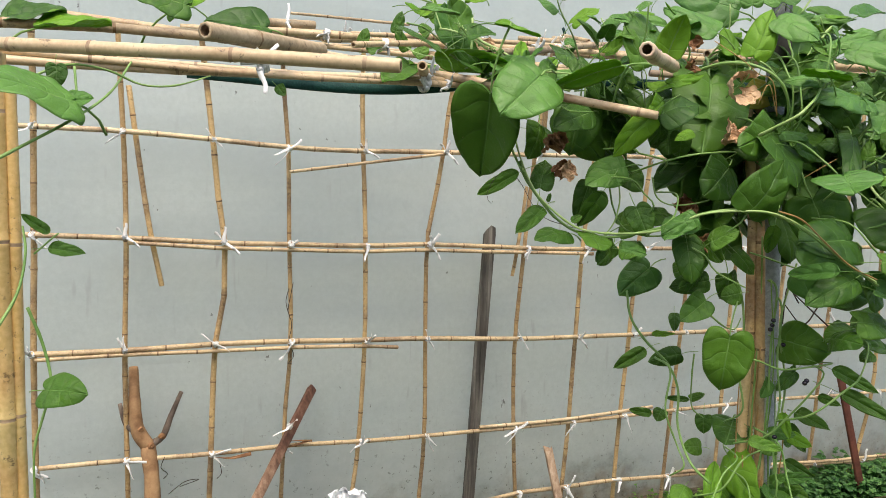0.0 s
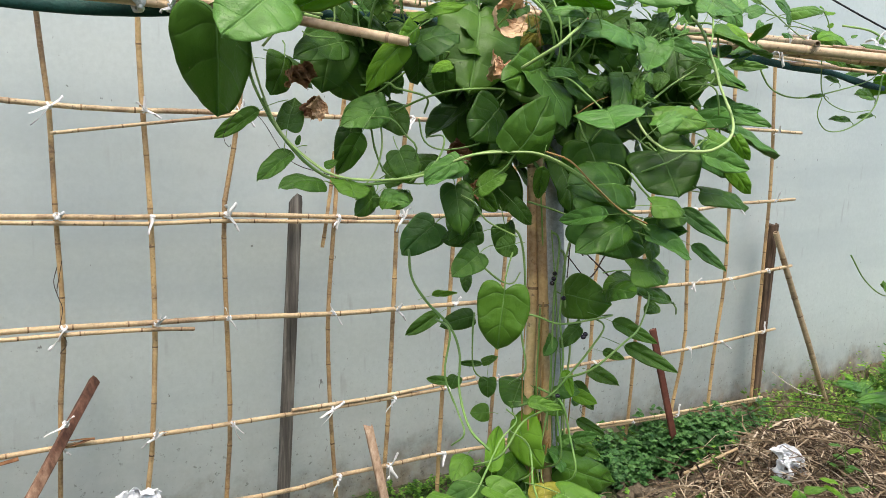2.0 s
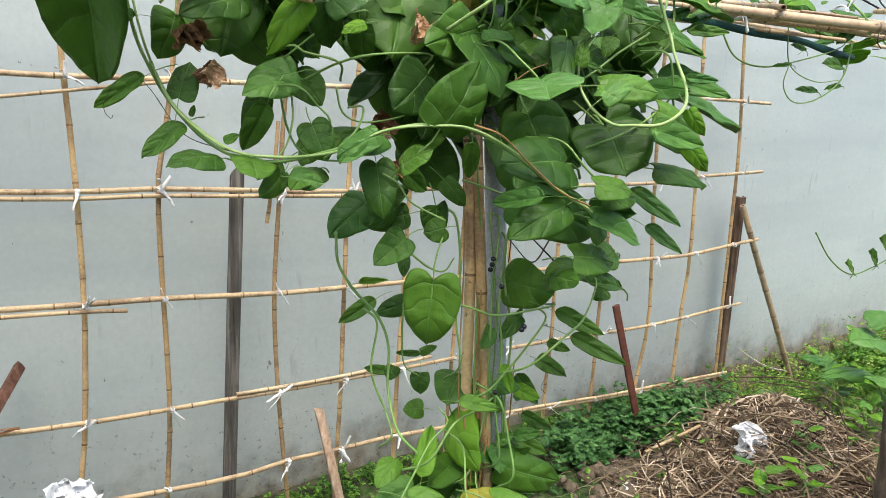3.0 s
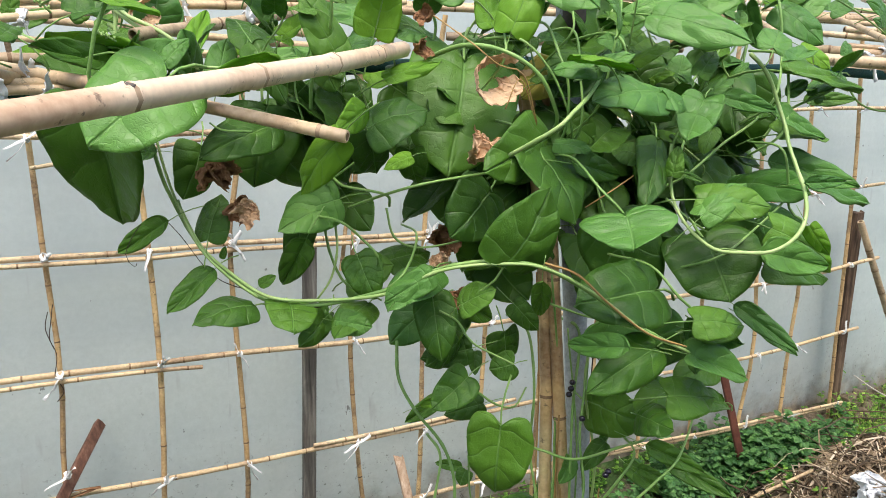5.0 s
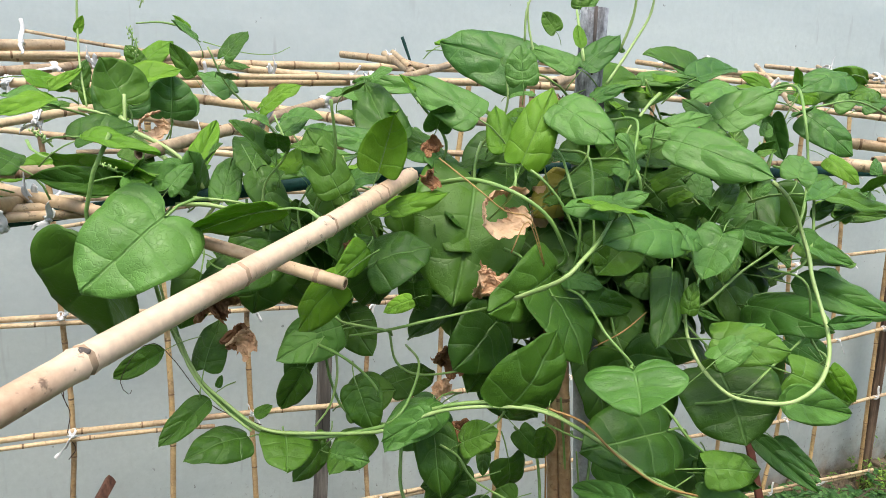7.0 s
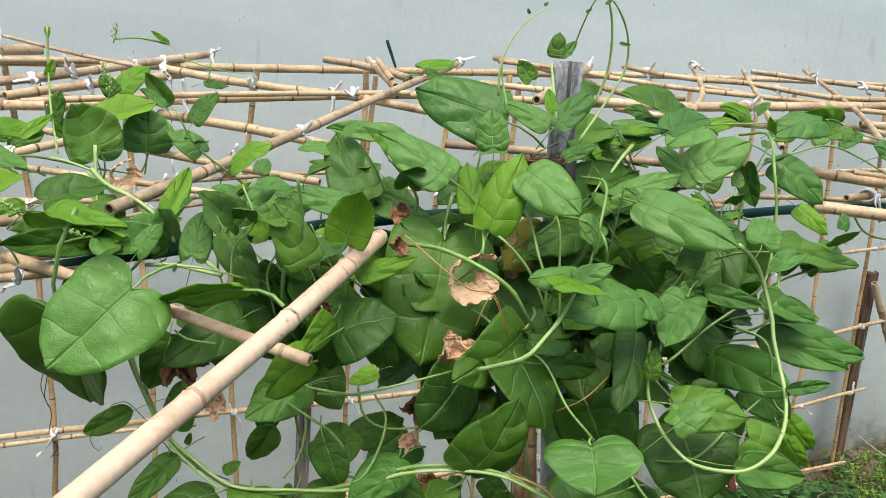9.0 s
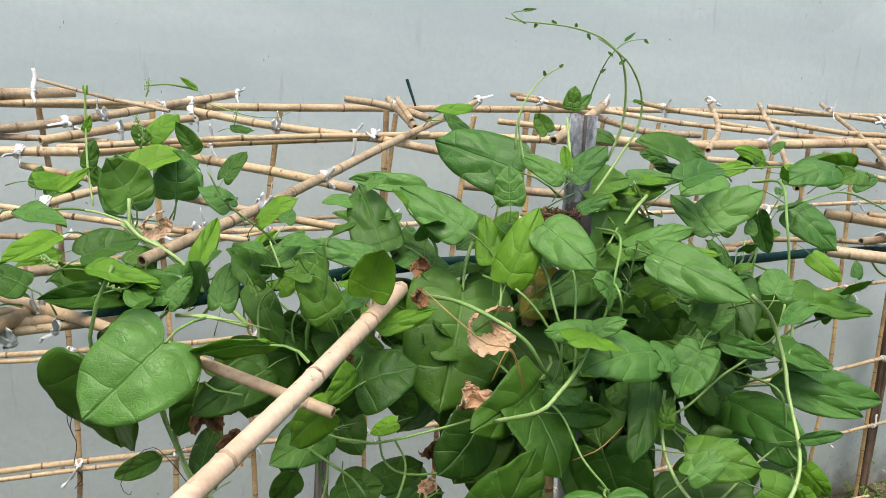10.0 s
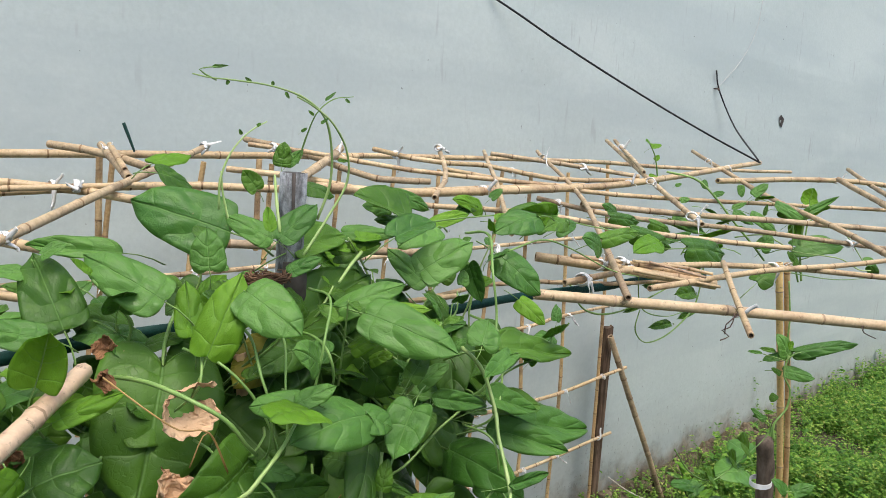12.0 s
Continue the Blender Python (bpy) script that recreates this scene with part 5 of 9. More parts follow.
cane(right_post, "bamboo_pole", [(2.901, 1.325, 1.669), (3.105, 1.325, 0.894), (3.184, 1.325, -0.024)], 0.0090, POSTB, gap=(0.16, 0.24), wob=0.002)
stump([(2.979, 1.360, 1.091), (3.030, 1.360, 0.878), (3.110, 1.360, -0.020)], 0.027)

# ---- cables and string on the wall ----
wall_cable("black_cable", [(2.533, 2.803, 2.741), (2.941, 2.640, 2.561), (3.213, 2.531, 2.425), (3.485, 2.423, 2.298), (3.757, 2.314, 2.178), (4.029, 2.206, 2.066), (4.301, 2.097, 1.962)], 0.0045, CABLE, "thin black cable running from the wall to a pole end", "cable")
wall_cable("black_cable", [(4.789, 2.645, 2.478), (4.836, 2.640, 2.369), (4.892, 2.550, 2.162), (4.281, 2.097, 1.972)], 0.0045, CABLE, "short black cable hanging from a nail in the wall", "cable")
wall_cable("grey_string", [(5.257, 2.640, 3.086), (5.225, 2.645, 2.780), (5.065, 2.648, 2.558), (4.809, 2.650, 2.367)], 0.002, GREYS, "loose grey string hanging down the wall", "string")
wall_nail((4.810, 2.655, 2.377))
wall_hole((5.735, 2.659, 2.248))
bag((3.035, 1.850, 0.225), 0.175, 21)
bag((0.653, 2.380, 0.351), 0.17, 5)
bag((2.572, 2.043, 0.038), 0.07, 9)
lone("fallen_cane", cane_bmesh([(2.806, 2.171, 0.091), (3.067, 2.109, 0.180)], 0.007, RNG), [TAN, NODE, PITH], "short tan bamboo cane lying on the straw heap", "bamboo cane")
wall_cable("tie_wire", [(1.990, 1.033, 1.680), (1.976, 1.023, 1.674), (1.963, 1.023, 1.655), (1.934, 1.023, 1.653), (1.963, 1.023, 1.638), (1.932, 1.023, 1.635)], 0.0011, TWIST, "loose end of dark tie wire on a bamboo pole", "wire")
wall_cable("tie_wire", [(2.216, 0.886, 1.661), (2.194, 0.876, 1.657), (2.206, 0.876, 1.647), (2.275, 0.876, 1.627)], 0.0011, TWIST, "loose end of dark tie wire on a bamboo pole", "wire")
wall_cable("tie_wire", [(2.000, 1.029, 1.680), (1.979, 1.019, 1.677), (1.939, 1.019, 1.664), (1.939, 1.019, 1.646)], 0.0011, TWIST, "loose end of dark tie wire on a bamboo pole", "wire")
dry_tendril([(0.479, 2.478, 1.097), (0.471, 2.478, 1.052), (0.464, 2.478, 1.006), (0.476, 2.478, 0.960), (0.467, 2.478, 0.905)])
dry_tendril([(0.466, 2.478, 1.079), (0.457, 2.478, 1.034), (0.471, 2.478, 0.978)])
dry_tendril([(0.474, 2.478, 0.885), (0.484, 2.478, 0.856), (0.466, 2.478, 0.830)])
dry_tendril([(0.089, 2.478, 0.556), (0.078, 2.478, 0.521), (0.097, 2.478, 0.500), (0.085, 2.478, 0.484)])
dry_tendril([(0.099, 2.478, 0.432), (0.148, 2.478, 0.467), (0.189, 2.478, 0.469), (0.132, 2.478, 0.452)])
dry_tendril([(0.253, 2.478, 0.520), (0.259, 2.478, 0.482), (0.245, 2.478, 0.465)])
dry_tendril([(2.486, 2.478, 0.366), (2.470, 2.478, 0.331), (2.498, 2.478, 0.300)])
peeled_sheath(trellis, [(0.239, 2.474, 0.539), (0.289, 2.474, 0.531), (0.351, 2.474, 0.539)], 0.018, 5)
peeled_sheath(trellis, [(0.428, 2.474, 0.552), (0.482, 2.474, 0.551), (0.536, 2.474, 0.563)], 0.012, 5)
peeled_sheath(trellis, [(0.464, 2.474, 0.569), (0.512, 2.474, 0.566), (0.548, 2.474, 0.562)], 0.012, 5)


# ---- builders for the vine ----
def fill_leaves(parent, count, centre, spread, seed, up=0.0):
    """Leaves inside the clump, hanging with their tips down and out."""
    g = random.Random(seed)
    made = 0
    while made < count:
        q = Vector((g.gauss(0, 0.55), g.gauss(0, 0.55), g.gauss(0, 0.55)))
        if q.length > 1:
            continue
        p = Vector(centre) + Vector((q.x * spread[0], q.y * spread[1], q.z * spread[2]))
        ln = g.uniform(0.05, 0.115) if not up else g.uniform(0.04, 0.085)
        d = Vector((g.uniform(-0.8, 0.8), g.uniform(-0.5, 0.2), g.uniform(-1.0, -0.1) + up)).normalized()
        nrm = Vector((g.uniform(-0.5, 0.5), g.uniform(-1, -0.2), g.uniform(0.0, 1.0) + up))
        # mostly the darker green inside the clump, to stand in for deep shade
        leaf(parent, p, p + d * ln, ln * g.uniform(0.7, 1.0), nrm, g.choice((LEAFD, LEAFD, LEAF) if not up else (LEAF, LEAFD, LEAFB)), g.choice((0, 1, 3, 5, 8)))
        made += 1


def curl(bm, size, g):
    """A dead leaf rolled into a torn ring."""
    o = Vector((g.random() * 30, g.random() * 30, 0))
    n, m = 56, 10
    rows = []
    for i in range(n + 1):
        a = 0.9 + 5.7 * i / n
        row = []
        for j in range(m + 1):
            v = j / m - 0.5
            ragged = 1 + 0.18 * noise.noise(Vector((a * 2.2, v * 2, 0)) + o)
            rad = size * (0.40 + 0.10 * math.sin(a * 1.7)) + size * (0.20 + 0.14 * max(0.0, -math.sin(a))) * v * ragged
            p = Vector((math.cos(a) * rad * 1.15, -size * 0.34 * v * ragged + 0.06 * size * math.sin(3 * a), math.sin(a) * rad * 0.72))
            k = noise.noise_vector(Vector((a * 3, v * 5, 1)) + o)
            fold = 0.035 * size * math.sin(17 * a + 6 * v) * (0.4 + abs(v))
            row.append(p * (1 + 0.0) + 0.055 * size * Vector(k) + Vector((0, fold, 0.5 * fold)))
        rows.append(row)
    up = Vector((0, 0.001, 0))
    f1 = [[bm.verts.new(p - up) for p in r] for r in rows]
    f2 = [[bm.verts.new(p + up) for p in r] for r in rows]
    for i in range(n):
        for j in range(m):
            bm.faces.new((f1[i][j], f1[i + 1][j], f1[i + 1][j + 1], f1[i][j + 1]))
            bm.faces.new((f2[i][j], f2[i][j + 1], f2[i + 1][j + 1], f2[i + 1][j]))
        bm.faces.new((f1[i][0], f2[i][0], f2[i + 1][0], f1[i + 1][0]))
        bm.faces.new((f1[i][m], f1[i + 1][m], f2[i + 1][m], f2[i][m]))


def dry_leaf(p, size, mat, seed):
    bm = bmesh.new()
    g = random.Random(seed)
    if seed in (3, 10, 17):
        curl(bm, size, g)
    else:
        crumple(bm, (0, 0, 0), size, g, 1.4, 2.6)
    ob = lone("withered_leaf", bm, mat, "curled dry brown leaf caught among green vine leaves", "dead leaf", group="withered leaves", smooth=False)
    ob.matrix_world = pose(*p, g.uniform(-20, 20), g.uniform(-30, 30), g.uniform(-30, 30)) if seed in (3, 10, 17) else pose(*p, g.uniform(-30, 30), g.uniform(-60, 60), g.uniform(-30, 30))
    return ob


def nest(p, size):
    bm = bmesh.new()
    g = random.Random(12)
    for i in range(90):
        a, z = g.uniform(0, 6.28), g.gauss(0, 0.2)
        r = size * g.uniform(0.2, 0.5)
        pts = [Vector(p) + Vector((r * 1.3 * math.cos(a + k * 0.5), r * 0.8 * math.sin(a + k * 0.5), size * (0.25 * z + g.uniform(-0.1, 0.1)))) for k in range(5)]
        tube(bm, pts, 0.0009, 4)
    return lone("root_tuft", bm, ROOT, "tuft of dry brown roots on top of the post", "debris", "stuff")



def berry(parent, p):
    bm = bmesh.new()
    bmesh.ops.create_icosphere(bm, subdivisions=2, radius=0.0045)
    for v in bm.verts:
        v.co.z *= 0.92
        v.co += Vector(p)
    return part("berry", bm, BERRY, parent, "ripe black berry")


def spike(parent, a, b):
    """A flower spike: a thin stalk set with small pale buds."""
    a, b = Vector(a), Vector(b)
    bm = bmesh.new()
    tube(bm, spline([a, a.lerp(b, 0.5) + Vector((0.002, 0, 0)), b], 0.008), 0.0011, 5)
    ob = part("flower_spike", bm, STEM, parent)
    bm = bmesh.new()
    for k in range(11):
        s = 0.3 + 0.7 * k / 10
        c = a.lerp(b, s) + 0.003 * Vector((math.cos(2.4 * k), math.sin(2.4 * k), 0))
        tube(bm, [c, c + Vector((0.0012 * math.cos(2.4 * k), 0.0012 * math.sin(2.4 * k), 0.003))], [0.0019 - 0.001 * s, 0.0012 - 0.0006 * s], 6)
    part("buds", bm, STEMP, ob, "pale green buds")




def post_tangle(parent, x, y, z0, z1, count, seed):
    """Thin stems that wind up a post, with small leaves on short stalks."""
    g = random.Random(seed)
    for _ in range(count):
        a, w = g.uniform(-2.6, -0.4), g.uniform(-2.2, 2.2)
        lo, hi = g.uniform(z0, z0 + 0.4 * (z1 - z0)), g.uniform(z0 + 0.55 * (z1 - z0), z1)
        pts = []
        n = 7
        for i in range(n):
            s = i / (n - 1)
            r = g.uniform(0.026, 0.06)
            b = a + w * s * 0.7
            pts.append((x + r * 1.15 * math.cos(b) + g.gauss(0, 0.006), y + r * 0.8 * math.sin(b), lo + (hi - lo) * s))
        stem(parent, pts, g.uniform(0.0014, 0.0026), g.choice((STEM, STEM, STEMP, STEMR)), 0.8)
        for q in pts[1:-1]:
            if g.random() < 0.62:
                d = Vector((g.uniform(-1, 1), g.uniform(-0.8, 0.1), g.uniform(-0.7, 0.6))).normalized()
                ln = g.uniform(0.02, 0.05)
                base = Vector(q) + d * 0.022
                leaf(parent, base, base + d * ln, ln * g.uniform(0.45, 0.9), (g.uniform(-0.3, 0.3), -1, g.uniform(0.1, 0.7)), g.choice((LEAF, LEAFB, LEAFY)), g.choice((0, 1, 2, 4)))


def sprigs(parent, count, centre, spread, seed):
    """Young shoots that rise from the crown: a curved stem with small leaves."""
    g = random.Random(seed)
    for _ in range(count):
        p = Vector(centre) + Vector((g.uniform(-1, 1) * spread[0], g.uniform(-1, 1) * spread[1], g.uniform(-1, 1) * spread[2]))
        h = g.uniform(0.05, 0.13)
        lean = Vector((g.uniform(-0.9, 0.9), g.uniform(-0.7, 0.3), 1)).normalized()
        bow = Vector((g.uniform(-0.03, 0.03), g.uniform(-0.03, 0.01), 0.0))
        pts = [p - lean * 0.05, p, p + lean * h * 0.5 + bow, p + lean * h + bow * 0.4]
        stem(parent, [tuple(q) for q in pts], g.uniform(0.0013, 0.0024), g.choice((STEMP, STEM)), 0.6)
        n = g.randint(3, 6)
        for k in range(n):
            q = p + lean * h * (0.15 + 0.85 * k / (n - 1)) + bow * 0.6
            a = 2.4 * k + g.uniform(-0.5, 0.5)
            d = Vector((math.cos(a), 0.7 * math.sin(a) - 0.15, g.uniform(-0.1, 0.9))).normalized()
            ln = g.uniform(0.022, 0.05) * (1.15 - 0.5 * k / n)
            leaf(parent, q + d * 0.012, q + d * (0.012 + ln), ln * g.uniform(0.55, 0.9), Vector((0, -0.55, 1)) - d * 0.4, g.choice((LEAF, LEAFB, LEAFB, LEAFY)), g.choice((0, 1, 2, 3)))

# ---- the large vine round the middle post: leaves that stand out ----
vine = thing("climbing_vine", "large green climbing vine with heart-shaped leaves on the bamboo canopy", "vine")
leaf(vine, (0.570, 1.210, 1.635), (0.595, 1.291, 1.501), 0.112, (-0.62, -0.62, -0.49), LEAFD, 1)
leaf(vine, (0.677, 1.243, 1.589), (0.651, 1.230, 1.533), 0.057, (0.36, -0.93, 0.04), LEAFD, 2)
leaf(vine, (0.631, 1.251, 1.585), (0.610, 1.288, 1.580), 0.020, (-0.84, -0.46, 0.29), LEAFB, 4)
leaf(vine, (0.829, 1.124, 1.611), (0.854, 1.167, 1.560), 0.049, (0.27, -0.80, -0.53), LEAFD, 2)
leaf(vine, (0.860, 1.080, 1.586), (0.833, 1.090, 1.572), 0.018, (-0.51, -0.73, 0.44), LEAFY, 2)
leaf(vine, (0.885, 1.139, 1.588), (0.909, 1.171, 1.545), 0.036, (-0.31, -0.68, -0.66), LEAFD, 2)
leaf(vine, (0.949, 1.139, 1.405), (1.003, 1.154, 1.369), 0.033, (0.17, -0.98, -0.13), LEAF, 4)
leaf(vine, (0.953, 1.146, 1.348), (0.906, 1.143, 1.326), 0.043, (0.14, -0.97, -0.19), LEAFD, 2)
leaf(vine, (1.031, 1.165, 1.345), (1.042, 1.183, 1.292), 0.054, (0.14, -0.95, -0.28), LEAF, 2)
leaf(vine, (0.998, 1.035, 1.447), (1.018, 1.067, 1.398), 0.024, (-0.52, -0.60, -0.61), LEAF, 4)
leaf(vine, (1.257, 1.075, 1.343), (1.271, 0.985, 1.348), 0.039, (-0.99, -0.15, 0.05), LEAFB, 4)
leaf(vine, (1.173, 0.980, 1.393), (1.235, 0.969, 1.381), 0.046, (0.00, -0.74, 0.67), LEAF, 2)
leaf(vine, (1.320, 1.051, 1.375), (1.367, 0.984, 1.322), 0.029, (-0.51, -0.73, 0.46), LEAFB, 4)
leaf(vine, (1.065, 0.963, 1.383), (1.046, 1.044, 1.363), 0.031, (-0.89, -0.10, 0.44), LEAFB, 4)
leaf(vine, (1.129, 0.990, 1.364), (1.037, 0.997, 1.321), 0.058, (-0.31, -0.78, 0.54), LEAF, 2)
leaf(vine, (1.276, 1.076, 1.336), (1.250, 1.043, 1.290), 0.043, (-0.04, -0.80, 0.60), LEAF, 2)
leaf(vine, (1.239, 0.951, 1.474), (1.334, 0.936, 1.450), 0.043, (-0.05, -0.93, 0.37), LEAFB, 4)
leaf(vine, (1.038, 1.400, 1.316), (0.972, 1.409, 1.257), 0.076, (-0.51, -0.73, 0.46), LEAFB, 0)
leaf(vine, (0.963, 1.138, 1.303), (0.914, 1.140, 1.268), 0.048, (-0.38, -0.79, 0.49), LEAF, 1)
leaf(vine, (1.154, 1.455, 1.201), (1.144, 1.437, 1.164), 0.025, (-0.51, -0.72, 0.47), LEAF, 2)
leaf(vine, (1.115, 1.495, 1.110), (1.044, 1.514, 1.063), 0.033, (-0.51, -0.72, 0.47), LEAF, 4)
leaf(vine, (1.149, 1.416, 1.119), (1.092, 1.454, 1.093), 0.042, (-0.63, -0.70, 0.35), LEAFD, 2)
leaf(vine, (0.991, 1.102, 1.249), (0.996, 1.120, 1.146), 0.083, (-0.67, -0.73, -0.16), LEAF, 0)
leaf(vine, (1.188, 1.178, 1.211), (1.219, 1.094, 1.206), 0.082, (-0.91, -0.36, 0.19), LEAF, 0)
leaf(vine, (1.165, 1.050, 1.248), (1.166, 0.988, 1.252), 0.048, (-0.75, 0.02, 0.66), LEAF, 2)
leaf(vine, (1.176, 1.015, 1.285), (1.253, 1.011, 1.268), 0.058, (0.10, -0.75, 0.66), LEAF, 2)
leaf(vine, (1.211, 1.082, 1.181), (1.281, 1.043, 1.142), 0.028, (-0.27, -0.88, 0.39), LEAF, 4)
leaf(vine, (1.299, 1.133, 1.113), (1.364, 1.061, 1.072), 0.031, (-0.50, -0.72, 0.48), LEAF, 4)
leaf(vine, (1.235, 1.195, 1.034), (1.264, 1.167, 0.982), 0.029, (-0.49, -0.85, 0.19), LEAF, 4)
leaf(vine, (1.377, 1.303, 1.006), (1.364, 1.197, 1.003), 0.032, (-0.74, 0.07, 0.67), LEAF, 4)
leaf(vine, (1.133, 1.226, 1.040), (1.087, 1.192, 1.005), 0.075, (-0.30, -0.46, 0.84), LEAF, 5)
leaf(vine, (1.071, 1.238, 0.985), (1.042, 1.257, 0.982), 0.034, (-0.51, -0.70, 0.50), LEAF, 2)
leaf(vine, (1.109, 1.205, 0.978), (1.094, 1.098, 0.929), 0.077, (-0.91, -0.06, 0.42), LEAFY, 2)
leaf(vine, (1.165, 1.140, 0.902), (1.310, 1.145, 0.834), 0.066, (0.12, -0.98, 0.18), LEAF, 2)
leaf(vine, (0.991, 1.111, 0.939), (1.038, 1.163, 0.991), 0.035, (-0.17, -0.62, 0.77), LEAFY, 4)
leaf(vine, (1.254, 1.217, 0.901), (1.312, 1.189, 0.868), 0.033, (-0.18, -0.89, 0.42), LEAF, 4)
leaf(vine, (1.292, 1.240, 0.931), (1.344, 1.212, 0.900), 0.024, (-0.29, -0.90, 0.33), LEAF, 4)
leaf(vine, (1.014, 1.169, 0.889), (0.953, 1.193, 0.863), 0.048, (-0.50, -0.71, 0.50), LEAFB, 2)
leaf(vine, (1.124, 1.183, 0.883), (1.109, 1.166, 0.835), 0.045, (-0.47, -0.77, 0.43), LEAFD, 2)
leaf(vine, (1.093, 1.168, 0.917), (1.005, 1.123, 0.912), 0.049, (0.28, -0.63, 0.72), LEAFD, 4)
leaf(vine, (1.257, 1.146, 1.104), (1.286, 1.118, 1.092), 0.019, (-0.50, -0.72, 0.48), LEAF, 4)
leaf(vine, (1.153, 1.381, 1.026), (1.127, 1.429, 1.017), 0.014, (-0.83, -0.37, 0.41), LEAF, 4)
leaf(vine, (1.148, 1.374, 1.032), (1.179, 1.363, 1.043), 0.018, (-0.44, -0.75, 0.50), LEAF, 2)
leaf(vine, (1.169, 1.525, 0.941), (1.126, 1.557, 0.944), 0.022, (-0.50, -0.72, 0.48), LEAF, 4)
leaf(vine, (1.130, 1.439, 0.986), (1.117, 1.437, 0.959), 0.032, (-0.74, -0.57, 0.37), LEAF, 2)
leaf(vine, (0.992, 1.211, 1.686), (0.943, 1.160, 1.549), 0.138, (-0.36, -0.92, 0.15), LEAFD, 6)
leaf(vine, (0.637, 1.174, 1.663), (0.560, 1.151, 1.598), 0.104, (-0.18, -0.84, 0.51), LEAFB, 6)
leaf(vine, (0.730, 1.095, 1.679), (0.657, 1.181, 1.642), 0.040, (0.27, 0.56, 0.79), LEAFY, 8)
leaf(vine, (0.804, 1.143, 1.685), (0.772, 1.159, 1.748), 0.045, (0.02, -0.96, 0.26), LEAF, 8)
leaf(vine, (1.643, 1.230, 1.841), (1.555, 1.247, 1.812), 0.060, (-0.35, -0.54, 0.77), LEAFB, 2)
leaf(vine, (1.789, 1.308, 1.835), (1.649, 1.283, 1.851), 0.046, (0.15, -0.96, -0.22), LEAFY, 4)
leaf(vine, (1.549, 1.220, 1.780), (1.592, 1.167, 1.721), 0.059, (-0.40, -0.81, 0.44), LEAFB, 2)
leaf(vine, (1.333, 1.040, 1.704), (1.364, 1.062, 1.729), 0.044, (-0.16, -0.64, 0.75), LEAFB, 0)
leaf(vine, (1.541, 1.166, 1.719), (1.563, 1.128, 1.684), 0.032, (-0.46, -0.73, 0.51), LEAFY, 2)
leaf(vine, (1.427, 1.091, 1.648), (1.473, 1.096, 1.666), 0.022, (-0.08, -0.89, 0.45), LEAFB, 4)
leaf(vine, (1.533, 1.144, 1.640), (1.603, 1.109, 1.639), 0.026, (-0.38, -0.79, 0.48), LEAF, 4)
leaf(vine, (1.150, 1.035, 1.651), (1.051, 1.031, 1.639), 0.065, (-0.07, -0.63, 0.77), LEAFB, 2)
leaf(vine, (1.149, 1.039, 1.651), (1.181, 1.025, 1.631), 0.042, (0.09, -0.73, 0.68), LEAFB, 2)
leaf(vine, (1.045, 0.959, 1.527), (1.022, 0.917, 1.501), 0.094, (-0.40, -0.31, 0.86), LEAFB, 7)
leaf(vine, (0.963, 1.059, 1.462), (1.009, 1.044, 1.551), 0.081, (-0.12, -0.99, -0.10), LEAF, 2)
leaf(vine, (1.022, 1.096, 1.591), (1.049, 1.049, 1.503), 0.097, (0.28, -0.80, 0.52), LEAF, 0)
leaf(vine, (1.048, 1.108, 1.598), (0.941, 1.074, 1.566), 0.077, (0.28, -0.95, 0.10), LEAF, 2)
leaf(vine, (0.995, 1.149, 1.532), (0.934, 1.136, 1.483), 0.082, (0.02, -0.97, 0.24), LEAFD, 0)
leaf(vine, (0.829, 1.130, 1.612), (0.896, 1.116, 1.629), 0.078, (-0.31, -0.50, 0.81), LEAFD, 2)
leaf(vine, (0.823, 1.114, 1.634), (0.783, 1.092, 1.612), 0.033, (0.39, -0.90, 0.21), LEAFY, 2)
leaf(vine, (0.787, 1.089, 1.607), (0.763, 1.150, 1.543), 0.041, (-0.88, -0.47, -0.11), LEAFY, 2)
leaf(vine, (0.817, 1.210, 1.517), (0.749, 1.205, 1.492), 0.050, (-0.19, -0.71, 0.67), LEAFB, 2)
leaf(vine, (0.844, 1.254, 1.530), (0.865, 1.209, 1.484), 0.054, (-0.44, -0.73, 0.52), LEAFD, 2)
leaf(vine, (0.780, 1.195, 1.485), (0.764, 1.246, 1.422), 0.035, (-0.53, -0.72, -0.44), LEAFD, 4)
leaf(vine, (0.844, 1.234, 1.421), (0.893, 1.205, 1.439), 0.062, (-0.55, -0.51, 0.66), LEAF, 0)
leaf(vine, (0.914, 1.137, 1.447), (0.842, 1.104, 1.412), 0.056, (-0.23, -0.41, 0.88), LEAFB, 2)
leaf(vine, (0.889, 1.216, 1.443), (0.962, 1.245, 1.438), 0.045, (0.28, -0.59, 0.76), LEAFD, 2)
leaf(vine, (0.852, 1.191, 1.398), (0.794, 1.148, 1.374), 0.045, (-0.01, -0.46, 0.89), LEAF, 2)
leaf(vine, (0.800, 1.186, 1.395), (0.757, 1.167, 1.365), 0.038, (0.38, -0.92, 0.02), LEAFD, 5)
leaf(vine, (0.754, 1.185, 1.414), (0.745, 1.139, 1.391), 0.059, (0.09, -0.47, 0.88), LEAF, 6)
leaf(vine, (0.713, 1.191, 1.414), (0.645, 1.177, 1.403), 0.050, (-0.06, -0.43, 0.90), LEAFD, 2)
leaf(vine, (0.678, 1.216, 1.455), (0.624, 1.205, 1.411), 0.032, (-0.34, -0.72, 0.61), LEAF, 4)
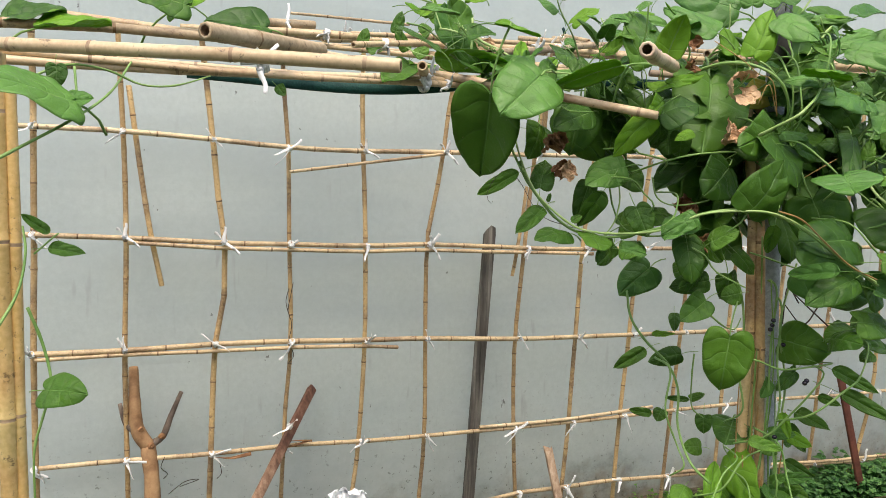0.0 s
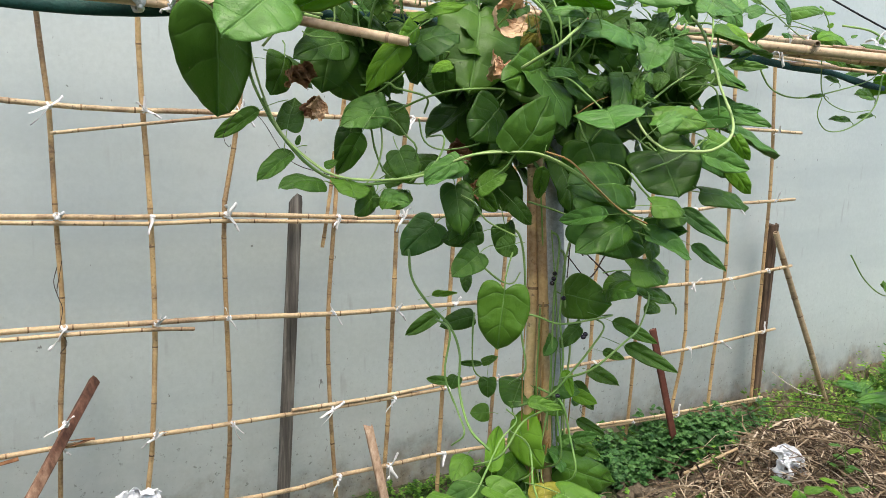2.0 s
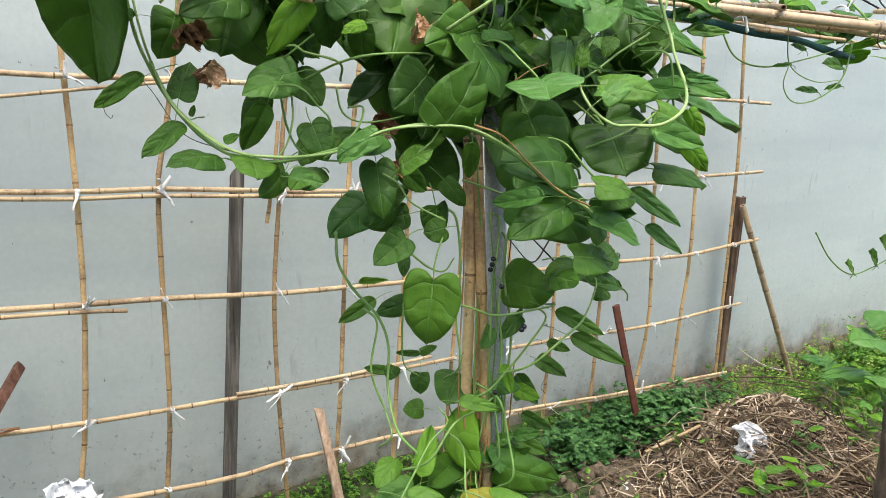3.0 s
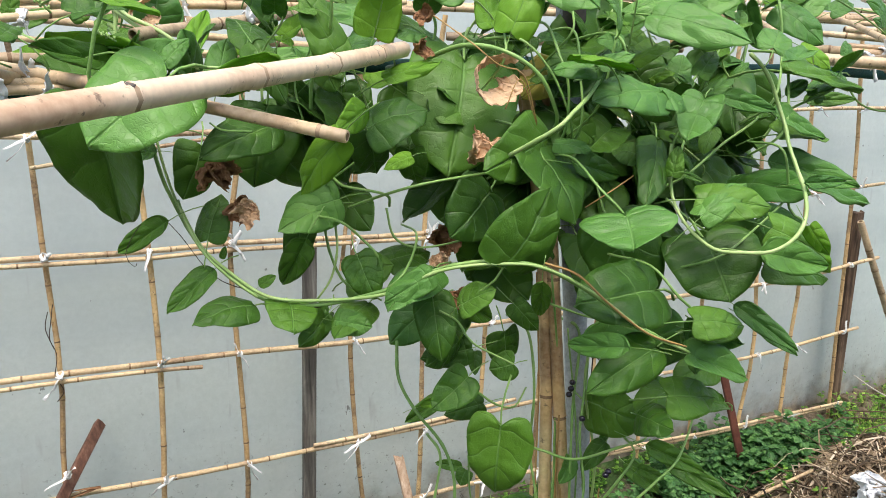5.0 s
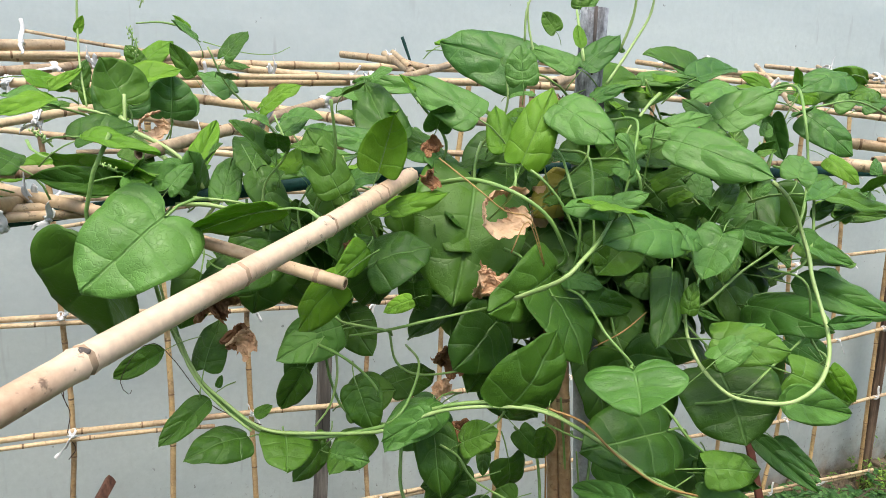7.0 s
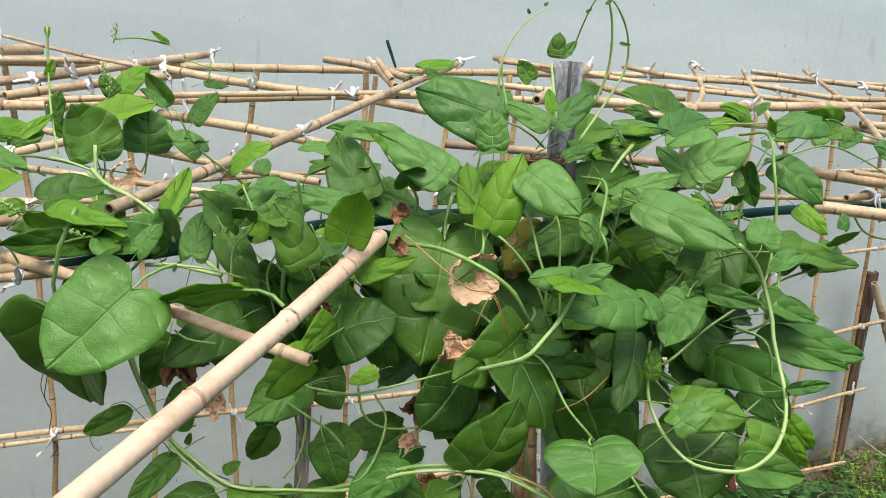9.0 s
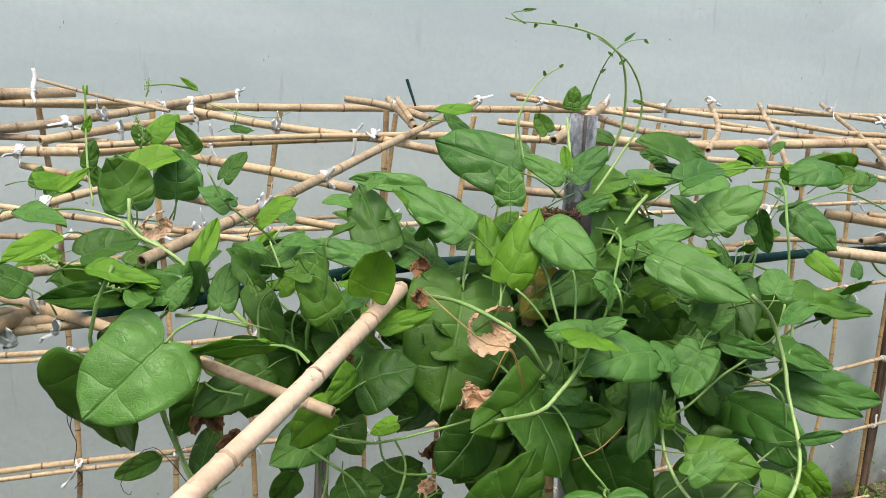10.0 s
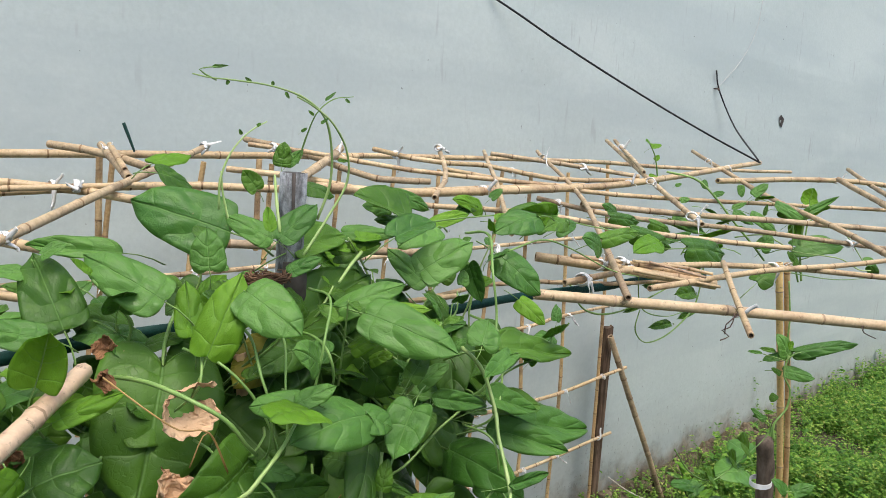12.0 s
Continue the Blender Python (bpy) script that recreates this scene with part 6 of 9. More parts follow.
leaf(vine, (0.674, 1.223, 1.486), (0.699, 1.255, 1.532), 0.041, (-0.41, -0.62, 0.67), LEAFD, 2)
leaf(vine, (0.634, 1.225, 1.512), (0.586, 1.278, 1.469), 0.027, (-0.79, -0.59, 0.16), LEAF, 4)
leaf(vine, (0.618, 1.462, 1.767), (0.588, 1.462, 1.825), 0.076, (0.47, -0.85, 0.25), LEAF, 3)
leaf(vine, (0.688, 1.649, 1.755), (0.685, 1.686, 1.811), 0.085, (0.44, -0.74, 0.51), LEAFB, 3)
leaf(vine, (0.534, 1.377, 1.702), (0.643, 1.286, 1.695), 0.045, (-0.57, -0.65, -0.50), LEAFY, 4)
leaf(vine, (0.530, 1.473, 1.698), (0.468, 1.484, 1.668), 0.030, (-0.38, -0.79, 0.48), LEAFY, 4)
leaf(vine, (0.612, 1.326, 1.677), (0.515, 1.261, 1.693), 0.037, (0.53, -0.67, 0.52), LEAF, 4)
leaf(vine, (0.686, 1.351, 1.694), (0.722, 1.419, 1.747), 0.030, (-0.00, -0.62, 0.79), LEAFY, 4)
leaf(vine, (0.750, 1.373, 1.695), (0.802, 1.434, 1.724), 0.028, (0.34, -0.63, 0.70), LEAFY, 4)
leaf(vine, (1.248, 1.045, 1.472), (1.243, 0.991, 1.402), 0.117, (-0.48, -0.67, 0.56), LEAFD, 6)
leaf(vine, (1.154, 1.026, 1.420), (1.033, 1.022, 1.418), 0.091, (0.01, -0.74, 0.68), LEAFD, 6)
leaf(vine, (1.189, 1.077, 1.594), (1.126, 1.023, 1.522), 0.049, (-0.01, -0.79, 0.61), LEAFD, 2)
leaf(vine, (1.157, 1.072, 1.577), (1.139, 1.100, 1.579), 0.039, (-0.46, -0.35, 0.82), LEAFD, 2)
leaf(vine, (1.060, 1.072, 1.572), (1.138, 1.087, 1.551), 0.034, (0.25, -0.92, 0.30), LEAF, 4)
leaf(vine, (1.050, 1.094, 1.593), (1.082, 1.065, 1.584), 0.026, (-0.34, -0.60, 0.72), LEAFB, 2)
leaf(vine, (1.183, 0.992, 1.512), (1.257, 0.995, 1.545), 0.036, (-0.31, -0.57, 0.76), LEAFB, 2)
leaf(vine, (1.195, 1.011, 1.530), (1.266, 0.965, 1.520), 0.056, (-0.35, -0.68, 0.65), LEAF, 2)
leaf(vine, (1.375, 1.129, 1.523), (1.358, 0.982, 1.529), 0.073, (-0.71, 0.11, 0.70), LEAFB, 2)
leaf(vine, (1.414, 1.098, 1.559), (1.513, 1.028, 1.522), 0.048, (-0.37, -0.79, 0.49), LEAFB, 4)
leaf(vine, (1.322, 0.967, 1.547), (1.394, 0.967, 1.545), 0.017, (0.01, -0.94, 0.35), LEAFB, 4)
leaf(vine, (1.301, 0.939, 1.502), (1.332, 0.931, 1.466), 0.022, (-0.57, -0.76, -0.32), LEAFY, 2)
leaf(vine, (1.266, 0.962, 1.498), (1.358, 0.956, 1.451), 0.057, (0.11, -0.94, 0.33), LEAF, 2)
leaf(vine, (1.214, 1.001, 1.371), (1.271, 0.991, 1.369), 0.041, (-0.13, -0.86, 0.49), LEAF, 0)
leaf(vine, (1.511, 1.176, 1.287), (1.555, 1.123, 1.238), 0.028, (-0.37, -0.78, 0.51), LEAFB, 4)
leaf(vine, (1.176, 1.033, 1.555), (1.188, 1.038, 1.590), 0.022, (-0.77, -0.54, 0.34), LEAF, 2)
leaf(vine, (1.183, 1.033, 1.561), (1.207, 1.013, 1.548), 0.010, (-0.37, -0.79, 0.49), LEAF, 4)
leaf(vine, (1.409, 1.178, 1.687), (1.363, 1.112, 1.590), 0.068, (-0.65, -0.44, 0.62), LEAFD, 2)
leaf(vine, (1.259, 1.048, 1.647), (1.332, 1.029, 1.629), 0.026, (-0.16, -0.94, 0.31), LEAFB, 4)
leaf(vine, (0.960, 1.182, 1.369), (0.941, 1.155, 1.326), 0.063, (-0.77, -0.33, 0.54), LEAF, 0)
leaf(vine, (1.487, 1.220, 1.671), (1.503, 1.240, 1.547), 0.112, (-0.73, -0.65, -0.20), LEAFD, 0)
leaf(vine, (1.066, 1.020, 1.677), (1.010, 1.000, 1.685), 0.072, (0.16, -0.05, 0.99), LEAFY, 8)
leaf(vine, (0.724, 1.200, 1.433), (0.744, 1.200, 1.443), 0.014, (-0.26, -0.82, 0.51), LEAF, 4)
leaf(vine, (0.688, 1.220, 1.464), (0.693, 1.220, 1.479), 0.008, (-0.29, -0.95, 0.10), LEAF, 4)
leaf(vine, (1.512, 1.140, 1.529), (1.730, 1.160, 1.461), 0.080, (0.29, -0.62, 0.73), LEAFB, 4)
leaf(vine, (1.445, 1.050, 1.449), (1.492, 1.040, 1.402), 0.034, (-0.34, -0.93, -0.14), LEAFY, 2)
leaf(vine, (1.417, 1.100, 1.478), (1.489, 1.080, 1.433), 0.054, (-0.16, -0.97, 0.17), LEAFB, 0)
leaf(vine, (1.454, 1.120, 1.400), (1.574, 1.100, 1.366), 0.058, (0.09, -0.69, 0.72), LEAFD, 2)
leaf(vine, (1.191, 1.000, 1.342), (1.274, 0.980, 1.301), 0.046, (0.12, -0.78, 0.61), LEAFB, 1)
leaf(vine, (0.932, 1.100, 1.411), (0.961, 1.070, 1.433), 0.040, (-0.77, -0.37, 0.52), LEAF, 0)
leaf(vine, (1.041, 1.160, 1.383), (1.074, 1.150, 1.344), 0.032, (-0.14, -0.98, 0.13), LEAF, 2)
leaf(vine, (0.614, 1.500, 1.753), (0.601, 1.520, 1.824), 0.072, (-0.01, -0.96, 0.27), LEAFB, 3)
leaf(vine, (0.683, 1.620, 1.747), (0.687, 1.630, 1.813), 0.070, (-0.08, -0.99, 0.15), LEAFB, 2)
leaf(vine, (0.807, 1.220, 1.692), (0.821, 1.200, 1.649), 0.045, (-0.18, -0.91, 0.36), LEAF, 2)
leaf(vine, (1.467, 1.360, 1.831), (1.366, 1.380, 1.867), 0.089, (0.16, -0.59, 0.79), LEAF, 1)
leaf(vine, (1.473, 1.300, 1.819), (1.381, 1.280, 1.793), 0.057, (-0.16, -0.45, 0.88), LEAFB, 8)
leaf(vine, (1.188, 1.300, 1.912), (1.192, 1.300, 1.946), 0.025, (-0.56, -0.82, 0.07), LEAF, 8)
leaf(vine, (1.195, 1.300, 1.912), (1.221, 1.300, 1.935), 0.016, (-0.37, -0.83, 0.42), LEAFB, 4)
leaf(vine, (1.184, 1.750, 1.890), (1.269, 1.780, 1.905), 0.051, (-0.06, -0.32, 0.95), LEAFY, 8)
leaf(vine, (1.175, 1.700, 1.876), (1.246, 1.720, 1.850), 0.057, (0.42, -0.61, 0.67), LEAF, 8)
leaf(vine, (0.652, 1.750, 1.831), (0.705, 1.780, 1.869), 0.042, (-0.09, -0.71, 0.69), LEAFY, 2)
leaf(vine, (0.758, 2.000, 1.911), (0.724, 2.000, 1.934), 0.013, (0.25, -0.89, 0.38), LEAFY, 4)
leaf(vine, (0.627, 1.600, 1.795), (0.701, 1.620, 1.818), 0.055, (-0.10, -0.55, 0.83), LEAFY, 1)
leaf(vine, (0.807, 1.900, 1.842), (0.853, 1.900, 1.838), 0.026, (0.06, -0.54, 0.84), LEAF, 8)
leaf(vine, (0.567, 1.500, 1.917), (0.567, 1.500, 1.902), 0.007, (0.04, -1.00, 0.00), LEAFY, 4)
leaf(vine, (0.564, 1.500, 1.854), (0.572, 1.500, 1.877), 0.012, (-0.07, -1.00, 0.02), LEAFY, 4)
leaf(vine, (0.505, 1.450, 1.797), (0.558, 1.480, 1.786), 0.033, (0.45, -0.50, 0.74), LEAFY, 8)
leaf(vine, (0.530, 1.450, 1.782), (0.568, 1.480, 1.808), 0.019, (0.03, -0.67, 0.75), LEAFY, 4)
leaf(vine, (0.495, 1.350, 1.777), (0.548, 1.300, 1.762), 0.033, (-0.10, -0.38, 0.92), LEAFB, 4)
leaf(vine, (0.546, 1.200, 1.775), (0.499, 1.160, 1.755), 0.030, (0.05, -0.49, 0.87), LEAFY, 4)
leaf(vine, (0.561, 1.300, 1.730), (0.623, 1.320, 1.743), 0.049, (-0.02, -0.51, 0.86), LEAF, 1)
leaf(vine, (0.567, 1.200, 1.740), (0.636, 1.180, 1.721), 0.033, (0.13, -0.39, 0.91), LEAFY, 4)
leaf(vine, (0.621, 1.300, 1.683), (0.669, 1.280, 1.699), 0.042, (-0.46, -0.73, 0.50), LEAFB, 3)
leaf(vine, (0.745, 1.200, 1.613), (0.662, 1.170, 1.582), 0.054, (0.09, -0.82, 0.56), LEAFD, 0)
leaf(vine, (1.372, 1.200, 1.711), (1.413, 1.180, 1.663), 0.051, (-0.37, -0.93, 0.06), LEAFD, 0)
leaf(vine, (1.458, 1.200, 1.775), (1.491, 1.200, 1.714), 0.033, (-0.53, -0.79, -0.29), LEAFB, 3)
leaf(vine, (1.240, 1.180, 1.674), (1.290, 1.160, 1.612), 0.074, (-0.37, -0.93, 0.01), LEAF, 0)
leaf(vine, (1.165, 1.180, 1.695), (1.077, 1.160, 1.676), 0.047, (0.02, -0.74, 0.68), LEAFD, 2)
leaf(vine, (1.543, 1.100, 1.676), (1.482, 1.100, 1.647), 0.036, (-0.39, -0.38, 0.84), LEAFB, 8)
leaf(vine, (1.406, 1.080, 1.596), (1.485, 1.060, 1.587), 0.049, (-0.04, -0.54, 0.84), LEAF, 1)
leaf(vine, (1.344, 1.000, 1.699), (1.279, 0.980, 1.686), 0.025, (-0.03, -0.45, 0.89), LEAFB, 3)
leaf(vine, (1.367, 1.060, 1.626), (1.458, 1.050, 1.588), 0.041, (0.17, -0.76, 0.63), LEAFB, 4)
leaf(vine, (1.403, 1.080, 1.683), (1.554, 1.070, 1.648), 0.058, (0.15, -0.54, 0.83), LEAF, 4)
leaf(vine, (1.225, 1.040, 1.644), (1.181, 1.020, 1.596), 0.052, (-0.46, -0.58, 0.67), LEAFB, 3)
leaf(vine, (1.075, 1.020, 1.726), (1.033, 1.000, 1.752), 0.037, (0.54, -0.80, 0.26), LEAFB, 0)
leaf(vine, (1.233, 1.060, 1.671), (1.269, 1.070, 1.701), 0.026, (-0.41, -0.60, 0.68), LEAF, 2)
leaf(vine, (1.294, 1.090, 1.605), (1.271, 1.080, 1.573), 0.027, (-0.56, -0.59, 0.58), LEAF, 0)
leaf(vine, (1.177, 1.240, 1.808), (1.269, 1.260, 1.819), 0.054, (0.05, -0.63, 0.78), LEAF, 1)
leaf(vine, (1.312, 1.200, 1.823), (1.402, 1.220, 1.839), 0.047, (-0.05, -0.46, 0.89), LEAFB, 1)
leaf(vine, (1.152, 1.300, 1.881), (1.136, 1.310, 1.906), 0.026, (-0.35, -0.92, 0.14), LEAF, 3)
leaf(vine, (1.263, 1.360, 1.881), (1.308, 1.350, 1.865), 0.032, (0.07, -0.76, 0.65), LEAFD, 2)
stem(vine, [(1.131, 1.200, 1.836), (1.137, 1.220, 1.870), (1.150, 1.250, 1.903)], 0.0023, STEMP, 0.70)
stem(vine, [(1.259, 1.260, 1.814), (1.219, 1.240, 1.806), (1.168, 1.200, 1.793)], 0.0026, STEMP, 0.70)
stem(vine, [(1.270, 1.220, 1.802), (1.238, 1.200, 1.788), (1.207, 1.180, 1.771)], 0.0026, STEMP, 0.70)
leaf(vine, (1.161, 1.120, 1.484), (1.211, 1.100, 1.376), 0.101, (-0.62, -0.77, -0.14), LEAF, 0)
leaf(vine, (1.304, 1.100, 1.470), (1.391, 1.080, 1.410), 0.102, (-0.32, -0.93, -0.15), LEAFD, 0)
leaf(vine, (1.155, 1.120, 1.356), (1.305, 1.100, 1.298), 0.096, (-0.07, -0.98, 0.16), LEAFB, 0)
leaf(vine, (0.965, 1.280, 1.206), (1.018, 1.280, 1.204), 0.015, (0.04, -0.58, 0.81), LEAFY, 4)
leaf(vine, (1.038, 1.200, 1.068), (1.040, 1.200, 1.031), 0.032, (-0.54, -0.84, -0.03), LEAFD, 2)
leaf(vine, (1.267, 1.100, 1.246), (1.184, 1.080, 1.232), 0.052, (-0.00, -0.59, 0.81), LEAF, 0)
leaf(vine, (1.392, 1.140, 1.249), (1.287, 1.120, 1.245), 0.058, (0.12, -0.76, 0.64), LEAF, 0)
leaf(vine, (1.398, 1.120, 1.193), (1.270, 1.100, 1.221), 0.042, (0.25, -0.60, 0.76), LEAF, 4)
leaf(vine, (1.405, 1.160, 1.175), (1.373, 1.160, 1.162), 0.030, (-0.27, -0.69, 0.67), LEAF, 0)
leaf(vine, (1.197, 1.150, 1.156), (1.156, 1.150, 1.121), 0.029, (-0.45, -0.73, 0.52), LEAF, 2)
leaf(vine, (1.143, 1.120, 1.092), (1.147, 1.100, 1.048), 0.019, (-0.59, -0.76, 0.29), LEAFY, 4)
leaf(vine, (0.901, 1.000, 0.983), (0.951, 0.960, 0.955), 0.042, (-0.08, -0.63, 0.77), LEAF, 1)
leaf(vine, (1.051, 1.050, 0.933), (1.042, 1.020, 0.893), 0.052, (-0.50, -0.63, 0.59), LEAFX, 2)
leaf(vine, (0.966, 1.150, 0.957), (0.919, 1.120, 0.934), 0.039, (-0.13, -0.48, 0.87), LEAF, 2)
leaf(vine, (1.031, 1.080, 1.065), (1.081, 1.050, 1.053), 0.025, (-0.23, -0.67, 0.71), LEAF, 4)
leaf(vine, (1.044, 1.000, 0.939), (1.117, 0.950, 0.889), 0.060, (0.00, -0.71, 0.71), LEAF, 0)
leaf(vine, (0.848, 1.000, 0.972), (0.770, 0.950, 0.978), 0.068, (0.20, -0.19, 0.96), LEAF, 0)
leaf(vine, (0.927, 0.980, 0.952), (0.915, 0.920, 0.920), 0.066, (-0.34, -0.39, 0.86), LEAF, 0)
leaf(vine, (1.153, 1.220, 1.704), (1.302, 1.240, 1.763), 0.089, (-0.20, -0.65, 0.74), LEAF, 1)

leaf(vine, (1.111, 1.291, 1.825), (1.011, 1.366, 1.860), 0.088, (-0.44, -0.79, 0.43), LEAFB, 8)
leaf(vine, (1.020, 1.156, 1.806), (1.023, 1.170, 1.848), 0.038, (-0.45, -0.84, 0.32), LEAFB, 0)
leaf(vine, (0.898, 1.247, 1.731), (0.886, 1.321, 1.804), 0.065, (-0.24, -0.70, 0.67), LEAF, 8)
leaf(vine, (0.989, 1.200, 1.763), (0.926, 1.272, 1.807), 0.059, (-0.32, -0.68, 0.66), LEAFB, 8)
leaf(vine, (0.996, 1.351, 1.797), (0.896, 1.396, 1.803), 0.033, (-0.29, -0.72, 0.63), LEAFB, 4)
leaf(vine, (1.006, 1.127, 1.717), (1.054, 1.145, 1.800), 0.051, (-0.43, -0.80, 0.42), LEAFY, 2)
leaf(vine, (1.013, 1.180, 1.725), (1.025, 1.229, 1.778), 0.035, (-0.33, -0.65, 0.68), LEAFY, 8)
leaf(vine, (1.051, 1.131, 1.782), (1.086, 1.069, 1.741), 0.060, (-0.39, -0.65, 0.65), LEAFB, 8)
leaf(vine, (1.122, 1.200, 1.827), (1.082, 1.248, 1.851), 0.034, (-0.42, -0.67, 0.62), LEAFB, 8)
leaf(vine, (1.128, 1.197, 1.827), (1.183, 1.200, 1.870), 0.038, (-0.43, -0.66, 0.62), LEAFB, 8)
leaf(vine, (1.085, 1.139, 1.846), (1.090, 1.159, 1.872), 0.015, (-0.42, -0.67, 0.61), LEAFY, 4)
leaf(vine, (1.130, 1.176, 1.790), (1.171, 1.166, 1.808), 0.021, (-0.43, -0.64, 0.64), LEAFB, 8)
leaf(vine, (1.186, 1.146, 1.746), (1.266, 1.117, 1.774), 0.037, (-0.46, -0.60, 0.66), LEAFB, 2)
leaf(vine, (1.202, 1.115, 1.744), (1.271, 1.015, 1.706), 0.063, (-0.47, -0.58, 0.66), LEAFB, 8)
leaf(vine, (1.245, 1.129, 1.742), (1.291, 1.092, 1.744), 0.020, (-0.49, -0.57, 0.66), LEAFY, 8)
leaf(vine, (1.367, 1.211, 1.766), (1.450, 1.186, 1.812), 0.064, (-0.52, -0.57, 0.63), LEAFB, 8)
leaf(vine, (1.257, 1.262, 1.790), (1.316, 1.236, 1.809), 0.035, (-0.47, -0.63, 0.63), LEAF, 3)
leaf(vine, (1.370, 1.195, 1.752), (1.349, 1.264, 1.795), 0.038, (-0.53, -0.56, 0.64), LEAFB, 8)
leaf(vine, (1.272, 1.272, 1.822), (1.335, 1.224, 1.821), 0.027, (-0.48, -0.63, 0.61), LEAFB, 8)
leaf(vine, (0.843, 1.138, 1.708), (0.847, 1.104, 1.767), 0.048, (0.49, 0.77, 0.40), LEAFY, 2)
leaf(vine, (0.862, 1.155, 1.664), (0.931, 1.153, 1.683), 0.026, (-0.22, -0.66, 0.72), LEAFY, 8)
leaf(vine, (1.141, 1.097, 1.708), (1.120, 1.118, 1.712), 0.029, (-0.44, -0.58, 0.69), LEAFB, 0)
leaf(vine, (0.871, 1.217, 1.732), (0.807, 1.249, 1.744), 0.038, (-0.22, -0.70, 0.68), LEAFB, 8)
leaf(vine, (1.072, 1.043, 1.677), (1.026, 1.071, 1.673), 0.035, (-0.40, -0.57, 0.72), LEAFB, 8)
leaf(vine, (1.066, 1.042, 1.678), (1.108, 1.032, 1.693), 0.024, (-0.40, -0.57, 0.72), LEAFB, 8)
leaf(vine, (0.613, 1.376, 1.717), (0.641, 1.359, 1.697), 0.032, (-0.01, -0.76, 0.65), LEAF, 5)
leaf(vine, (0.648, 1.256, 1.682), (0.676, 1.277, 1.707), 0.023, (-0.04, -0.73, 0.68), LEAFB, 5)
leaf(vine, (0.708, 1.285, 1.666), (0.728, 1.325, 1.711), 0.036, (-0.09, -0.72, 0.69), LEAFB, 0)
leaf(vine, (0.771, 1.442, 1.679), (0.921, 1.440, 1.704), 0.044, (-0.12, -0.75, 0.65), LEAFB, 8)
leaf(vine, (0.738, 1.238, 1.702), (0.765, 1.207, 1.636), 0.039, (-0.14, -0.92, 0.37), LEAFD, 2)
leaf(vine, (0.834, 1.246, 1.651), (0.763, 1.241, 1.601), 0.056, (-0.24, -0.88, 0.41), LEAFD, 2)
stem(vine, [(0.607, 1.388, 1.754), (0.623, 1.376, 1.736), (0.647, 1.362, 1.724), (0.668, 1.348, 1.709), (0.682, 1.337, 1.693), (0.692, 1.327, 1.673)], 0.0026, STEMP, 0.90)
stem(vine, [(0.603, 1.394, 1.749), (0.630, 1.376, 1.726), (0.658, 1.359, 1.712), (0.682, 1.343, 1.694), (0.689, 1.334, 1.673)], 0.0022, STEMP, 0.90)
stem(vine, [(0.613, 1.403, 1.780), (0.612, 1.396, 1.750), (0.609, 1.392, 1.727), (0.607, 1.385, 1.696)], 0.0022, STEMP, 0.90)
stem(vine, [(0.562, 1.434, 1.761), (0.581, 1.424, 1.758), (0.609, 1.409, 1.748)], 0.0018, STEMP, 0.90)
stem(vine, [(0.656, 1.273, 1.662), (0.686, 1.259, 1.663), (0.709, 1.247, 1.659), (0.732, 1.235, 1.654)], 0.0026, STEMP, 0.90)

leaf(vine, (0.804, 1.280, 1.496), (0.786, 1.289, 1.424), 0.040, (-0.42, -0.91, -0.01), LEAFD, 2)
leaf(vine, (0.824, 1.202, 1.527), (0.761, 1.227, 1.505), 0.054, (-0.44, -0.85, 0.29), LEAFB, 8)
leaf(vine, (0.837, 1.182, 1.460), (0.852, 1.163, 1.411), 0.047, (-0.47, -0.86, 0.19), LEAF, 0)
leaf(vine, (0.894, 1.097, 1.453), (0.843, 1.116, 1.420), 0.033, (-0.51, -0.79, 0.34), LEAFB, 8)
leaf(vine, (0.802, 1.167, 1.391), (0.840, 1.145, 1.384), 0.032, (-0.42, -0.82, 0.39), LEAFB, 8)
leaf(vine, (0.800, 1.181, 1.395), (0.769, 1.189, 1.366), 0.030, (-0.44, -0.87, 0.24), LEAF, 8)
leaf(vine, (0.918, 1.146, 1.409), (0.920, 1.124, 1.335), 0.051, (-0.53, -0.82, 0.23), LEAF, 0)
leaf(vine, (0.973, 1.146, 1.337), (0.918, 1.182, 1.319), 0.040, (-0.57, -0.81, 0.13), LEAFD, 8)
leaf(vine, (1.016, 1.116, 1.319), (0.991, 1.134, 1.310), 0.038, (-0.60, -0.78, 0.14), LEAFD, 0)
stem(vine, [(0.623, 1.291, 1.668), (0.627, 1.276, 1.604), (0.635, 1.263, 1.556), (0.645, 1.251, 1.526), (0.655, 1.240, 1.501)], 0.0024, STEM, 0.85)
stem(vine, [(0.625, 1.276, 1.659), (0.636, 1.253, 1.572), (0.650, 1.235, 1.516), (0.666, 1.217, 1.477), (0.689, 1.198, 1.450), (0.716, 1.177, 1.427)], 0.0016, STEMP, 0.85)
stem(vine, [(0.811, 1.228, 1.495), (0.816, 1.218, 1.456), (0.830, 1.203, 1.422), (0.863, 1.181, 1.411), (0.896, 1.161, 1.415)], 0.0017, STEM, 0.85)
stem(vine, [(0.820, 1.211, 1.495), (0.820, 1.206, 1.465), (0.811, 1.205, 1.431), (0.795, 1.210, 1.406)], 0.0015, STEMP, 0.85)
stem(vine, [(0.885, 1.209, 1.511), (0.891, 1.199, 1.476), (0.916, 1.181, 1.464), (0.962, 1.154, 1.475), (0.974, 1.149, 1.489)], 0.0015, STEM, 0.85)
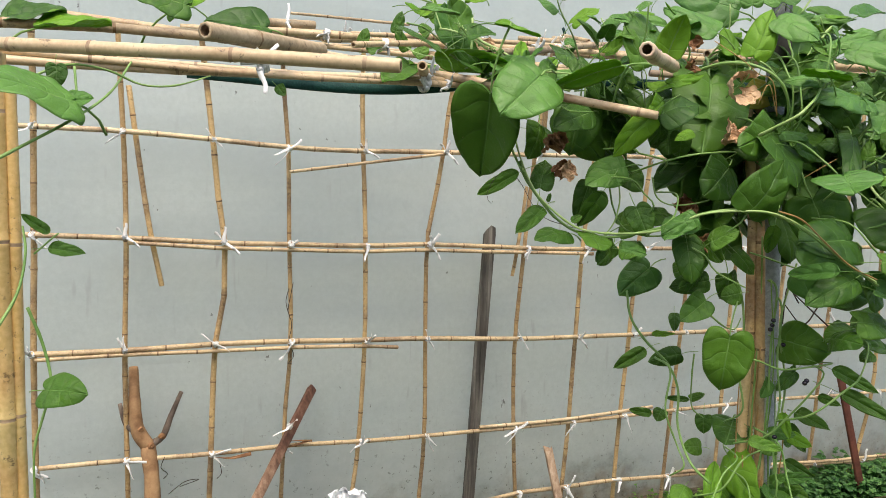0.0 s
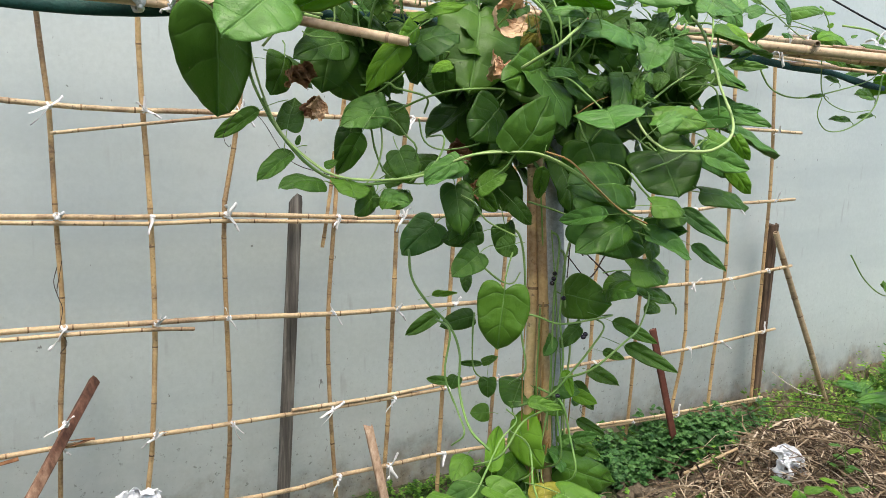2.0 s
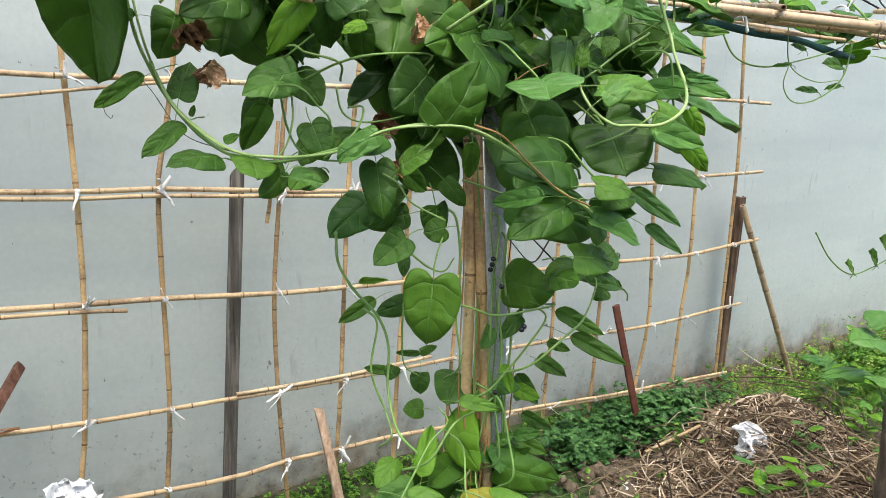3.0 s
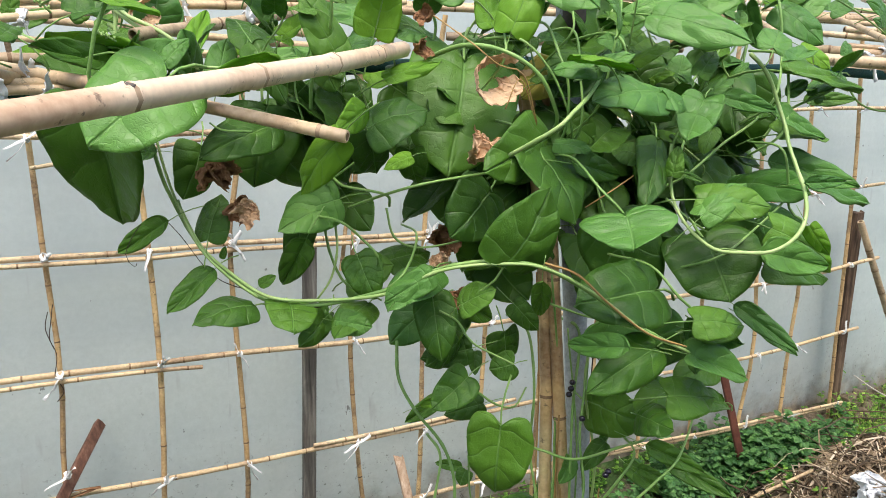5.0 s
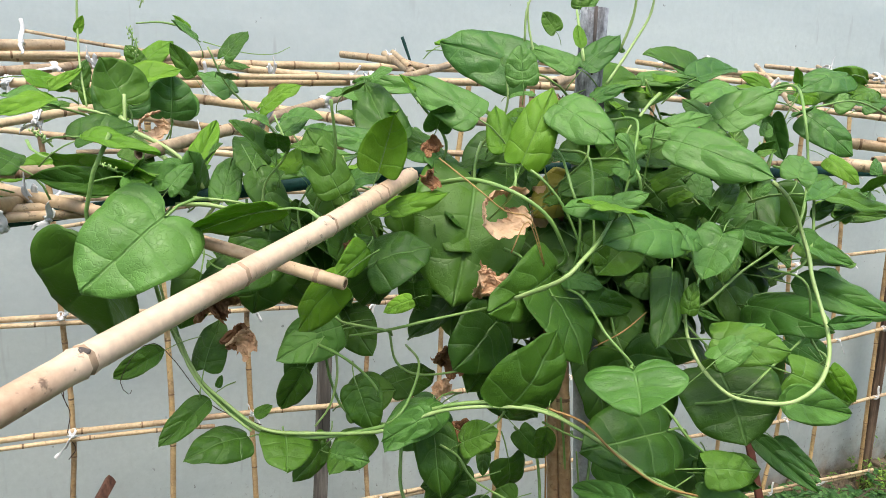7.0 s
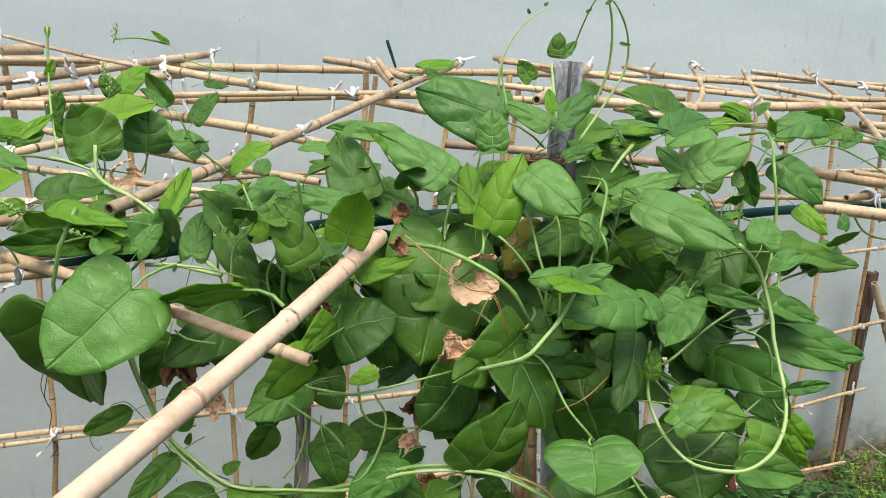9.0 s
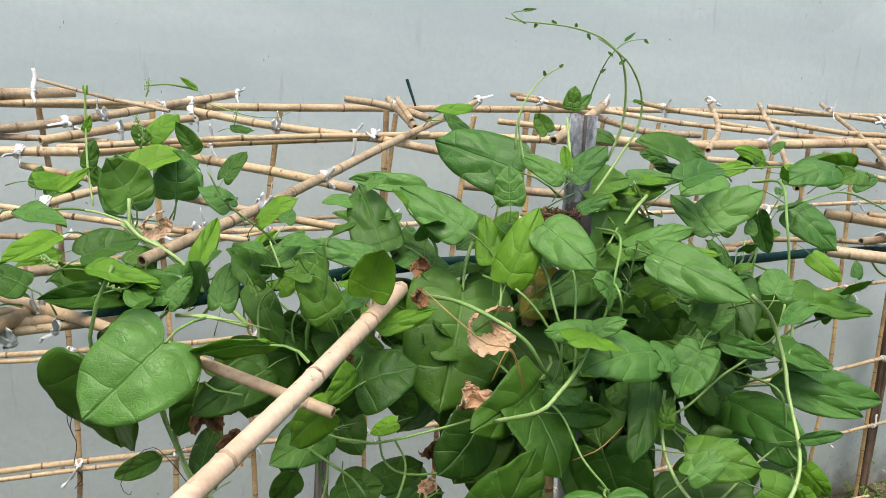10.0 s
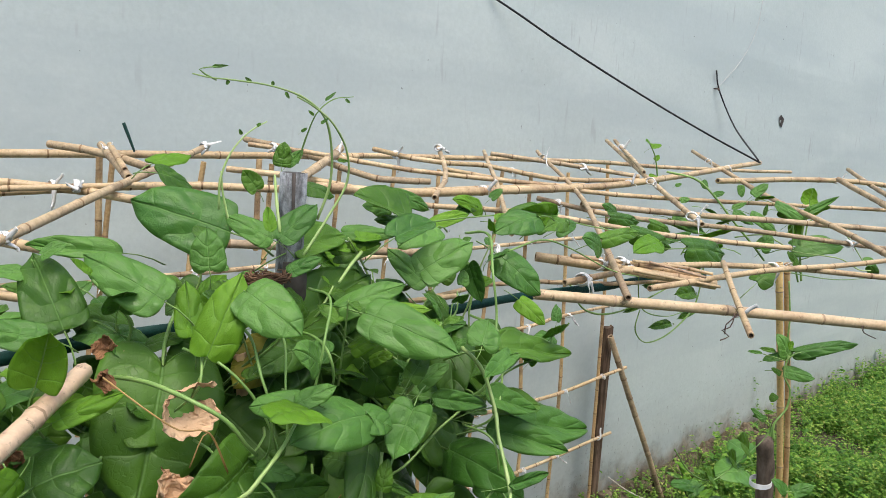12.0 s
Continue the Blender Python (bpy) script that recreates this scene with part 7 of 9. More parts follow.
stem(vine, [(0.919, 1.131, 1.397), (0.937, 1.118, 1.385), (0.951, 1.105, 1.360), (0.990, 1.076, 1.337)], 0.0015, STEM, 0.85)

# ---- inner leaves of the vine, their shade put into a darker green ----
inner_vine = thing("climbing_vine", "second vine plant filling the shaded heart of the leaf clump", "vine")
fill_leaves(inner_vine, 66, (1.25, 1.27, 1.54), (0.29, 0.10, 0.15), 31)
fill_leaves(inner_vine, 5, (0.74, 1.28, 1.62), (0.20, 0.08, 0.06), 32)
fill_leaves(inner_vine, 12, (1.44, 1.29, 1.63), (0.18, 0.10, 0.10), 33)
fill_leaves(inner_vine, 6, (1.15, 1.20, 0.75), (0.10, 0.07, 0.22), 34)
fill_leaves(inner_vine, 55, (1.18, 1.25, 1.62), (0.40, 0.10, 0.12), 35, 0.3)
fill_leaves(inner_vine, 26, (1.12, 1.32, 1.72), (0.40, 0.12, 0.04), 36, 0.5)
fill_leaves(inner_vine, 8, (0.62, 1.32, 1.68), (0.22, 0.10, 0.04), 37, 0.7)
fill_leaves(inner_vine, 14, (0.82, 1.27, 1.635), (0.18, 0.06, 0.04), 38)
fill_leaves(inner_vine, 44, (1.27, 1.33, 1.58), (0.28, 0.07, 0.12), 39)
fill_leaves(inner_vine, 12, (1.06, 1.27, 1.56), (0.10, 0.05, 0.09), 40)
shoot_vine = thing("climbing_vine", "young shoots with small fresh leaves on the crown of the vine", "vine")
post_tangle(shoot_vine, 1.165, 1.20, 0.25, 1.42, 16, 44)
post_tangle(shoot_vine, 1.10, 1.19, 0.15, 1.0, 6, 46)
sprigs(shoot_vine, 12, (1.18, 1.26, 1.71), (0.42, 0.10, 0.04), 51)
sprigs(shoot_vine, 6, (1.37, 1.17, 1.58), (0.10, 0.06, 0.10), 52)
sprigs(shoot_vine, 7, (0.68, 1.30, 1.66), (0.20, 0.12, 0.03), 53)

# ---- stems of the vine ----
stem(vine, [(0.648, 1.250, 1.530), (0.656, 1.240, 1.500), (0.676, 1.220, 1.465), (0.703, 1.210, 1.436), (0.735, 1.190, 1.416), (0.787, 1.170, 1.411), (0.852, 1.130, 1.431), (0.906, 1.100, 1.457), (0.951, 1.070, 1.467), (0.997, 1.040, 1.463), (1.043, 1.010, 1.436), (1.098, 0.990, 1.395), (1.171, 0.980, 1.354)], 0.0024, STEM, 0.90)
stem(vine, [(0.651, 1.245, 1.519), (0.666, 1.225, 1.481), (0.692, 1.210, 1.452), (0.732, 1.185, 1.423), (0.792, 1.165, 1.417), (0.850, 1.125, 1.428), (0.898, 1.090, 1.457), (0.953, 1.060, 1.466), (0.998, 1.030, 1.463), (1.050, 1.000, 1.432), (1.102, 0.985, 1.390), (1.159, 0.975, 1.361)], 0.0020, STEMP, 0.90)
stem(vine, [(0.997, 1.030, 1.469), (1.027, 1.010, 1.457), (1.058, 0.990, 1.424), (1.106, 0.980, 1.387), (1.160, 0.975, 1.365)], 0.0014, STEMR, 0.90)
stem(vine, [(1.317, 1.060, 1.699), (1.335, 1.055, 1.684), (1.352, 1.053, 1.663), (1.362, 1.049, 1.639), (1.362, 1.034, 1.610), (1.351, 1.017, 1.588), (1.341, 0.994, 1.561), (1.327, 0.969, 1.536), (1.306, 0.948, 1.512), (1.270, 0.931, 1.493), (1.236, 0.933, 1.479), (1.206, 0.950, 1.477), (1.193, 0.977, 1.477), (1.184, 1.008, 1.496), (1.181, 1.031, 1.522), (1.184, 1.044, 1.548), (1.188, 1.051, 1.573), (1.191, 1.054, 1.591)], 0.0027, STEMP, 0.75)
stem(vine, [(0.932, 1.193, 1.689), (0.941, 1.120, 1.701), (0.962, 1.070, 1.694), (0.991, 1.050, 1.673), (1.013, 1.050, 1.643), (1.040, 1.080, 1.614), (1.053, 1.145, 1.585)], 0.0028, STEM, 0.60)
stem(vine, [(0.961, 1.050, 1.586), (0.982, 1.000, 1.615), (1.004, 1.000, 1.632), (1.042, 1.020, 1.652), (1.082, 1.060, 1.671), (1.098, 1.127, 1.664)], 0.0025, STEMP, 0.60)
stem(vine, [(1.063, 1.208, 1.732), (1.061, 1.140, 1.730), (1.056, 1.100, 1.692), (1.063, 1.090, 1.656), (1.066, 1.100, 1.603), (1.067, 1.155, 1.563)], 0.0018, STEM, 0.80)
stem(vine, [(1.110, 1.205, 1.727), (1.104, 1.140, 1.723), (1.086, 1.100, 1.673), (1.082, 1.090, 1.610), (1.080, 1.136, 1.570)], 0.0018, STEM, 0.80)
stem(vine, [(1.002, 1.179, 1.713), (1.017, 1.120, 1.709), (1.050, 1.100, 1.667), (1.078, 1.100, 1.602), (1.087, 1.150, 1.564)], 0.0017, STEM, 0.80)
stem(vine, [(1.166, 1.186, 1.766), (1.154, 1.120, 1.767), (1.122, 1.080, 1.730), (1.114, 1.080, 1.687), (1.114, 1.100, 1.633), (1.114, 1.159, 1.594)], 0.0018, STEM, 0.80)
stem(vine, [(1.141, 1.193, 1.716), (1.137, 1.120, 1.721), (1.132, 1.080, 1.705), (1.147, 1.100, 1.664), (1.156, 1.160, 1.628)], 0.0018, STEM, 0.80)
stem(vine, [(0.875, 1.175, 1.519), (0.851, 1.130, 1.540), (0.805, 1.140, 1.551), (0.799, 1.150, 1.558), (0.788, 1.218, 1.556)], 0.0017, STEM, 0.80)
stem(vine, [(0.830, 1.190, 1.518), (0.851, 1.130, 1.540), (0.895, 1.110, 1.553), (0.981, 1.120, 1.559), (1.006, 1.173, 1.545)], 0.0017, STEM, 0.80)
stem(vine, [(1.076, 1.019, 1.487), (1.064, 0.980, 1.520), (1.041, 1.000, 1.554), (1.048, 1.060, 1.580), (1.051, 1.133, 1.575)], 0.0016, STEM, 0.80)
stem(vine, [(1.139, 1.096, 1.452), (1.149, 1.030, 1.450), (1.167, 1.000, 1.418), (1.224, 1.000, 1.370), (1.243, 1.050, 1.338)], 0.0018, STEM, 0.80)
stem(vine, [(1.220, 1.130, 1.517), (1.241, 1.080, 1.546), (1.301, 1.080, 1.584), (1.364, 1.080, 1.618), (1.385, 1.130, 1.615)], 0.0019, STEM, 0.80)
stem(vine, [(0.844, 1.157, 1.415), (0.861, 1.120, 1.443), (0.888, 1.140, 1.464), (0.907, 1.170, 1.485), (0.918, 1.238, 1.483)], 0.0017, STEM, 0.80)
stem(vine, [(0.792, 1.210, 1.509), (0.810, 1.160, 1.507), (0.836, 1.160, 1.484), (0.849, 1.150, 1.466), (0.862, 1.190, 1.433)], 0.0017, STEM, 0.80)
stem(vine, [(1.513, 1.268, 1.814), (1.497, 1.200, 1.820), (1.428, 1.120, 1.780), (1.422, 1.100, 1.708), (1.367, 1.060, 1.642), (1.352, 1.099, 1.609)], 0.0022, STEM, 0.80)
stem(vine, [(1.426, 1.159, 1.709), (1.424, 1.100, 1.700), (1.419, 1.080, 1.651), (1.377, 1.050, 1.600), (1.363, 1.090, 1.567)], 0.0020, STEM, 0.80)
stem(vine, [(1.176, 1.087, 1.538), (1.195, 1.050, 1.564), (1.236, 1.080, 1.589), (1.285, 1.120, 1.607), (1.303, 1.185, 1.599)], 0.0018, STEM, 0.80)
stem(vine, [(1.206, 1.044, 1.438), (1.229, 1.000, 1.460), (1.309, 1.020, 1.484), (1.361, 1.020, 1.522), (1.381, 1.070, 1.521)], 0.0018, STEM, 0.80)
stem(vine, [(0.920, 1.194, 1.603), (0.897, 1.150, 1.610), (0.862, 1.160, 1.597), (0.830, 1.160, 1.575), (0.809, 1.210, 1.545)], 0.0017, STEM, 0.80)
stem(vine, [(1.375, 1.031, 1.460), (1.372, 1.000, 1.490), (1.368, 1.020, 1.506), (1.346, 1.020, 1.580), (1.338, 1.070, 1.589)], 0.0019, STEM, 0.80)
stem(vine, [(1.039, 1.271, 1.738), (1.031, 1.200, 1.743), (1.006, 1.140, 1.714), (0.993, 1.120, 1.685), (0.984, 1.157, 1.651)], 0.0019, STEM, 0.80)
stem(vine, [(1.140, 1.268, 1.779), (1.133, 1.200, 1.778), (1.116, 1.160, 1.745), (1.100, 1.140, 1.720), (1.089, 1.176, 1.688)], 0.0019, STEM, 0.80)
stem(vine, [(0.885, 1.080, 1.727), (0.914, 1.050, 1.699), (0.940, 1.040, 1.678), (0.969, 1.040, 1.669), (0.994, 1.050, 1.620)], 0.0008, STEMR, 0.90)
stem(vine, [(1.064, 1.050, 1.523), (1.085, 1.030, 1.544), (1.132, 1.050, 1.556)], 0.0008, STEMR, 0.90)
stem(vine, [(0.954, 1.050, 1.634), (0.972, 1.050, 1.665), (0.994, 1.050, 1.617)], 0.0007, STEMR, 0.60)
stem(vine, [(1.184, 1.200, 1.851), (1.194, 1.190, 1.896), (1.188, 1.180, 1.941), (1.170, 1.170, 1.978), (1.135, 1.160, 1.998), (1.088, 1.150, 2.007), (1.043, 1.150, 2.009), (1.014, 1.150, 2.009), (0.996, 1.150, 2.011)], 0.0019, STEMP, 0.40)
stem(vine, [(1.153, 1.180, 1.810), (1.187, 1.180, 1.857), (1.213, 1.180, 1.900), (1.204, 1.170, 1.939), (1.176, 1.160, 1.971), (1.149, 1.160, 1.989), (1.120, 1.150, 1.998)], 0.0019, STEMP, 0.50)
stem(vine, [(1.075, 1.250, 1.860), (1.076, 1.250, 1.896), (1.089, 1.250, 1.929), (1.112, 1.250, 1.955), (1.137, 1.250, 1.970)], 0.0017, STEMP, 0.40)
stem(vine, [(1.213, 1.300, 1.917), (1.214, 1.280, 1.956), (1.210, 1.250, 1.986), (1.228, 1.240, 2.005), (1.260, 1.240, 2.011)], 0.0014, STEM, 0.40)
stem(vine, [(1.022, 1.150, 2.007), (1.003, 1.150, 2.016), (1.028, 1.150, 2.022)], 0.0010, STEM, 0.40)
stem(vine, [(1.086, 1.240, 1.836), (1.080, 1.250, 1.878), (1.077, 1.250, 1.907)], 0.0017, STEMP, 0.60)
leaf(vine, (1.088, 1.150, 2.008), (1.088, 1.150, 2.013), 0.004, (-0.52, -0.85, -0.05), LEAF, 4)
leaf(vine, (1.062, 1.150, 2.009), (1.054, 1.150, 2.013), 0.004, (0.02, -1.00, 0.04), LEAF, 4)
leaf(vine, (1.036, 1.150, 2.008), (1.033, 1.150, 2.003), 0.004, (-0.48, -0.82, 0.31), LEAF, 4)
leaf(vine, (1.104, 1.150, 2.002), (1.109, 1.150, 1.995), 0.004, (-0.27, -0.95, -0.17), LEAFB, 4)
leaf(vine, (1.017, 1.150, 2.020), (1.035, 1.150, 2.023), 0.004, (-0.08, -0.91, 0.42), LEAF, 4)
leaf(vine, (1.157, 1.150, 1.997), (1.172, 1.150, 2.008), 0.004, (-0.38, -0.78, 0.50), LEAFB, 4)
leaf(vine, (1.142, 1.150, 1.979), (1.134, 1.150, 1.984), 0.004, (0.03, -1.00, 0.05), LEAF, 4)
leaf(vine, (1.152, 1.150, 1.970), (1.163, 1.150, 1.977), 0.004, (-0.33, -0.78, 0.53), LEAFB, 4)
leaf(vine, (1.052, 1.150, 1.952), (1.049, 1.150, 1.958), 0.004, (-0.33, -0.94, -0.14), LEAF, 4)
leaf(vine, (1.185, 1.150, 2.001), (1.192, 1.150, 1.997), 0.004, (-0.03, -1.00, -0.04), LEAFB, 4)
leaf(vine, (1.177, 1.150, 1.928), (1.194, 1.150, 1.927), 0.005, (0.02, -0.89, 0.45), LEAF, 4)
leaf(vine, (1.070, 1.150, 1.962), (1.075, 1.150, 1.966), 0.004, (-0.35, -0.80, 0.48), LEAF, 4)
leaf(vine, (1.126, 1.150, 1.959), (1.134, 1.150, 1.964), 0.004, (-0.38, -0.78, 0.50), LEAF, 4)
stem(vine, [(0.609, 1.500, 1.734), (0.641, 1.460, 1.714), (0.679, 1.400, 1.685), (0.706, 1.330, 1.670), (0.734, 1.250, 1.651)], 0.0036, STEMP, 0.70)
stem(vine, [(0.609, 1.500, 1.728), (0.615, 1.420, 1.705), (0.619, 1.300, 1.683)], 0.0026, STEM, 0.60)
stem(vine, [(0.567, 1.500, 1.917), (0.565, 1.500, 1.858), (0.566, 1.480, 1.808), (0.571, 1.450, 1.764)], 0.0015, STEMP, 0.90)
stem(vine, [(0.489, 1.400, 1.759), (0.541, 1.450, 1.761), (0.604, 1.500, 1.740), (0.667, 1.520, 1.727)], 0.0018, STEM, 0.60)
stem(vine, [(0.669, 1.220, 1.676), (0.714, 1.200, 1.672), (0.751, 1.200, 1.659)], 0.0016, STEMP, 0.60)
stem(vine, [(0.711, 1.140, 1.611), (0.685, 1.160, 1.612), (0.675, 1.170, 1.619)], 0.0014, STEM, 0.60)
stem(vine, [(0.758, 2.000, 1.911), (0.705, 2.000, 1.920), (0.658, 2.000, 1.915)], 0.0023, STEM, 0.60)
stem(vine, [(0.774, 1.950, 1.885), (0.845, 1.920, 1.867), (0.897, 1.900, 1.866), (0.930, 1.900, 1.881)], 0.0012, STEM, 0.60)
stem(vine, [(0.971, 1.380, 1.272), (0.957, 1.340, 1.227), (0.967, 1.300, 1.189), (0.985, 1.250, 1.155), (0.989, 1.220, 1.113), (0.979, 1.200, 1.052), (0.963, 1.140, 1.009), (0.976, 1.100, 0.985)], 0.0027, STEM, 0.80)
stem(vine, [(0.974, 1.150, 1.283), (1.008, 1.140, 1.256), (1.035, 1.140, 1.249), (1.065, 1.160, 1.262)], 0.0018, STEM, 0.60)
stem(vine, [(1.002, 1.200, 1.189), (1.001, 1.200, 1.146), (1.007, 1.200, 1.087), (1.036, 1.200, 1.063)], 0.0018, STEM, 0.60)
stem(vine, [(1.189, 1.257, 1.315), (1.181, 1.200, 1.308), (1.152, 1.170, 1.216), (1.137, 1.150, 1.123), (1.138, 1.150, 1.033), (1.118, 1.140, 0.959), (1.082, 1.120, 0.914), (1.067, 1.162, 0.881)], 0.0022, STEM, 0.75)
stem(vine, [(1.206, 1.261, 1.282), (1.197, 1.200, 1.277), (1.151, 1.150, 1.181), (1.147, 1.130, 1.108), (1.130, 1.120, 1.034), (1.130, 1.100, 0.942), (1.130, 1.145, 0.903)], 0.0022, STEM, 0.75)
stem(vine, [(1.108, 1.282, 1.324), (1.105, 1.220, 1.317), (1.092, 1.180, 1.247), (1.081, 1.170, 1.164), (1.080, 1.150, 1.092), (1.080, 1.193, 1.053)], 0.0022, STEM, 0.75)
stem(vine, [(1.026, 1.160, 1.195), (1.048, 1.100, 1.203), (1.089, 1.080, 1.189), (1.159, 1.080, 1.189), (1.208, 1.080, 1.192), (1.232, 1.130, 1.178)], 0.0020, STEM, 0.75)
stem(vine, [(1.131, 1.117, 1.078), (1.148, 1.060, 1.109), (1.199, 1.040, 1.155), (1.244, 1.050, 1.176), (1.314, 1.100, 1.217), (1.332, 1.163, 1.213)], 0.0020, STEM, 0.75)
stem(vine, [(1.095, 1.179, 1.014), (1.108, 1.120, 1.048), (1.136, 1.100, 1.089), (1.163, 1.080, 1.139), (1.190, 1.080, 1.174), (1.206, 1.130, 1.179)], 0.0021, STEM, 0.75)
stem(vine, [(0.967, 1.130, 0.948), (0.983, 1.080, 0.982), (1.023, 1.080, 1.030), (1.082, 1.100, 1.035), (1.132, 1.120, 1.044), (1.155, 1.179, 1.033)], 0.0019, STEM, 0.75)
stem(vine, [(0.855, 1.035, 0.954), (0.874, 1.000, 0.973), (0.927, 1.040, 0.985), (0.975, 1.070, 1.015), (1.012, 1.080, 1.036), (1.033, 1.136, 1.033)], 0.0017, STEM, 0.75)
stem(vine, [(1.119, 1.159, 1.051), (1.122, 1.100, 1.043), (1.128, 1.080, 0.990), (1.119, 1.050, 0.936), (1.116, 1.088, 0.899)], 0.0021, STEM, 0.75)
stem(vine, [(0.974, 1.277, 1.162), (0.967, 1.220, 1.154), (0.948, 1.200, 1.086), (0.965, 1.180, 1.023), (0.959, 1.150, 0.997), (0.955, 1.181, 0.966)], 0.0021, STEM, 0.75)
stem(vine, [(0.992, 1.029, 0.901), (1.003, 1.000, 0.922), (1.029, 1.050, 0.938), (1.057, 1.100, 0.977), (1.068, 1.168, 0.976)], 0.0019, STEM, 0.75)
stem(vine, [(1.242, 1.200, 1.275), (1.230, 1.220, 1.303), (1.206, 1.200, 1.236)], 0.0016, STEMK, 0.60)
stem(vine, [(1.297, 1.200, 1.272), (1.259, 1.200, 1.232), (1.203, 1.200, 1.277)], 0.0016, STEMK, 0.60)
stem(vine, [(1.267, 1.150, 1.241), (1.256, 1.200, 1.274), (1.230, 1.220, 1.303)], 0.0016, STEMK, 0.60)
stem(vine, [(0.731, 1.200, 1.422), (0.682, 1.230, 1.441), (0.645, 1.240, 1.495), (0.626, 1.250, 1.513), (0.606, 1.250, 1.503), (0.590, 1.250, 1.473), (0.598, 1.250, 1.458), (0.601, 1.250, 1.462)], 0.0006, STEMK, 0.60)
stem(vine, [(0.787, 1.170, 1.407), (0.764, 1.180, 1.411), (0.742, 1.190, 1.417)], 0.0006, STEMK, 0.60)

# ---- runners and leaves on the right part of the canopy ----
runner = thing("trailing_vine", "thin young vine trailing over the bamboo poles with small leaves", "vine")
stem(runner, [(1.900, 1.350, 1.688), (1.937, 1.330, 1.628), (2.037, 1.320, 1.613), (2.200, 1.320, 1.642), (2.350, 1.320, 1.682), (2.381, 1.320, 1.725)], 0.0023, STEM, 0.60)
stem(runner, [(2.402, 1.320, 1.697), (2.339, 1.300, 1.604), (2.239, 1.300, 1.548), (2.140, 1.300, 1.536), (2.089, 1.300, 1.571), (2.099, 1.300, 1.617)], 0.0022, STEM, 0.60)
leaf(runner, (2.349, 1.310, 1.634), (2.252, 1.310, 1.634), 0.039, (0.00, -0.81, 0.58), LEAF, 4)
leaf(runner, (2.180, 1.310, 1.660), (2.109, 1.310, 1.668), 0.018, (0.05, -0.91, 0.42), LEAF, 4)
leaf(runner, (2.252, 1.310, 1.566), (2.151, 1.310, 1.565), 0.022, (-0.01, -0.79, 0.61), LEAF, 4)
leaf(runner, (2.356, 1.310, 1.586), (2.278, 1.310, 1.571), 0.018, (-0.13, -0.68, 0.72), LEAF, 4)
leaf(runner, (2.375, 1.310, 1.731), (2.305, 1.310, 1.681), 0.040, (-0.49, -0.54, 0.69), LEAF, 4)
leaf(runner, (2.126, 1.310, 1.623), (2.045, 1.310, 1.612), 0.013, (-0.09, -0.75, 0.65), LEAF, 4)
stem(runner, [(2.426, 1.360, 1.190), (2.500, 1.350, 1.112), (2.613, 1.345, 1.058), (2.721, 1.335, 1.073), (2.896, 1.325, 1.126), (2.916, 1.320, 1.171)], 0.0023, STEM, 0.60)
leaf(runner, (2.621, 1.340, 1.066), (2.562, 1.340, 1.098), 0.055, (0.27, -0.83, 0.49), LEAF, 4)
leaf(runner, (2.750, 1.340, 1.081), (2.684, 1.340, 1.124), 0.058, (0.22, -0.92, 0.33), LEAF, 4)
leaf(runner, (2.826, 1.340, 1.104), (2.734, 1.340, 1.160), 0.074, (0.24, -0.89, 0.39), LEAF, 4)
leaf(runner, (1.835, 1.400, 1.801), (1.891, 1.390, 1.839), 0.055, (-0.50, -0.66, 0.56), LEAFB, 0)
leaf(runner, (1.787, 1.420, 1.817), (1.869, 1.410, 1.840), 0.042, (-0.26, -0.76, 0.59), LEAF, 2)
leaf(runner, (1.777, 1.500, 1.826), (1.685, 1.490, 1.849), 0.039, (0.18, -0.93, 0.31), LEAFY, 0)
leaf(runner, (1.864, 1.250, 1.790), (1.972, 1.240, 1.802), 0.036, (-0.14, -0.76, 0.63), LEAF, 2)
leaf(runner, (1.847, 1.240, 1.776), (1.774, 1.230, 1.802), 0.045, (0.22, -0.94, 0.25), LEAFB, 0)
leaf(runner, (2.120, 1.350, 1.783), (2.266, 1.340, 1.741), 0.052, (0.02, -0.95, 0.31), LEAF, 2)
leaf(runner, (2.148, 1.300, 1.766), (2.036, 1.290, 1.750), 0.054, (-0.05, -0.63, 0.77), LEAFY, 0)
leaf(runner, (2.273, 1.300, 1.747), (2.436, 1.290, 1.723), 0.072, (0.02, -0.85, 0.52), LEAF, 2)
leaf(runner, (2.313, 1.550, 1.792), (2.432, 1.540, 1.775), 0.041, (-0.01, -0.90, 0.43), LEAF, 2)
leaf(runner, (2.409, 1.600, 1.792), (2.326, 1.590, 1.822), 0.038, (0.18, -0.97, 0.17), LEAFB, 0)
leaf(runner, (2.504, 1.550, 1.772), (2.596, 1.540, 1.743), 0.036, (-0.03, -0.97, 0.25), LEAF, 2)
leaf(runner, (3.844, 1.400, 1.589), (3.907, 1.390, 1.542), 0.044, (-0.37, -0.88, -0.30), LEAF, 2)
leaf(runner, (1.848, 1.350, 1.797), (1.897, 1.340, 1.812), 0.036, (-0.33, -0.74, 0.59), LEAFB, 0)
leaf(runner, (1.809, 1.300, 1.822), (1.732, 1.290, 1.808), 0.042, (-0.04, -0.69, 0.73), LEAF, 2)
leaf(runner, (1.673, 1.350, 1.817), (1.725, 1.340, 1.806), 0.041, (-0.10, -0.93, 0.35), LEAFY, 0)
leaf(runner, (1.759, 1.500, 1.838), (1.695, 1.490, 1.817), 0.032, (-0.12, -0.71, 0.69), LEAF, 2)
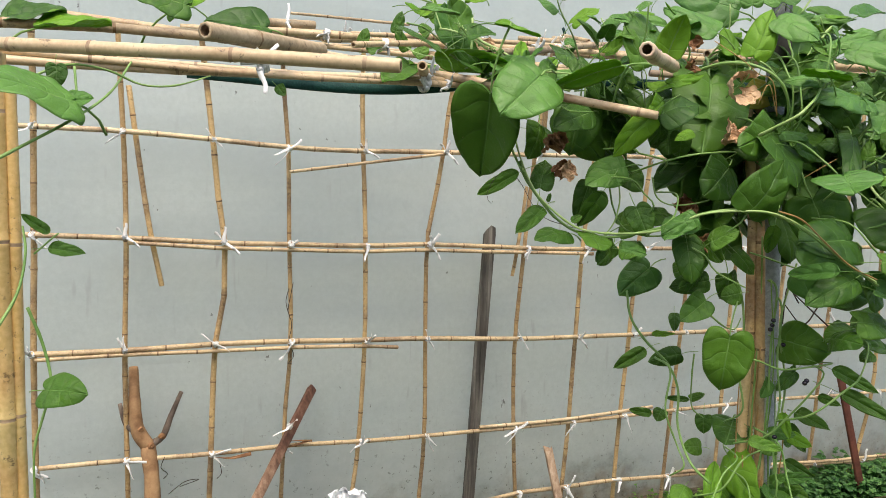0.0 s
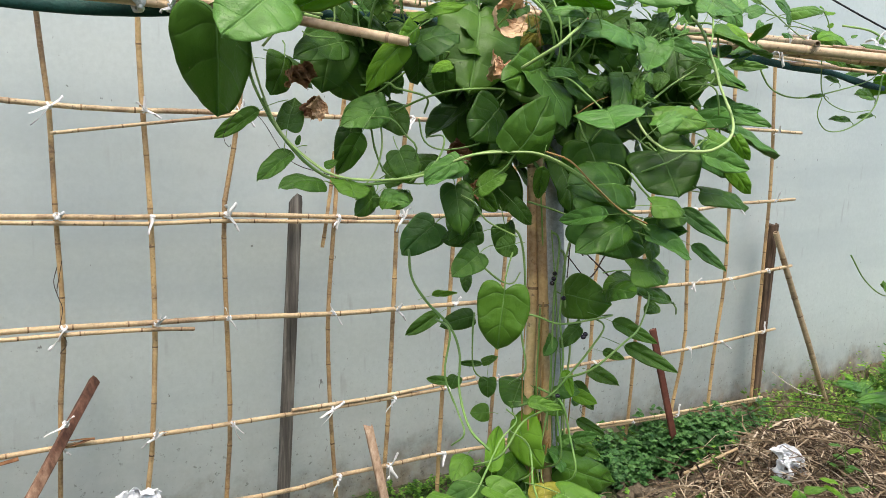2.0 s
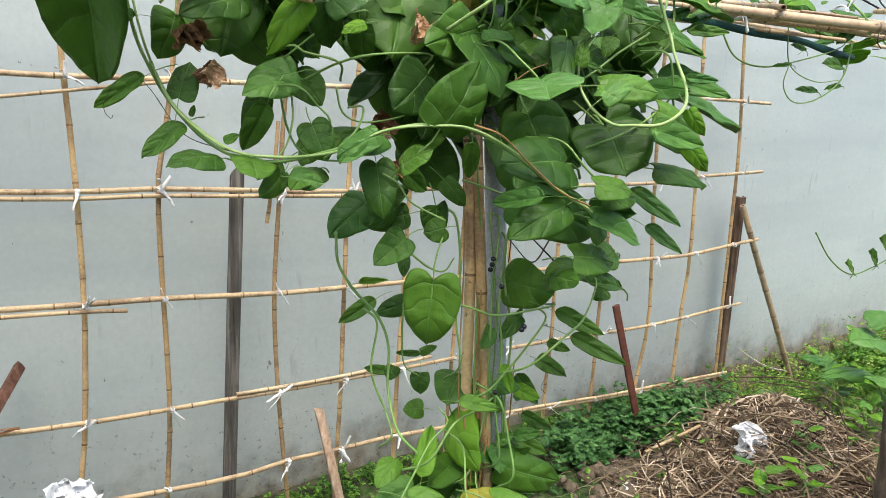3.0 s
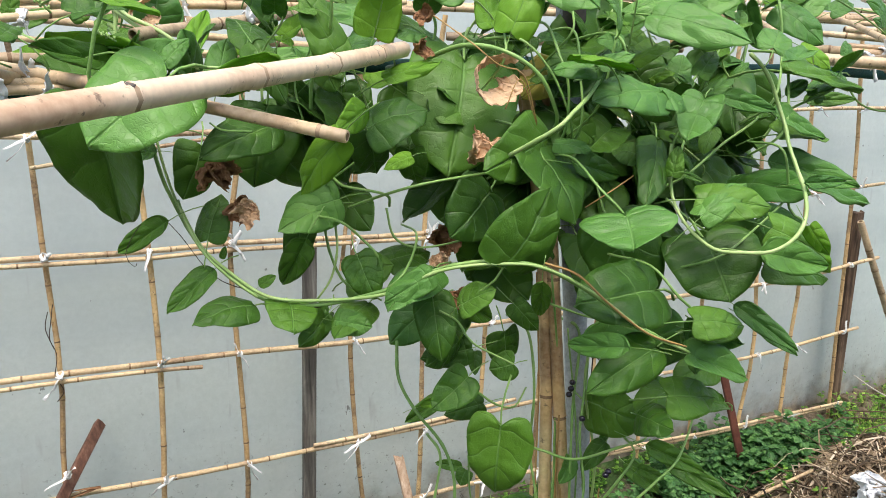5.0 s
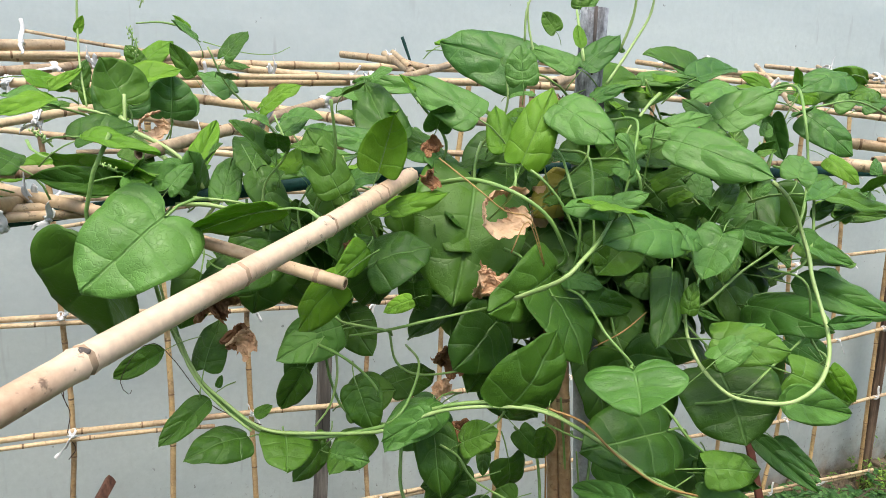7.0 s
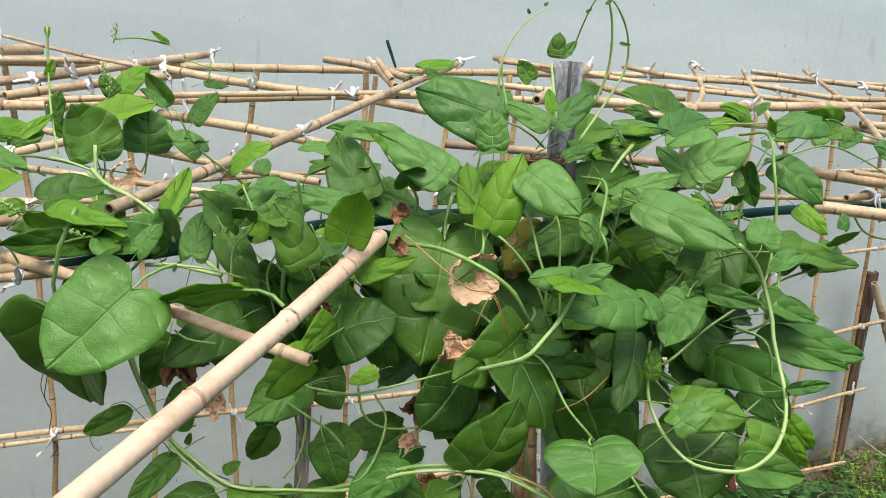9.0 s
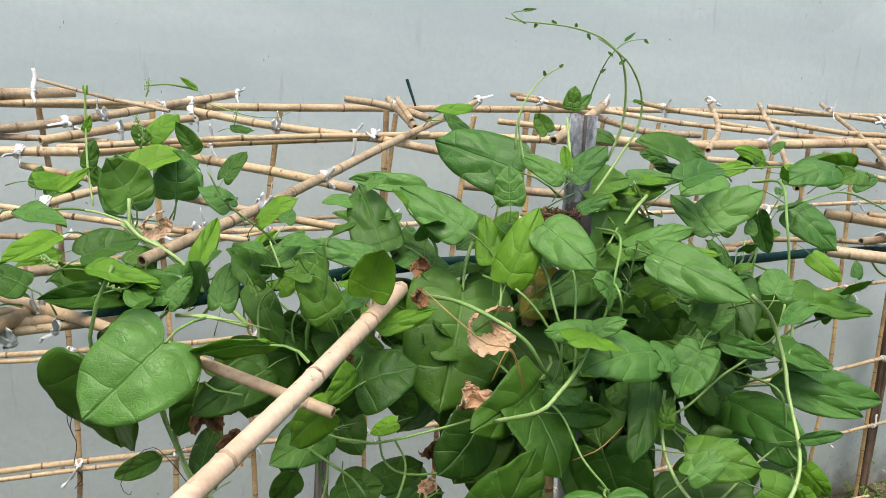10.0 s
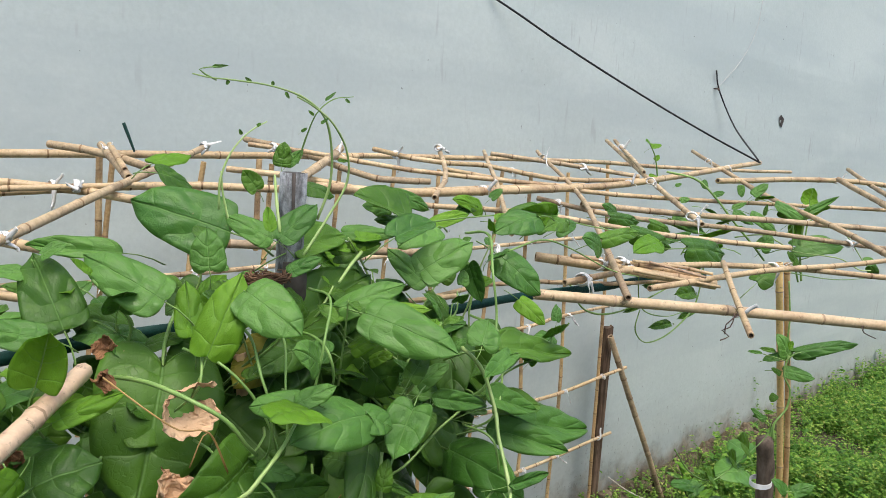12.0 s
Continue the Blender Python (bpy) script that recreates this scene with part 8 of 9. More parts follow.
leaf(runner, (1.588, 1.550, 1.852), (1.670, 1.540, 1.821), 0.034, (-0.04, -0.98, 0.22), LEAFB, 0)
leaf(runner, (1.536, 1.500, 1.824), (1.463, 1.490, 1.836), 0.035, (0.19, -0.90, 0.39), LEAF, 2)
leaf(runner, (1.607, 1.450, 1.807), (1.686, 1.440, 1.823), 0.030, (-0.21, -0.81, 0.54), LEAFY, 0)
leaf(runner, (1.497, 1.400, 1.810), (1.415, 1.390, 1.823), 0.028, (0.17, -0.89, 0.42), LEAF, 2)
leaf(runner, (2.015, 1.700, 1.831), (2.043, 1.690, 1.854), 0.023, (-0.59, -0.68, 0.44), LEAFB, 0)
leaf(runner, (2.885, 1.400, 1.599), (3.005, 1.390, 1.645), 0.069, (-0.34, -0.51, 0.79), LEAF, 2)
stem(runner, [(1.327, 1.300, 1.810), (1.455, 1.350, 1.817), (1.647, 1.400, 1.822), (1.865, 1.420, 1.822), (1.949, 1.350, 1.804), (2.090, 1.330, 1.783), (2.345, 1.350, 1.750)], 0.0018, STEM, 0.60)
stem(runner, [(1.545, 1.200, 1.792), (1.651, 1.220, 1.803), (1.731, 1.220, 1.784), (1.857, 1.220, 1.737), (1.956, 1.220, 1.716)], 0.0018, STEM, 0.60)
stem(runner, [(3.093, 1.900, 1.852), (3.056, 1.900, 1.954), (3.011, 1.900, 2.003)], 0.0033, STEM, 0.60)
stem(runner, [(2.079, 1.300, 1.706), (2.105, 1.300, 1.621), (2.216, 1.300, 1.589), (2.329, 1.300, 1.598)], 0.0016, STEM, 0.60)
stem(runner, [(2.987, 1.380, 1.630), (3.402, 1.360, 1.574), (3.860, 1.360, 1.550)], 0.0021, STEM, 0.60)
leaf(runner, (3.021, 1.900, 1.989), (3.085, 1.900, 2.000), 0.027, (-0.14, -0.56, 0.82), LEAFY, 4)
leaf(runner, (3.010, 1.900, 2.008), (2.981, 1.900, 2.011), 0.028, (0.06, -0.69, 0.72), LEAFY, 4)
leaf(runner, (3.058, 1.900, 1.944), (3.077, 1.900, 1.965), 0.021, (-0.67, -0.44, 0.60), LEAFY, 4)
leaf(runner, (3.060, 1.900, 1.893), (3.033, 1.900, 1.876), 0.031, (-0.47, -0.46, 0.75), LEAFY, 4)
leaf(runner, (3.308, 1.445, 1.830), (3.322, 1.442, 1.884), 0.089, (0.36, 0.39, 0.84), LEAFY, 6)
leaf(runner, (3.325, 1.485, 1.759), (3.415, 1.414, 1.822), 0.065, (0.36, 0.39, 0.84), LEAFY, 8)
leaf(runner, (3.282, 1.461, 1.782), (3.385, 1.380, 1.857), 0.030, (-0.51, -0.55, 0.66), LEAFB, 4)
leaf(runner, (3.172, 1.500, 1.824), (3.253, 1.415, 1.763), 0.046, (-0.51, -0.55, 0.66), LEAFB, 8)
leaf(runner, (3.303, 1.539, 1.793), (3.367, 1.472, 1.749), 0.052, (0.36, 0.39, 0.84), LEAF, 8)
leaf(runner, (3.317, 1.491, 1.754), (3.326, 1.473, 1.699), 0.048, (0.36, 0.39, 0.84), LEAFY, 2)
leaf(runner, (3.267, 1.455, 1.680), (3.388, 1.345, 1.690), 0.085, (-0.51, -0.55, 0.66), LEAFB, 0)
leaf(runner, (3.166, 1.578, 1.847), (3.209, 1.548, 1.890), 0.036, (-0.51, -0.55, 0.66), LEAFB, 8)
leaf(runner, (3.175, 1.569, 1.836), (3.223, 1.526, 1.844), 0.030, (0.36, 0.39, 0.84), LEAFY, 8)
leaf(runner, (3.137, 1.611, 1.879), (3.139, 1.602, 1.837), 0.028, (-0.51, -0.55, 0.66), LEAFB, 8)
leaf(runner, (3.060, 1.528, 1.789), (3.122, 1.462, 1.737), 0.049, (-0.51, -0.55, 0.66), LEAFB, 8)
leaf(runner, (3.031, 1.466, 1.684), (3.059, 1.449, 1.731), 0.050, (-0.51, -0.55, 0.66), LEAFB, 0)
leaf(runner, (2.989, 1.553, 1.796), (3.038, 1.501, 1.757), 0.036, (-0.51, -0.55, 0.66), LEAFB, 8)
leaf(runner, (2.789, 1.556, 1.712), (2.895, 1.468, 1.759), 0.054, (0.36, 0.39, 0.84), LEAFY, 8)
leaf(runner, (2.917, 1.581, 1.743), (2.979, 1.531, 1.775), 0.028, (0.36, 0.39, 0.84), LEAF, 4)
leaf(runner, (2.904, 1.605, 1.801), (2.958, 1.546, 1.755), 0.020, (0.36, 0.39, 0.84), LEAF, 4)
leaf(runner, (2.793, 1.481, 1.696), (2.707, 1.556, 1.675), 0.069, (0.36, 0.39, 0.84), LEAFY, 8)
leaf(runner, (2.689, 1.591, 1.775), (2.763, 1.516, 1.735), 0.041, (-0.51, -0.55, 0.66), LEAFB, 8)
leaf(runner, (2.721, 1.628, 1.766), (2.769, 1.579, 1.736), 0.034, (0.36, 0.39, 0.84), LEAF, 8)
leaf(runner, (2.627, 1.568, 1.713), (2.686, 1.520, 1.743), 0.027, (-0.51, -0.55, 0.66), LEAFB, 8)
leaf(runner, (3.022, 1.641, 1.842), (3.049, 1.619, 1.855), 0.023, (-0.51, -0.55, 0.66), LEAFB, 8)
leaf(runner, (2.995, 1.675, 1.888), (3.006, 1.659, 1.859), 0.029, (-0.51, -0.55, 0.66), LEAFB, 8)
leaf(runner, (2.846, 1.662, 1.822), (2.869, 1.642, 1.831), 0.024, (-0.51, -0.55, 0.66), LEAFB, 8)
leaf(runner, (3.063, 1.595, 1.800), (3.102, 1.564, 1.822), 0.021, (-0.51, -0.55, 0.66), LEAFB, 4)
leaf(runner, (3.385, 1.273, 1.652), (3.414, 1.246, 1.649), 0.037, (-0.51, -0.55, 0.66), LEAFB, 0)
leaf(runner, (3.218, 1.421, 1.626), (3.194, 1.451, 1.671), 0.033, (-0.51, -0.55, 0.66), LEAF, 8)
leaf(runner, (3.427, 1.392, 1.757), (3.457, 1.359, 1.734), 0.026, (-0.51, -0.55, 0.66), LEAFB, 8)
leaf(runner, (2.836, 1.679, 1.868), (2.853, 1.666, 1.876), 0.014, (-0.51, -0.55, 0.66), LEAFB, 4)
leaf(runner, (3.142, 1.520, 1.784), (3.153, 1.518, 1.822), 0.015, (-0.51, -0.55, 0.66), LEAF, 4)
stem(runner, [(3.275, 1.426, 1.567), (3.276, 1.437, 1.629), (3.280, 1.446, 1.696), (3.290, 1.447, 1.754), (3.301, 1.446, 1.797)], 0.0040, STEM, 0.70)
stem(runner, [(3.277, 1.437, 1.561), (3.268, 1.465, 1.665), (3.273, 1.476, 1.751), (3.250, 1.506, 1.795)], 0.0032, STEM, 0.70)
stem(runner, [(2.836, 1.715, 1.912), (2.903, 1.650, 1.894), (2.944, 1.604, 1.847), (2.991, 1.544, 1.760), (3.029, 1.498, 1.697), (3.056, 1.463, 1.645)], 0.0036, STEM, 0.90)
stem(runner, [(3.047, 1.566, 1.709), (3.117, 1.505, 1.722), (3.157, 1.463, 1.699), (3.191, 1.428, 1.674), (3.266, 1.357, 1.665), (3.308, 1.317, 1.656), (3.348, 1.275, 1.626), (3.377, 1.248, 1.626)], 0.0024, STEMP, 0.70)
stem(runner, [(3.347, 1.436, 1.754), (3.398, 1.389, 1.748), (3.432, 1.352, 1.722), (3.471, 1.300, 1.633)], 0.0022, STEMP, 0.70)
stem(runner, [(3.266, 1.435, 1.640), (3.289, 1.416, 1.652), (3.309, 1.403, 1.682)], 0.0022, STEM, 0.70)
stem(runner, [(3.282, 1.434, 1.717), (3.292, 1.434, 1.765), (3.314, 1.418, 1.786)], 0.0026, STEM, 0.70)

# ---- young vine climbing the right post ----
post_vine = thing("climbing_vine", "young vine with pointed leaves winding up a bamboo post", "vine")
leaf(post_vine, (2.818, 1.256, 1.416), (2.797, 1.286, 1.476), 0.055, (-0.51, -0.55, 0.66), LEAFB, 0)
leaf(post_vine, (2.832, 1.244, 1.425), (2.968, 1.126, 1.458), 0.044, (-0.51, -0.55, 0.66), LEAFB, 2)
leaf(post_vine, (2.831, 1.243, 1.414), (2.879, 1.199, 1.413), 0.022, (-0.51, -0.55, 0.66), LEAF, 8)
leaf(post_vine, (2.805, 1.259, 1.370), (2.872, 1.194, 1.354), 0.044, (-0.51, -0.55, 0.66), LEAFB, 8)
leaf(post_vine, (2.800, 1.271, 1.413), (2.762, 1.303, 1.399), 0.026, (-0.51, -0.55, 0.66), LEAFB, 8)
leaf(post_vine, (2.792, 1.281, 1.425), (2.757, 1.314, 1.431), 0.017, (-0.51, -0.55, 0.66), LEAF, 4)
leaf(post_vine, (2.763, 1.306, 1.418), (2.731, 1.336, 1.421), 0.012, (-0.51, -0.55, 0.66), LEAFB, 4)
leaf(post_vine, (2.799, 1.262, 1.362), (2.780, 1.283, 1.378), 0.020, (-0.51, -0.55, 0.66), LEAF, 8)
leaf(post_vine, (2.758, 1.275, 1.228), (2.731, 1.306, 1.261), 0.022, (-0.51, -0.55, 0.66), LEAFB, 8)
leaf(post_vine, (2.762, 1.272, 1.236), (2.733, 1.300, 1.239), 0.016, (-0.51, -0.55, 0.66), LEAFB, 8)
leaf(post_vine, (2.779, 1.260, 1.249), (2.755, 1.282, 1.256), 0.013, (-0.51, -0.55, 0.66), LEAF, 4)
leaf(post_vine, (2.786, 1.264, 1.303), (2.773, 1.271, 1.282), 0.023, (-0.51, -0.55, 0.66), LEAF, 8)
leaf(post_vine, (2.794, 1.205, 1.030), (2.764, 1.238, 1.063), 0.036, (-0.51, -0.55, 0.66), LEAFB, 0)
leaf(post_vine, (2.807, 1.192, 1.027), (2.855, 1.153, 1.050), 0.039, (-0.51, -0.55, 0.66), LEAFB, 8)
leaf(post_vine, (2.818, 1.258, 1.434), (2.830, 1.252, 1.458), 0.018, (-0.51, -0.55, 0.66), LEAFY, 4)
stem(post_vine, [(2.765, 1.245, 1.177), (2.768, 1.251, 1.222), (2.796, 1.234, 1.267), (2.807, 1.234, 1.320), (2.796, 1.252, 1.365), (2.809, 1.250, 1.419)], 0.0034, STEM, 0.70)
stem(post_vine, [(2.771, 1.255, 1.185), (2.769, 1.263, 1.218), (2.749, 1.284, 1.232)], 0.0020, STEM, 0.70)
stem(post_vine, [(2.807, 1.250, 1.407), (2.821, 1.240, 1.423), (2.834, 1.229, 1.429)], 0.0022, STEM, 0.70)
stem(post_vine, [(2.807, 1.249, 1.401), (2.781, 1.274, 1.411), (2.755, 1.299, 1.418)], 0.0016, STEM, 0.70)
stem(post_vine, [(2.789, 1.206, 1.012), (2.799, 1.201, 1.030), (2.812, 1.188, 1.028)], 0.0022, STEM, 0.70)
stem(post_vine, [(2.839, 1.262, 1.411), (2.840, 1.271, 1.464), (2.847, 1.276, 1.524), (2.850, 1.292, 1.624)], 0.0028, STEM, 0.70)

# ---- vine beside the left post ----
left_vine = thing("climbing_vine", "thin vine with broad leaves hanging beside the bamboo post", "vine")
stem(left_vine, [(-0.092, 1.000, 1.506), (-0.053, 1.020, 1.531), (-0.007, 1.050, 1.562), (0.028, 1.100, 1.595), (0.049, 1.200, 1.641)], 0.0019, STEM, 0.70)
stem(left_vine, [(-0.060, 1.100, 1.605), (-0.018, 1.120, 1.626), (0.024, 1.140, 1.624), (0.062, 1.150, 1.610), (0.102, 1.160, 1.612), (0.148, 1.200, 1.630)], 0.0017, STEM, 0.60)
stem(left_vine, [(-0.009, 1.100, 1.623), (-0.005, 1.080, 1.569), (-0.010, 1.060, 1.581)], 0.0017, STEM, 0.60)
stem(left_vine, [(-0.092, 1.050, 1.322), (-0.073, 1.080, 1.360), (-0.066, 1.100, 1.403), (-0.071, 1.120, 1.434)], 0.0021, STEM, 0.60)
stem(left_vine, [(-0.066, 1.100, 1.339), (-0.051, 1.100, 1.293), (-0.042, 1.090, 1.246), (-0.051, 1.080, 1.208), (-0.061, 1.080, 1.167), (-0.062, 1.080, 1.095)], 0.0022, STEM, 0.60)
stem(left_vine, [(-0.057, 1.100, 1.403), (-0.036, 1.100, 1.423), (-0.030, 1.100, 1.428)], 0.0013, STEM, 0.60)
leaf(left_vine, (-0.009, 1.050, 1.580), (-0.098, 1.000, 1.596), 0.078, (0.39, -0.42, 0.82), LEAFB, 0)
leaf(left_vine, (-0.014, 1.060, 1.581), (0.014, 1.060, 1.585), 0.027, (-0.10, -0.73, 0.68), LEAFB, 4)
leaf(left_vine, (-0.028, 1.100, 1.623), (-0.028, 1.100, 1.597), 0.023, (0.11, -0.99, -0.00), LEAFD, 0)
leaf(left_vine, (-0.046, 1.070, 1.246), (0.002, 1.050, 1.242), 0.045, (-0.23, -0.70, 0.68), LEAF, 5)
leaf(left_vine, (-0.042, 1.100, 1.410), (-0.002, 1.100, 1.402), 0.019, (0.11, -0.77, 0.63), LEAFD, 4)
leaf(left_vine, (-0.040, 1.100, 1.428), (-0.070, 1.100, 1.450), 0.014, (0.27, -0.88, 0.38), LEAFD, 4)
leaf(left_vine, (0.240, 1.220, 1.625), (0.252, 1.220, 1.611), 0.017, (0.10, -0.99, 0.09), LEAF, 4)
leaf(left_vine, (0.101, 1.500, 1.755), (0.211, 1.500, 1.813), 0.099, (-0.36, -0.63, 0.68), LEAFY, 1)
leaf(left_vine, (0.247, 1.400, 1.728), (0.150, 1.400, 1.728), 0.075, (-0.00, -0.59, 0.81), LEAFD, 1)
leaf(left_vine, (-0.083, 1.350, 1.695), (0.020, 1.350, 1.702), 0.116, (-0.07, -0.25, 0.97), LEAFY, 4)
leaf(left_vine, (-0.133, 1.400, 1.709), (-0.044, 1.400, 1.722), 0.085, (-0.13, -0.41, 0.90), LEAFD, 4)
leaf(left_vine, (0.126, 1.450, 1.759), (0.041, 1.450, 1.768), 0.068, (0.07, -0.76, 0.64), LEAF, 0)
leaf(vine, (0.485, 1.700, 1.754), (0.496, 1.700, 1.790), 0.026, (-0.36, -0.92, 0.11), LEAF, 8)
leaf(vine, (0.559, 1.700, 1.784), (0.572, 1.700, 1.832), 0.027, (-0.39, -0.92, 0.11), LEAF, 8)
leaf(vine, (0.586, 1.700, 1.750), (0.559, 1.700, 1.795), 0.028, (0.02, -1.00, 0.01), LEAF, 8)
leaf(vine, (0.498, 1.700, 1.743), (0.547, 1.700, 1.765), 0.030, (-0.22, -0.85, 0.49), LEAF, 8)
leaf(vine, (0.648, 1.700, 1.827), (0.627, 1.700, 1.855), 0.029, (0.03, -1.00, 0.02), LEAF, 8)
leaf(vine, (0.662, 1.700, 1.793), (0.674, 1.700, 1.818), 0.028, (-0.45, -0.87, 0.22), LEAF, 4)
leaf(vine, (0.728, 1.700, 1.811), (0.692, 1.700, 1.862), 0.031, (-0.01, -1.00, -0.00), LEAF, 4)
leaf(vine, (0.636, 1.700, 1.790), (0.609, 1.700, 1.806), 0.032, (0.15, -0.96, 0.26), LEAF, 8)
leaf(vine, (0.605, 1.700, 1.740), (0.637, 1.700, 1.761), 0.030, (-0.30, -0.83, 0.47), LEAF, 8)
leaf(vine, (1.157, 1.240, 1.682), (1.083, 1.220, 1.641), 0.068, (-0.13, -0.77, 0.63), LEAFX, 0)

# ---- berries and flower spikes ----
berry(vine, (1.129, 1.060, 1.172))
berry(vine, (1.130, 1.120, 1.220))
berry(vine, (1.142, 1.160, 1.255))
berry(vine, (1.122, 1.110, 1.051))
berry(vine, (1.137, 1.160, 1.238))
berry(vine, (1.140, 1.160, 1.246))
berry(vine, (1.125, 1.060, 1.168))
spike(vine, (0.635, 1.600, 1.825), (0.638, 1.600, 1.858))
spike(vine, (0.813, 1.900, 1.845), (0.819, 1.900, 1.878))
spike(vine, (0.645, 1.600, 1.902), (0.649, 1.600, 1.928))
spike(vine, (0.541, 1.250, 1.726), (0.523, 1.250, 1.742))
spike(vine, (0.599, 1.250, 1.700), (0.581, 1.250, 1.709))
spike(vine, (0.633, 1.600, 1.849), (0.630, 1.600, 1.874))

# ---- withered leaves caught in the vine ----
dry_leaf((0.982, 1.124, 1.667), 0.064, DRY, 3)
dry_leaf((0.960, 1.096, 1.591), 0.054, DRY, 8)
dry_leaf((0.909, 1.155, 1.735), 0.028, DRYD, 4)
dry_leaf((0.910, 1.155, 1.698), 0.027, DRYD, 5)
dry_leaf((0.940, 1.172, 1.446), 0.028, DRY, 6)
dry_leaf((0.956, 1.140, 1.404), 0.034, DRYD, 7)
dry_leaf((0.865, 1.170, 1.721), 0.036, DRYD, 9)
dry_leaf((0.642, 1.420, 1.743), 0.040, DRY, 10)
dry_leaf((0.680, 1.200, 1.557), 0.040, DRYD, 11)
dry_leaf((0.712, 1.220, 1.519), 0.039, DRYD, 12)
dry_leaf((0.970, 1.220, 1.460), 0.049, DRYD, 13)
dry_leaf((0.713, 1.200, 1.517), 0.036, DRY, 14)
dry_leaf((0.694, 1.200, 1.563), 0.039, DRYD, 15)
dry_leaf((0.836, 1.200, 1.617), 0.027, DRYD, 16)
dry_leaf((0.804, 1.620, 1.712), 0.027, DRY, 18)
nest((1.104, 1.180, 1.784), 0.05)


# ---- ground cover ----
def stuff(name, verts, faces, mat, label, category):
    me = bpy.data.meshes.new(name)
    me.from_pydata(verts, [], faces)
    me.materials.append(mat)
    return tagged(new(name, me), label, category, "", "stuff")


def blades(count, place, height, width, seed, bend=0.5, segs=3):
    """Grass: narrow blades that arch over."""
    g = random.Random(seed)
    vs, fs = [], []
    for _ in range(count):
        x, y = place(g)
        z = ground_z(x, y) - 0.01
        h, w, a = height * g.uniform(0.5, 1.3), width * g.uniform(0.6, 1.3), g.uniform(0, 6.28)
        lean = bend * g.uniform(0.2, 1.2)
        dx, dy = math.cos(a), math.sin(a)
        n = len(vs)
        for k in range(segs + 1):
            s = k / segs
            px, py, pz = x + dx * h * lean * s * s, y + dy * h * lean * s * s, z + h * s * (1 - 0.25 * lean * s)
            ww = w * (1 - s) ** 0.7 / 2
            vs += [(px - dy * ww, py + dx * ww, pz), (px + dy * ww, py - dx * ww, pz)]
        for k in range(segs):
            fs.append((n + 2 * k, n + 2 * k + 1, n + 2 * k + 3, n + 2 * k + 2))
    return vs, fs


def weeds(count, place, seed, tall=0.14, leaf_size=0.02):
    """Weeds: bent stalks that carry small oval leaves."""
    g = random.Random(seed)
    vs, fs = [], []
    for _ in range(count):
        x, y = place(g)
        z = ground_z(x, y) - 0.005
        h = tall * g.uniform(0.35, 1.25) * (1.0 + 0.8 * noise.noise(Vector((x * 3.1, y * 4.0, 5))))
        lx, ly = g.gauss(0, 0.35) * h, g.gauss(0, 0.35) * h
        n = len(vs)
        vs += [(x - 0.0012, y, z), (x + 0.0012, y, z), (x + lx + 0.0008, y + ly, z + h), (x + lx - 0.0008, y + ly, z + h)]
        fs.append((n, n + 1, n + 2, n + 3))
        for k in range(g.randint(6, 11)):
            s = g.uniform(0.25, 1.05)
            c = Vector((x + lx * s, y + ly * s, z + h * s))
            a, el = g.uniform(0, 6.28), g.uniform(-0.3, 0.7)
            d = Vector((math.cos(a) * math.cos(el), math.sin(a) * math.cos(el), math.sin(el)))
            sd = Vector((-math.sin(a), math.cos(a), g.uniform(-0.3, 0.3)))
            ln, w = leaf_size * g.uniform(0.6, 1.5), leaf_size * g.uniform(0.3, 0.55)
            up = Vector((0, 0, 0.12 * ln))
            q = [c, c + d * ln * 0.35 + sd * w - up, c + d * ln * 0.75 + sd * w * 0.8 - up, c + d * ln * 1.1 - up * 2, c + d * ln * 0.75 - sd * w * 0.8 - up, c + d * ln * 0.35 - sd * w - up, c + d * ln * 0.5 + up]
            n = len(vs)
            vs += [tuple(p) for p in q]
            fs += [(n, n + 1, n + 2, n + 6), (n + 6, n + 2, n + 3, n + 4), (n, n + 6, n + 4, n + 5)]
    return vs, fs


def litter(count, place, seed, length=0.16, r=0.0018, bent=0.3):
    """Dry stalks thrown on a heap: bent thin rods."""
    g = random.Random(seed)
    vs, fs = [], []
    for _ in range(count):
        x, y, z0 = place(g)
        a, el = g.uniform(0, 6.28), g.gauss(0, 0.22)
        ln, rr = length * g.uniform(0.35, 1.6), r * g.uniform(0.5, 1.7)
        d = Vector((math.cos(a), math.sin(a), el))
        side = Vector((-math.sin(a), math.cos(a), 0))
        curve = g.gauss(0, bent) * ln
        arch = abs(g.gauss(0, 0.5 * bent)) * ln
        n = len(vs)
        for k in range(6):
            s = k / 5 - 0.5
            p = Vector((x, y, max(z0, ground_z(x, y) + 0.004))) + d * ln * s + side * curve * (0.25 - s * s) * 2 + Vector((0, 0, arch * (0.5 - 3.2 * s * s)))
            for q in range(3):
                b = 2.1 * q
                vs.append(tuple(p + side * rr * math.cos(b) + Vector((0, 0, rr * math.sin(b)))))
        for k in range(5):
            for q in range(3):
                fs.append((n + 3 * k + q, n + 3 * k + (q + 1) % 3, n + 3 * k + 3 + (q + 1) % 3, n + 3 * k + 3 + q))
    return vs, fs


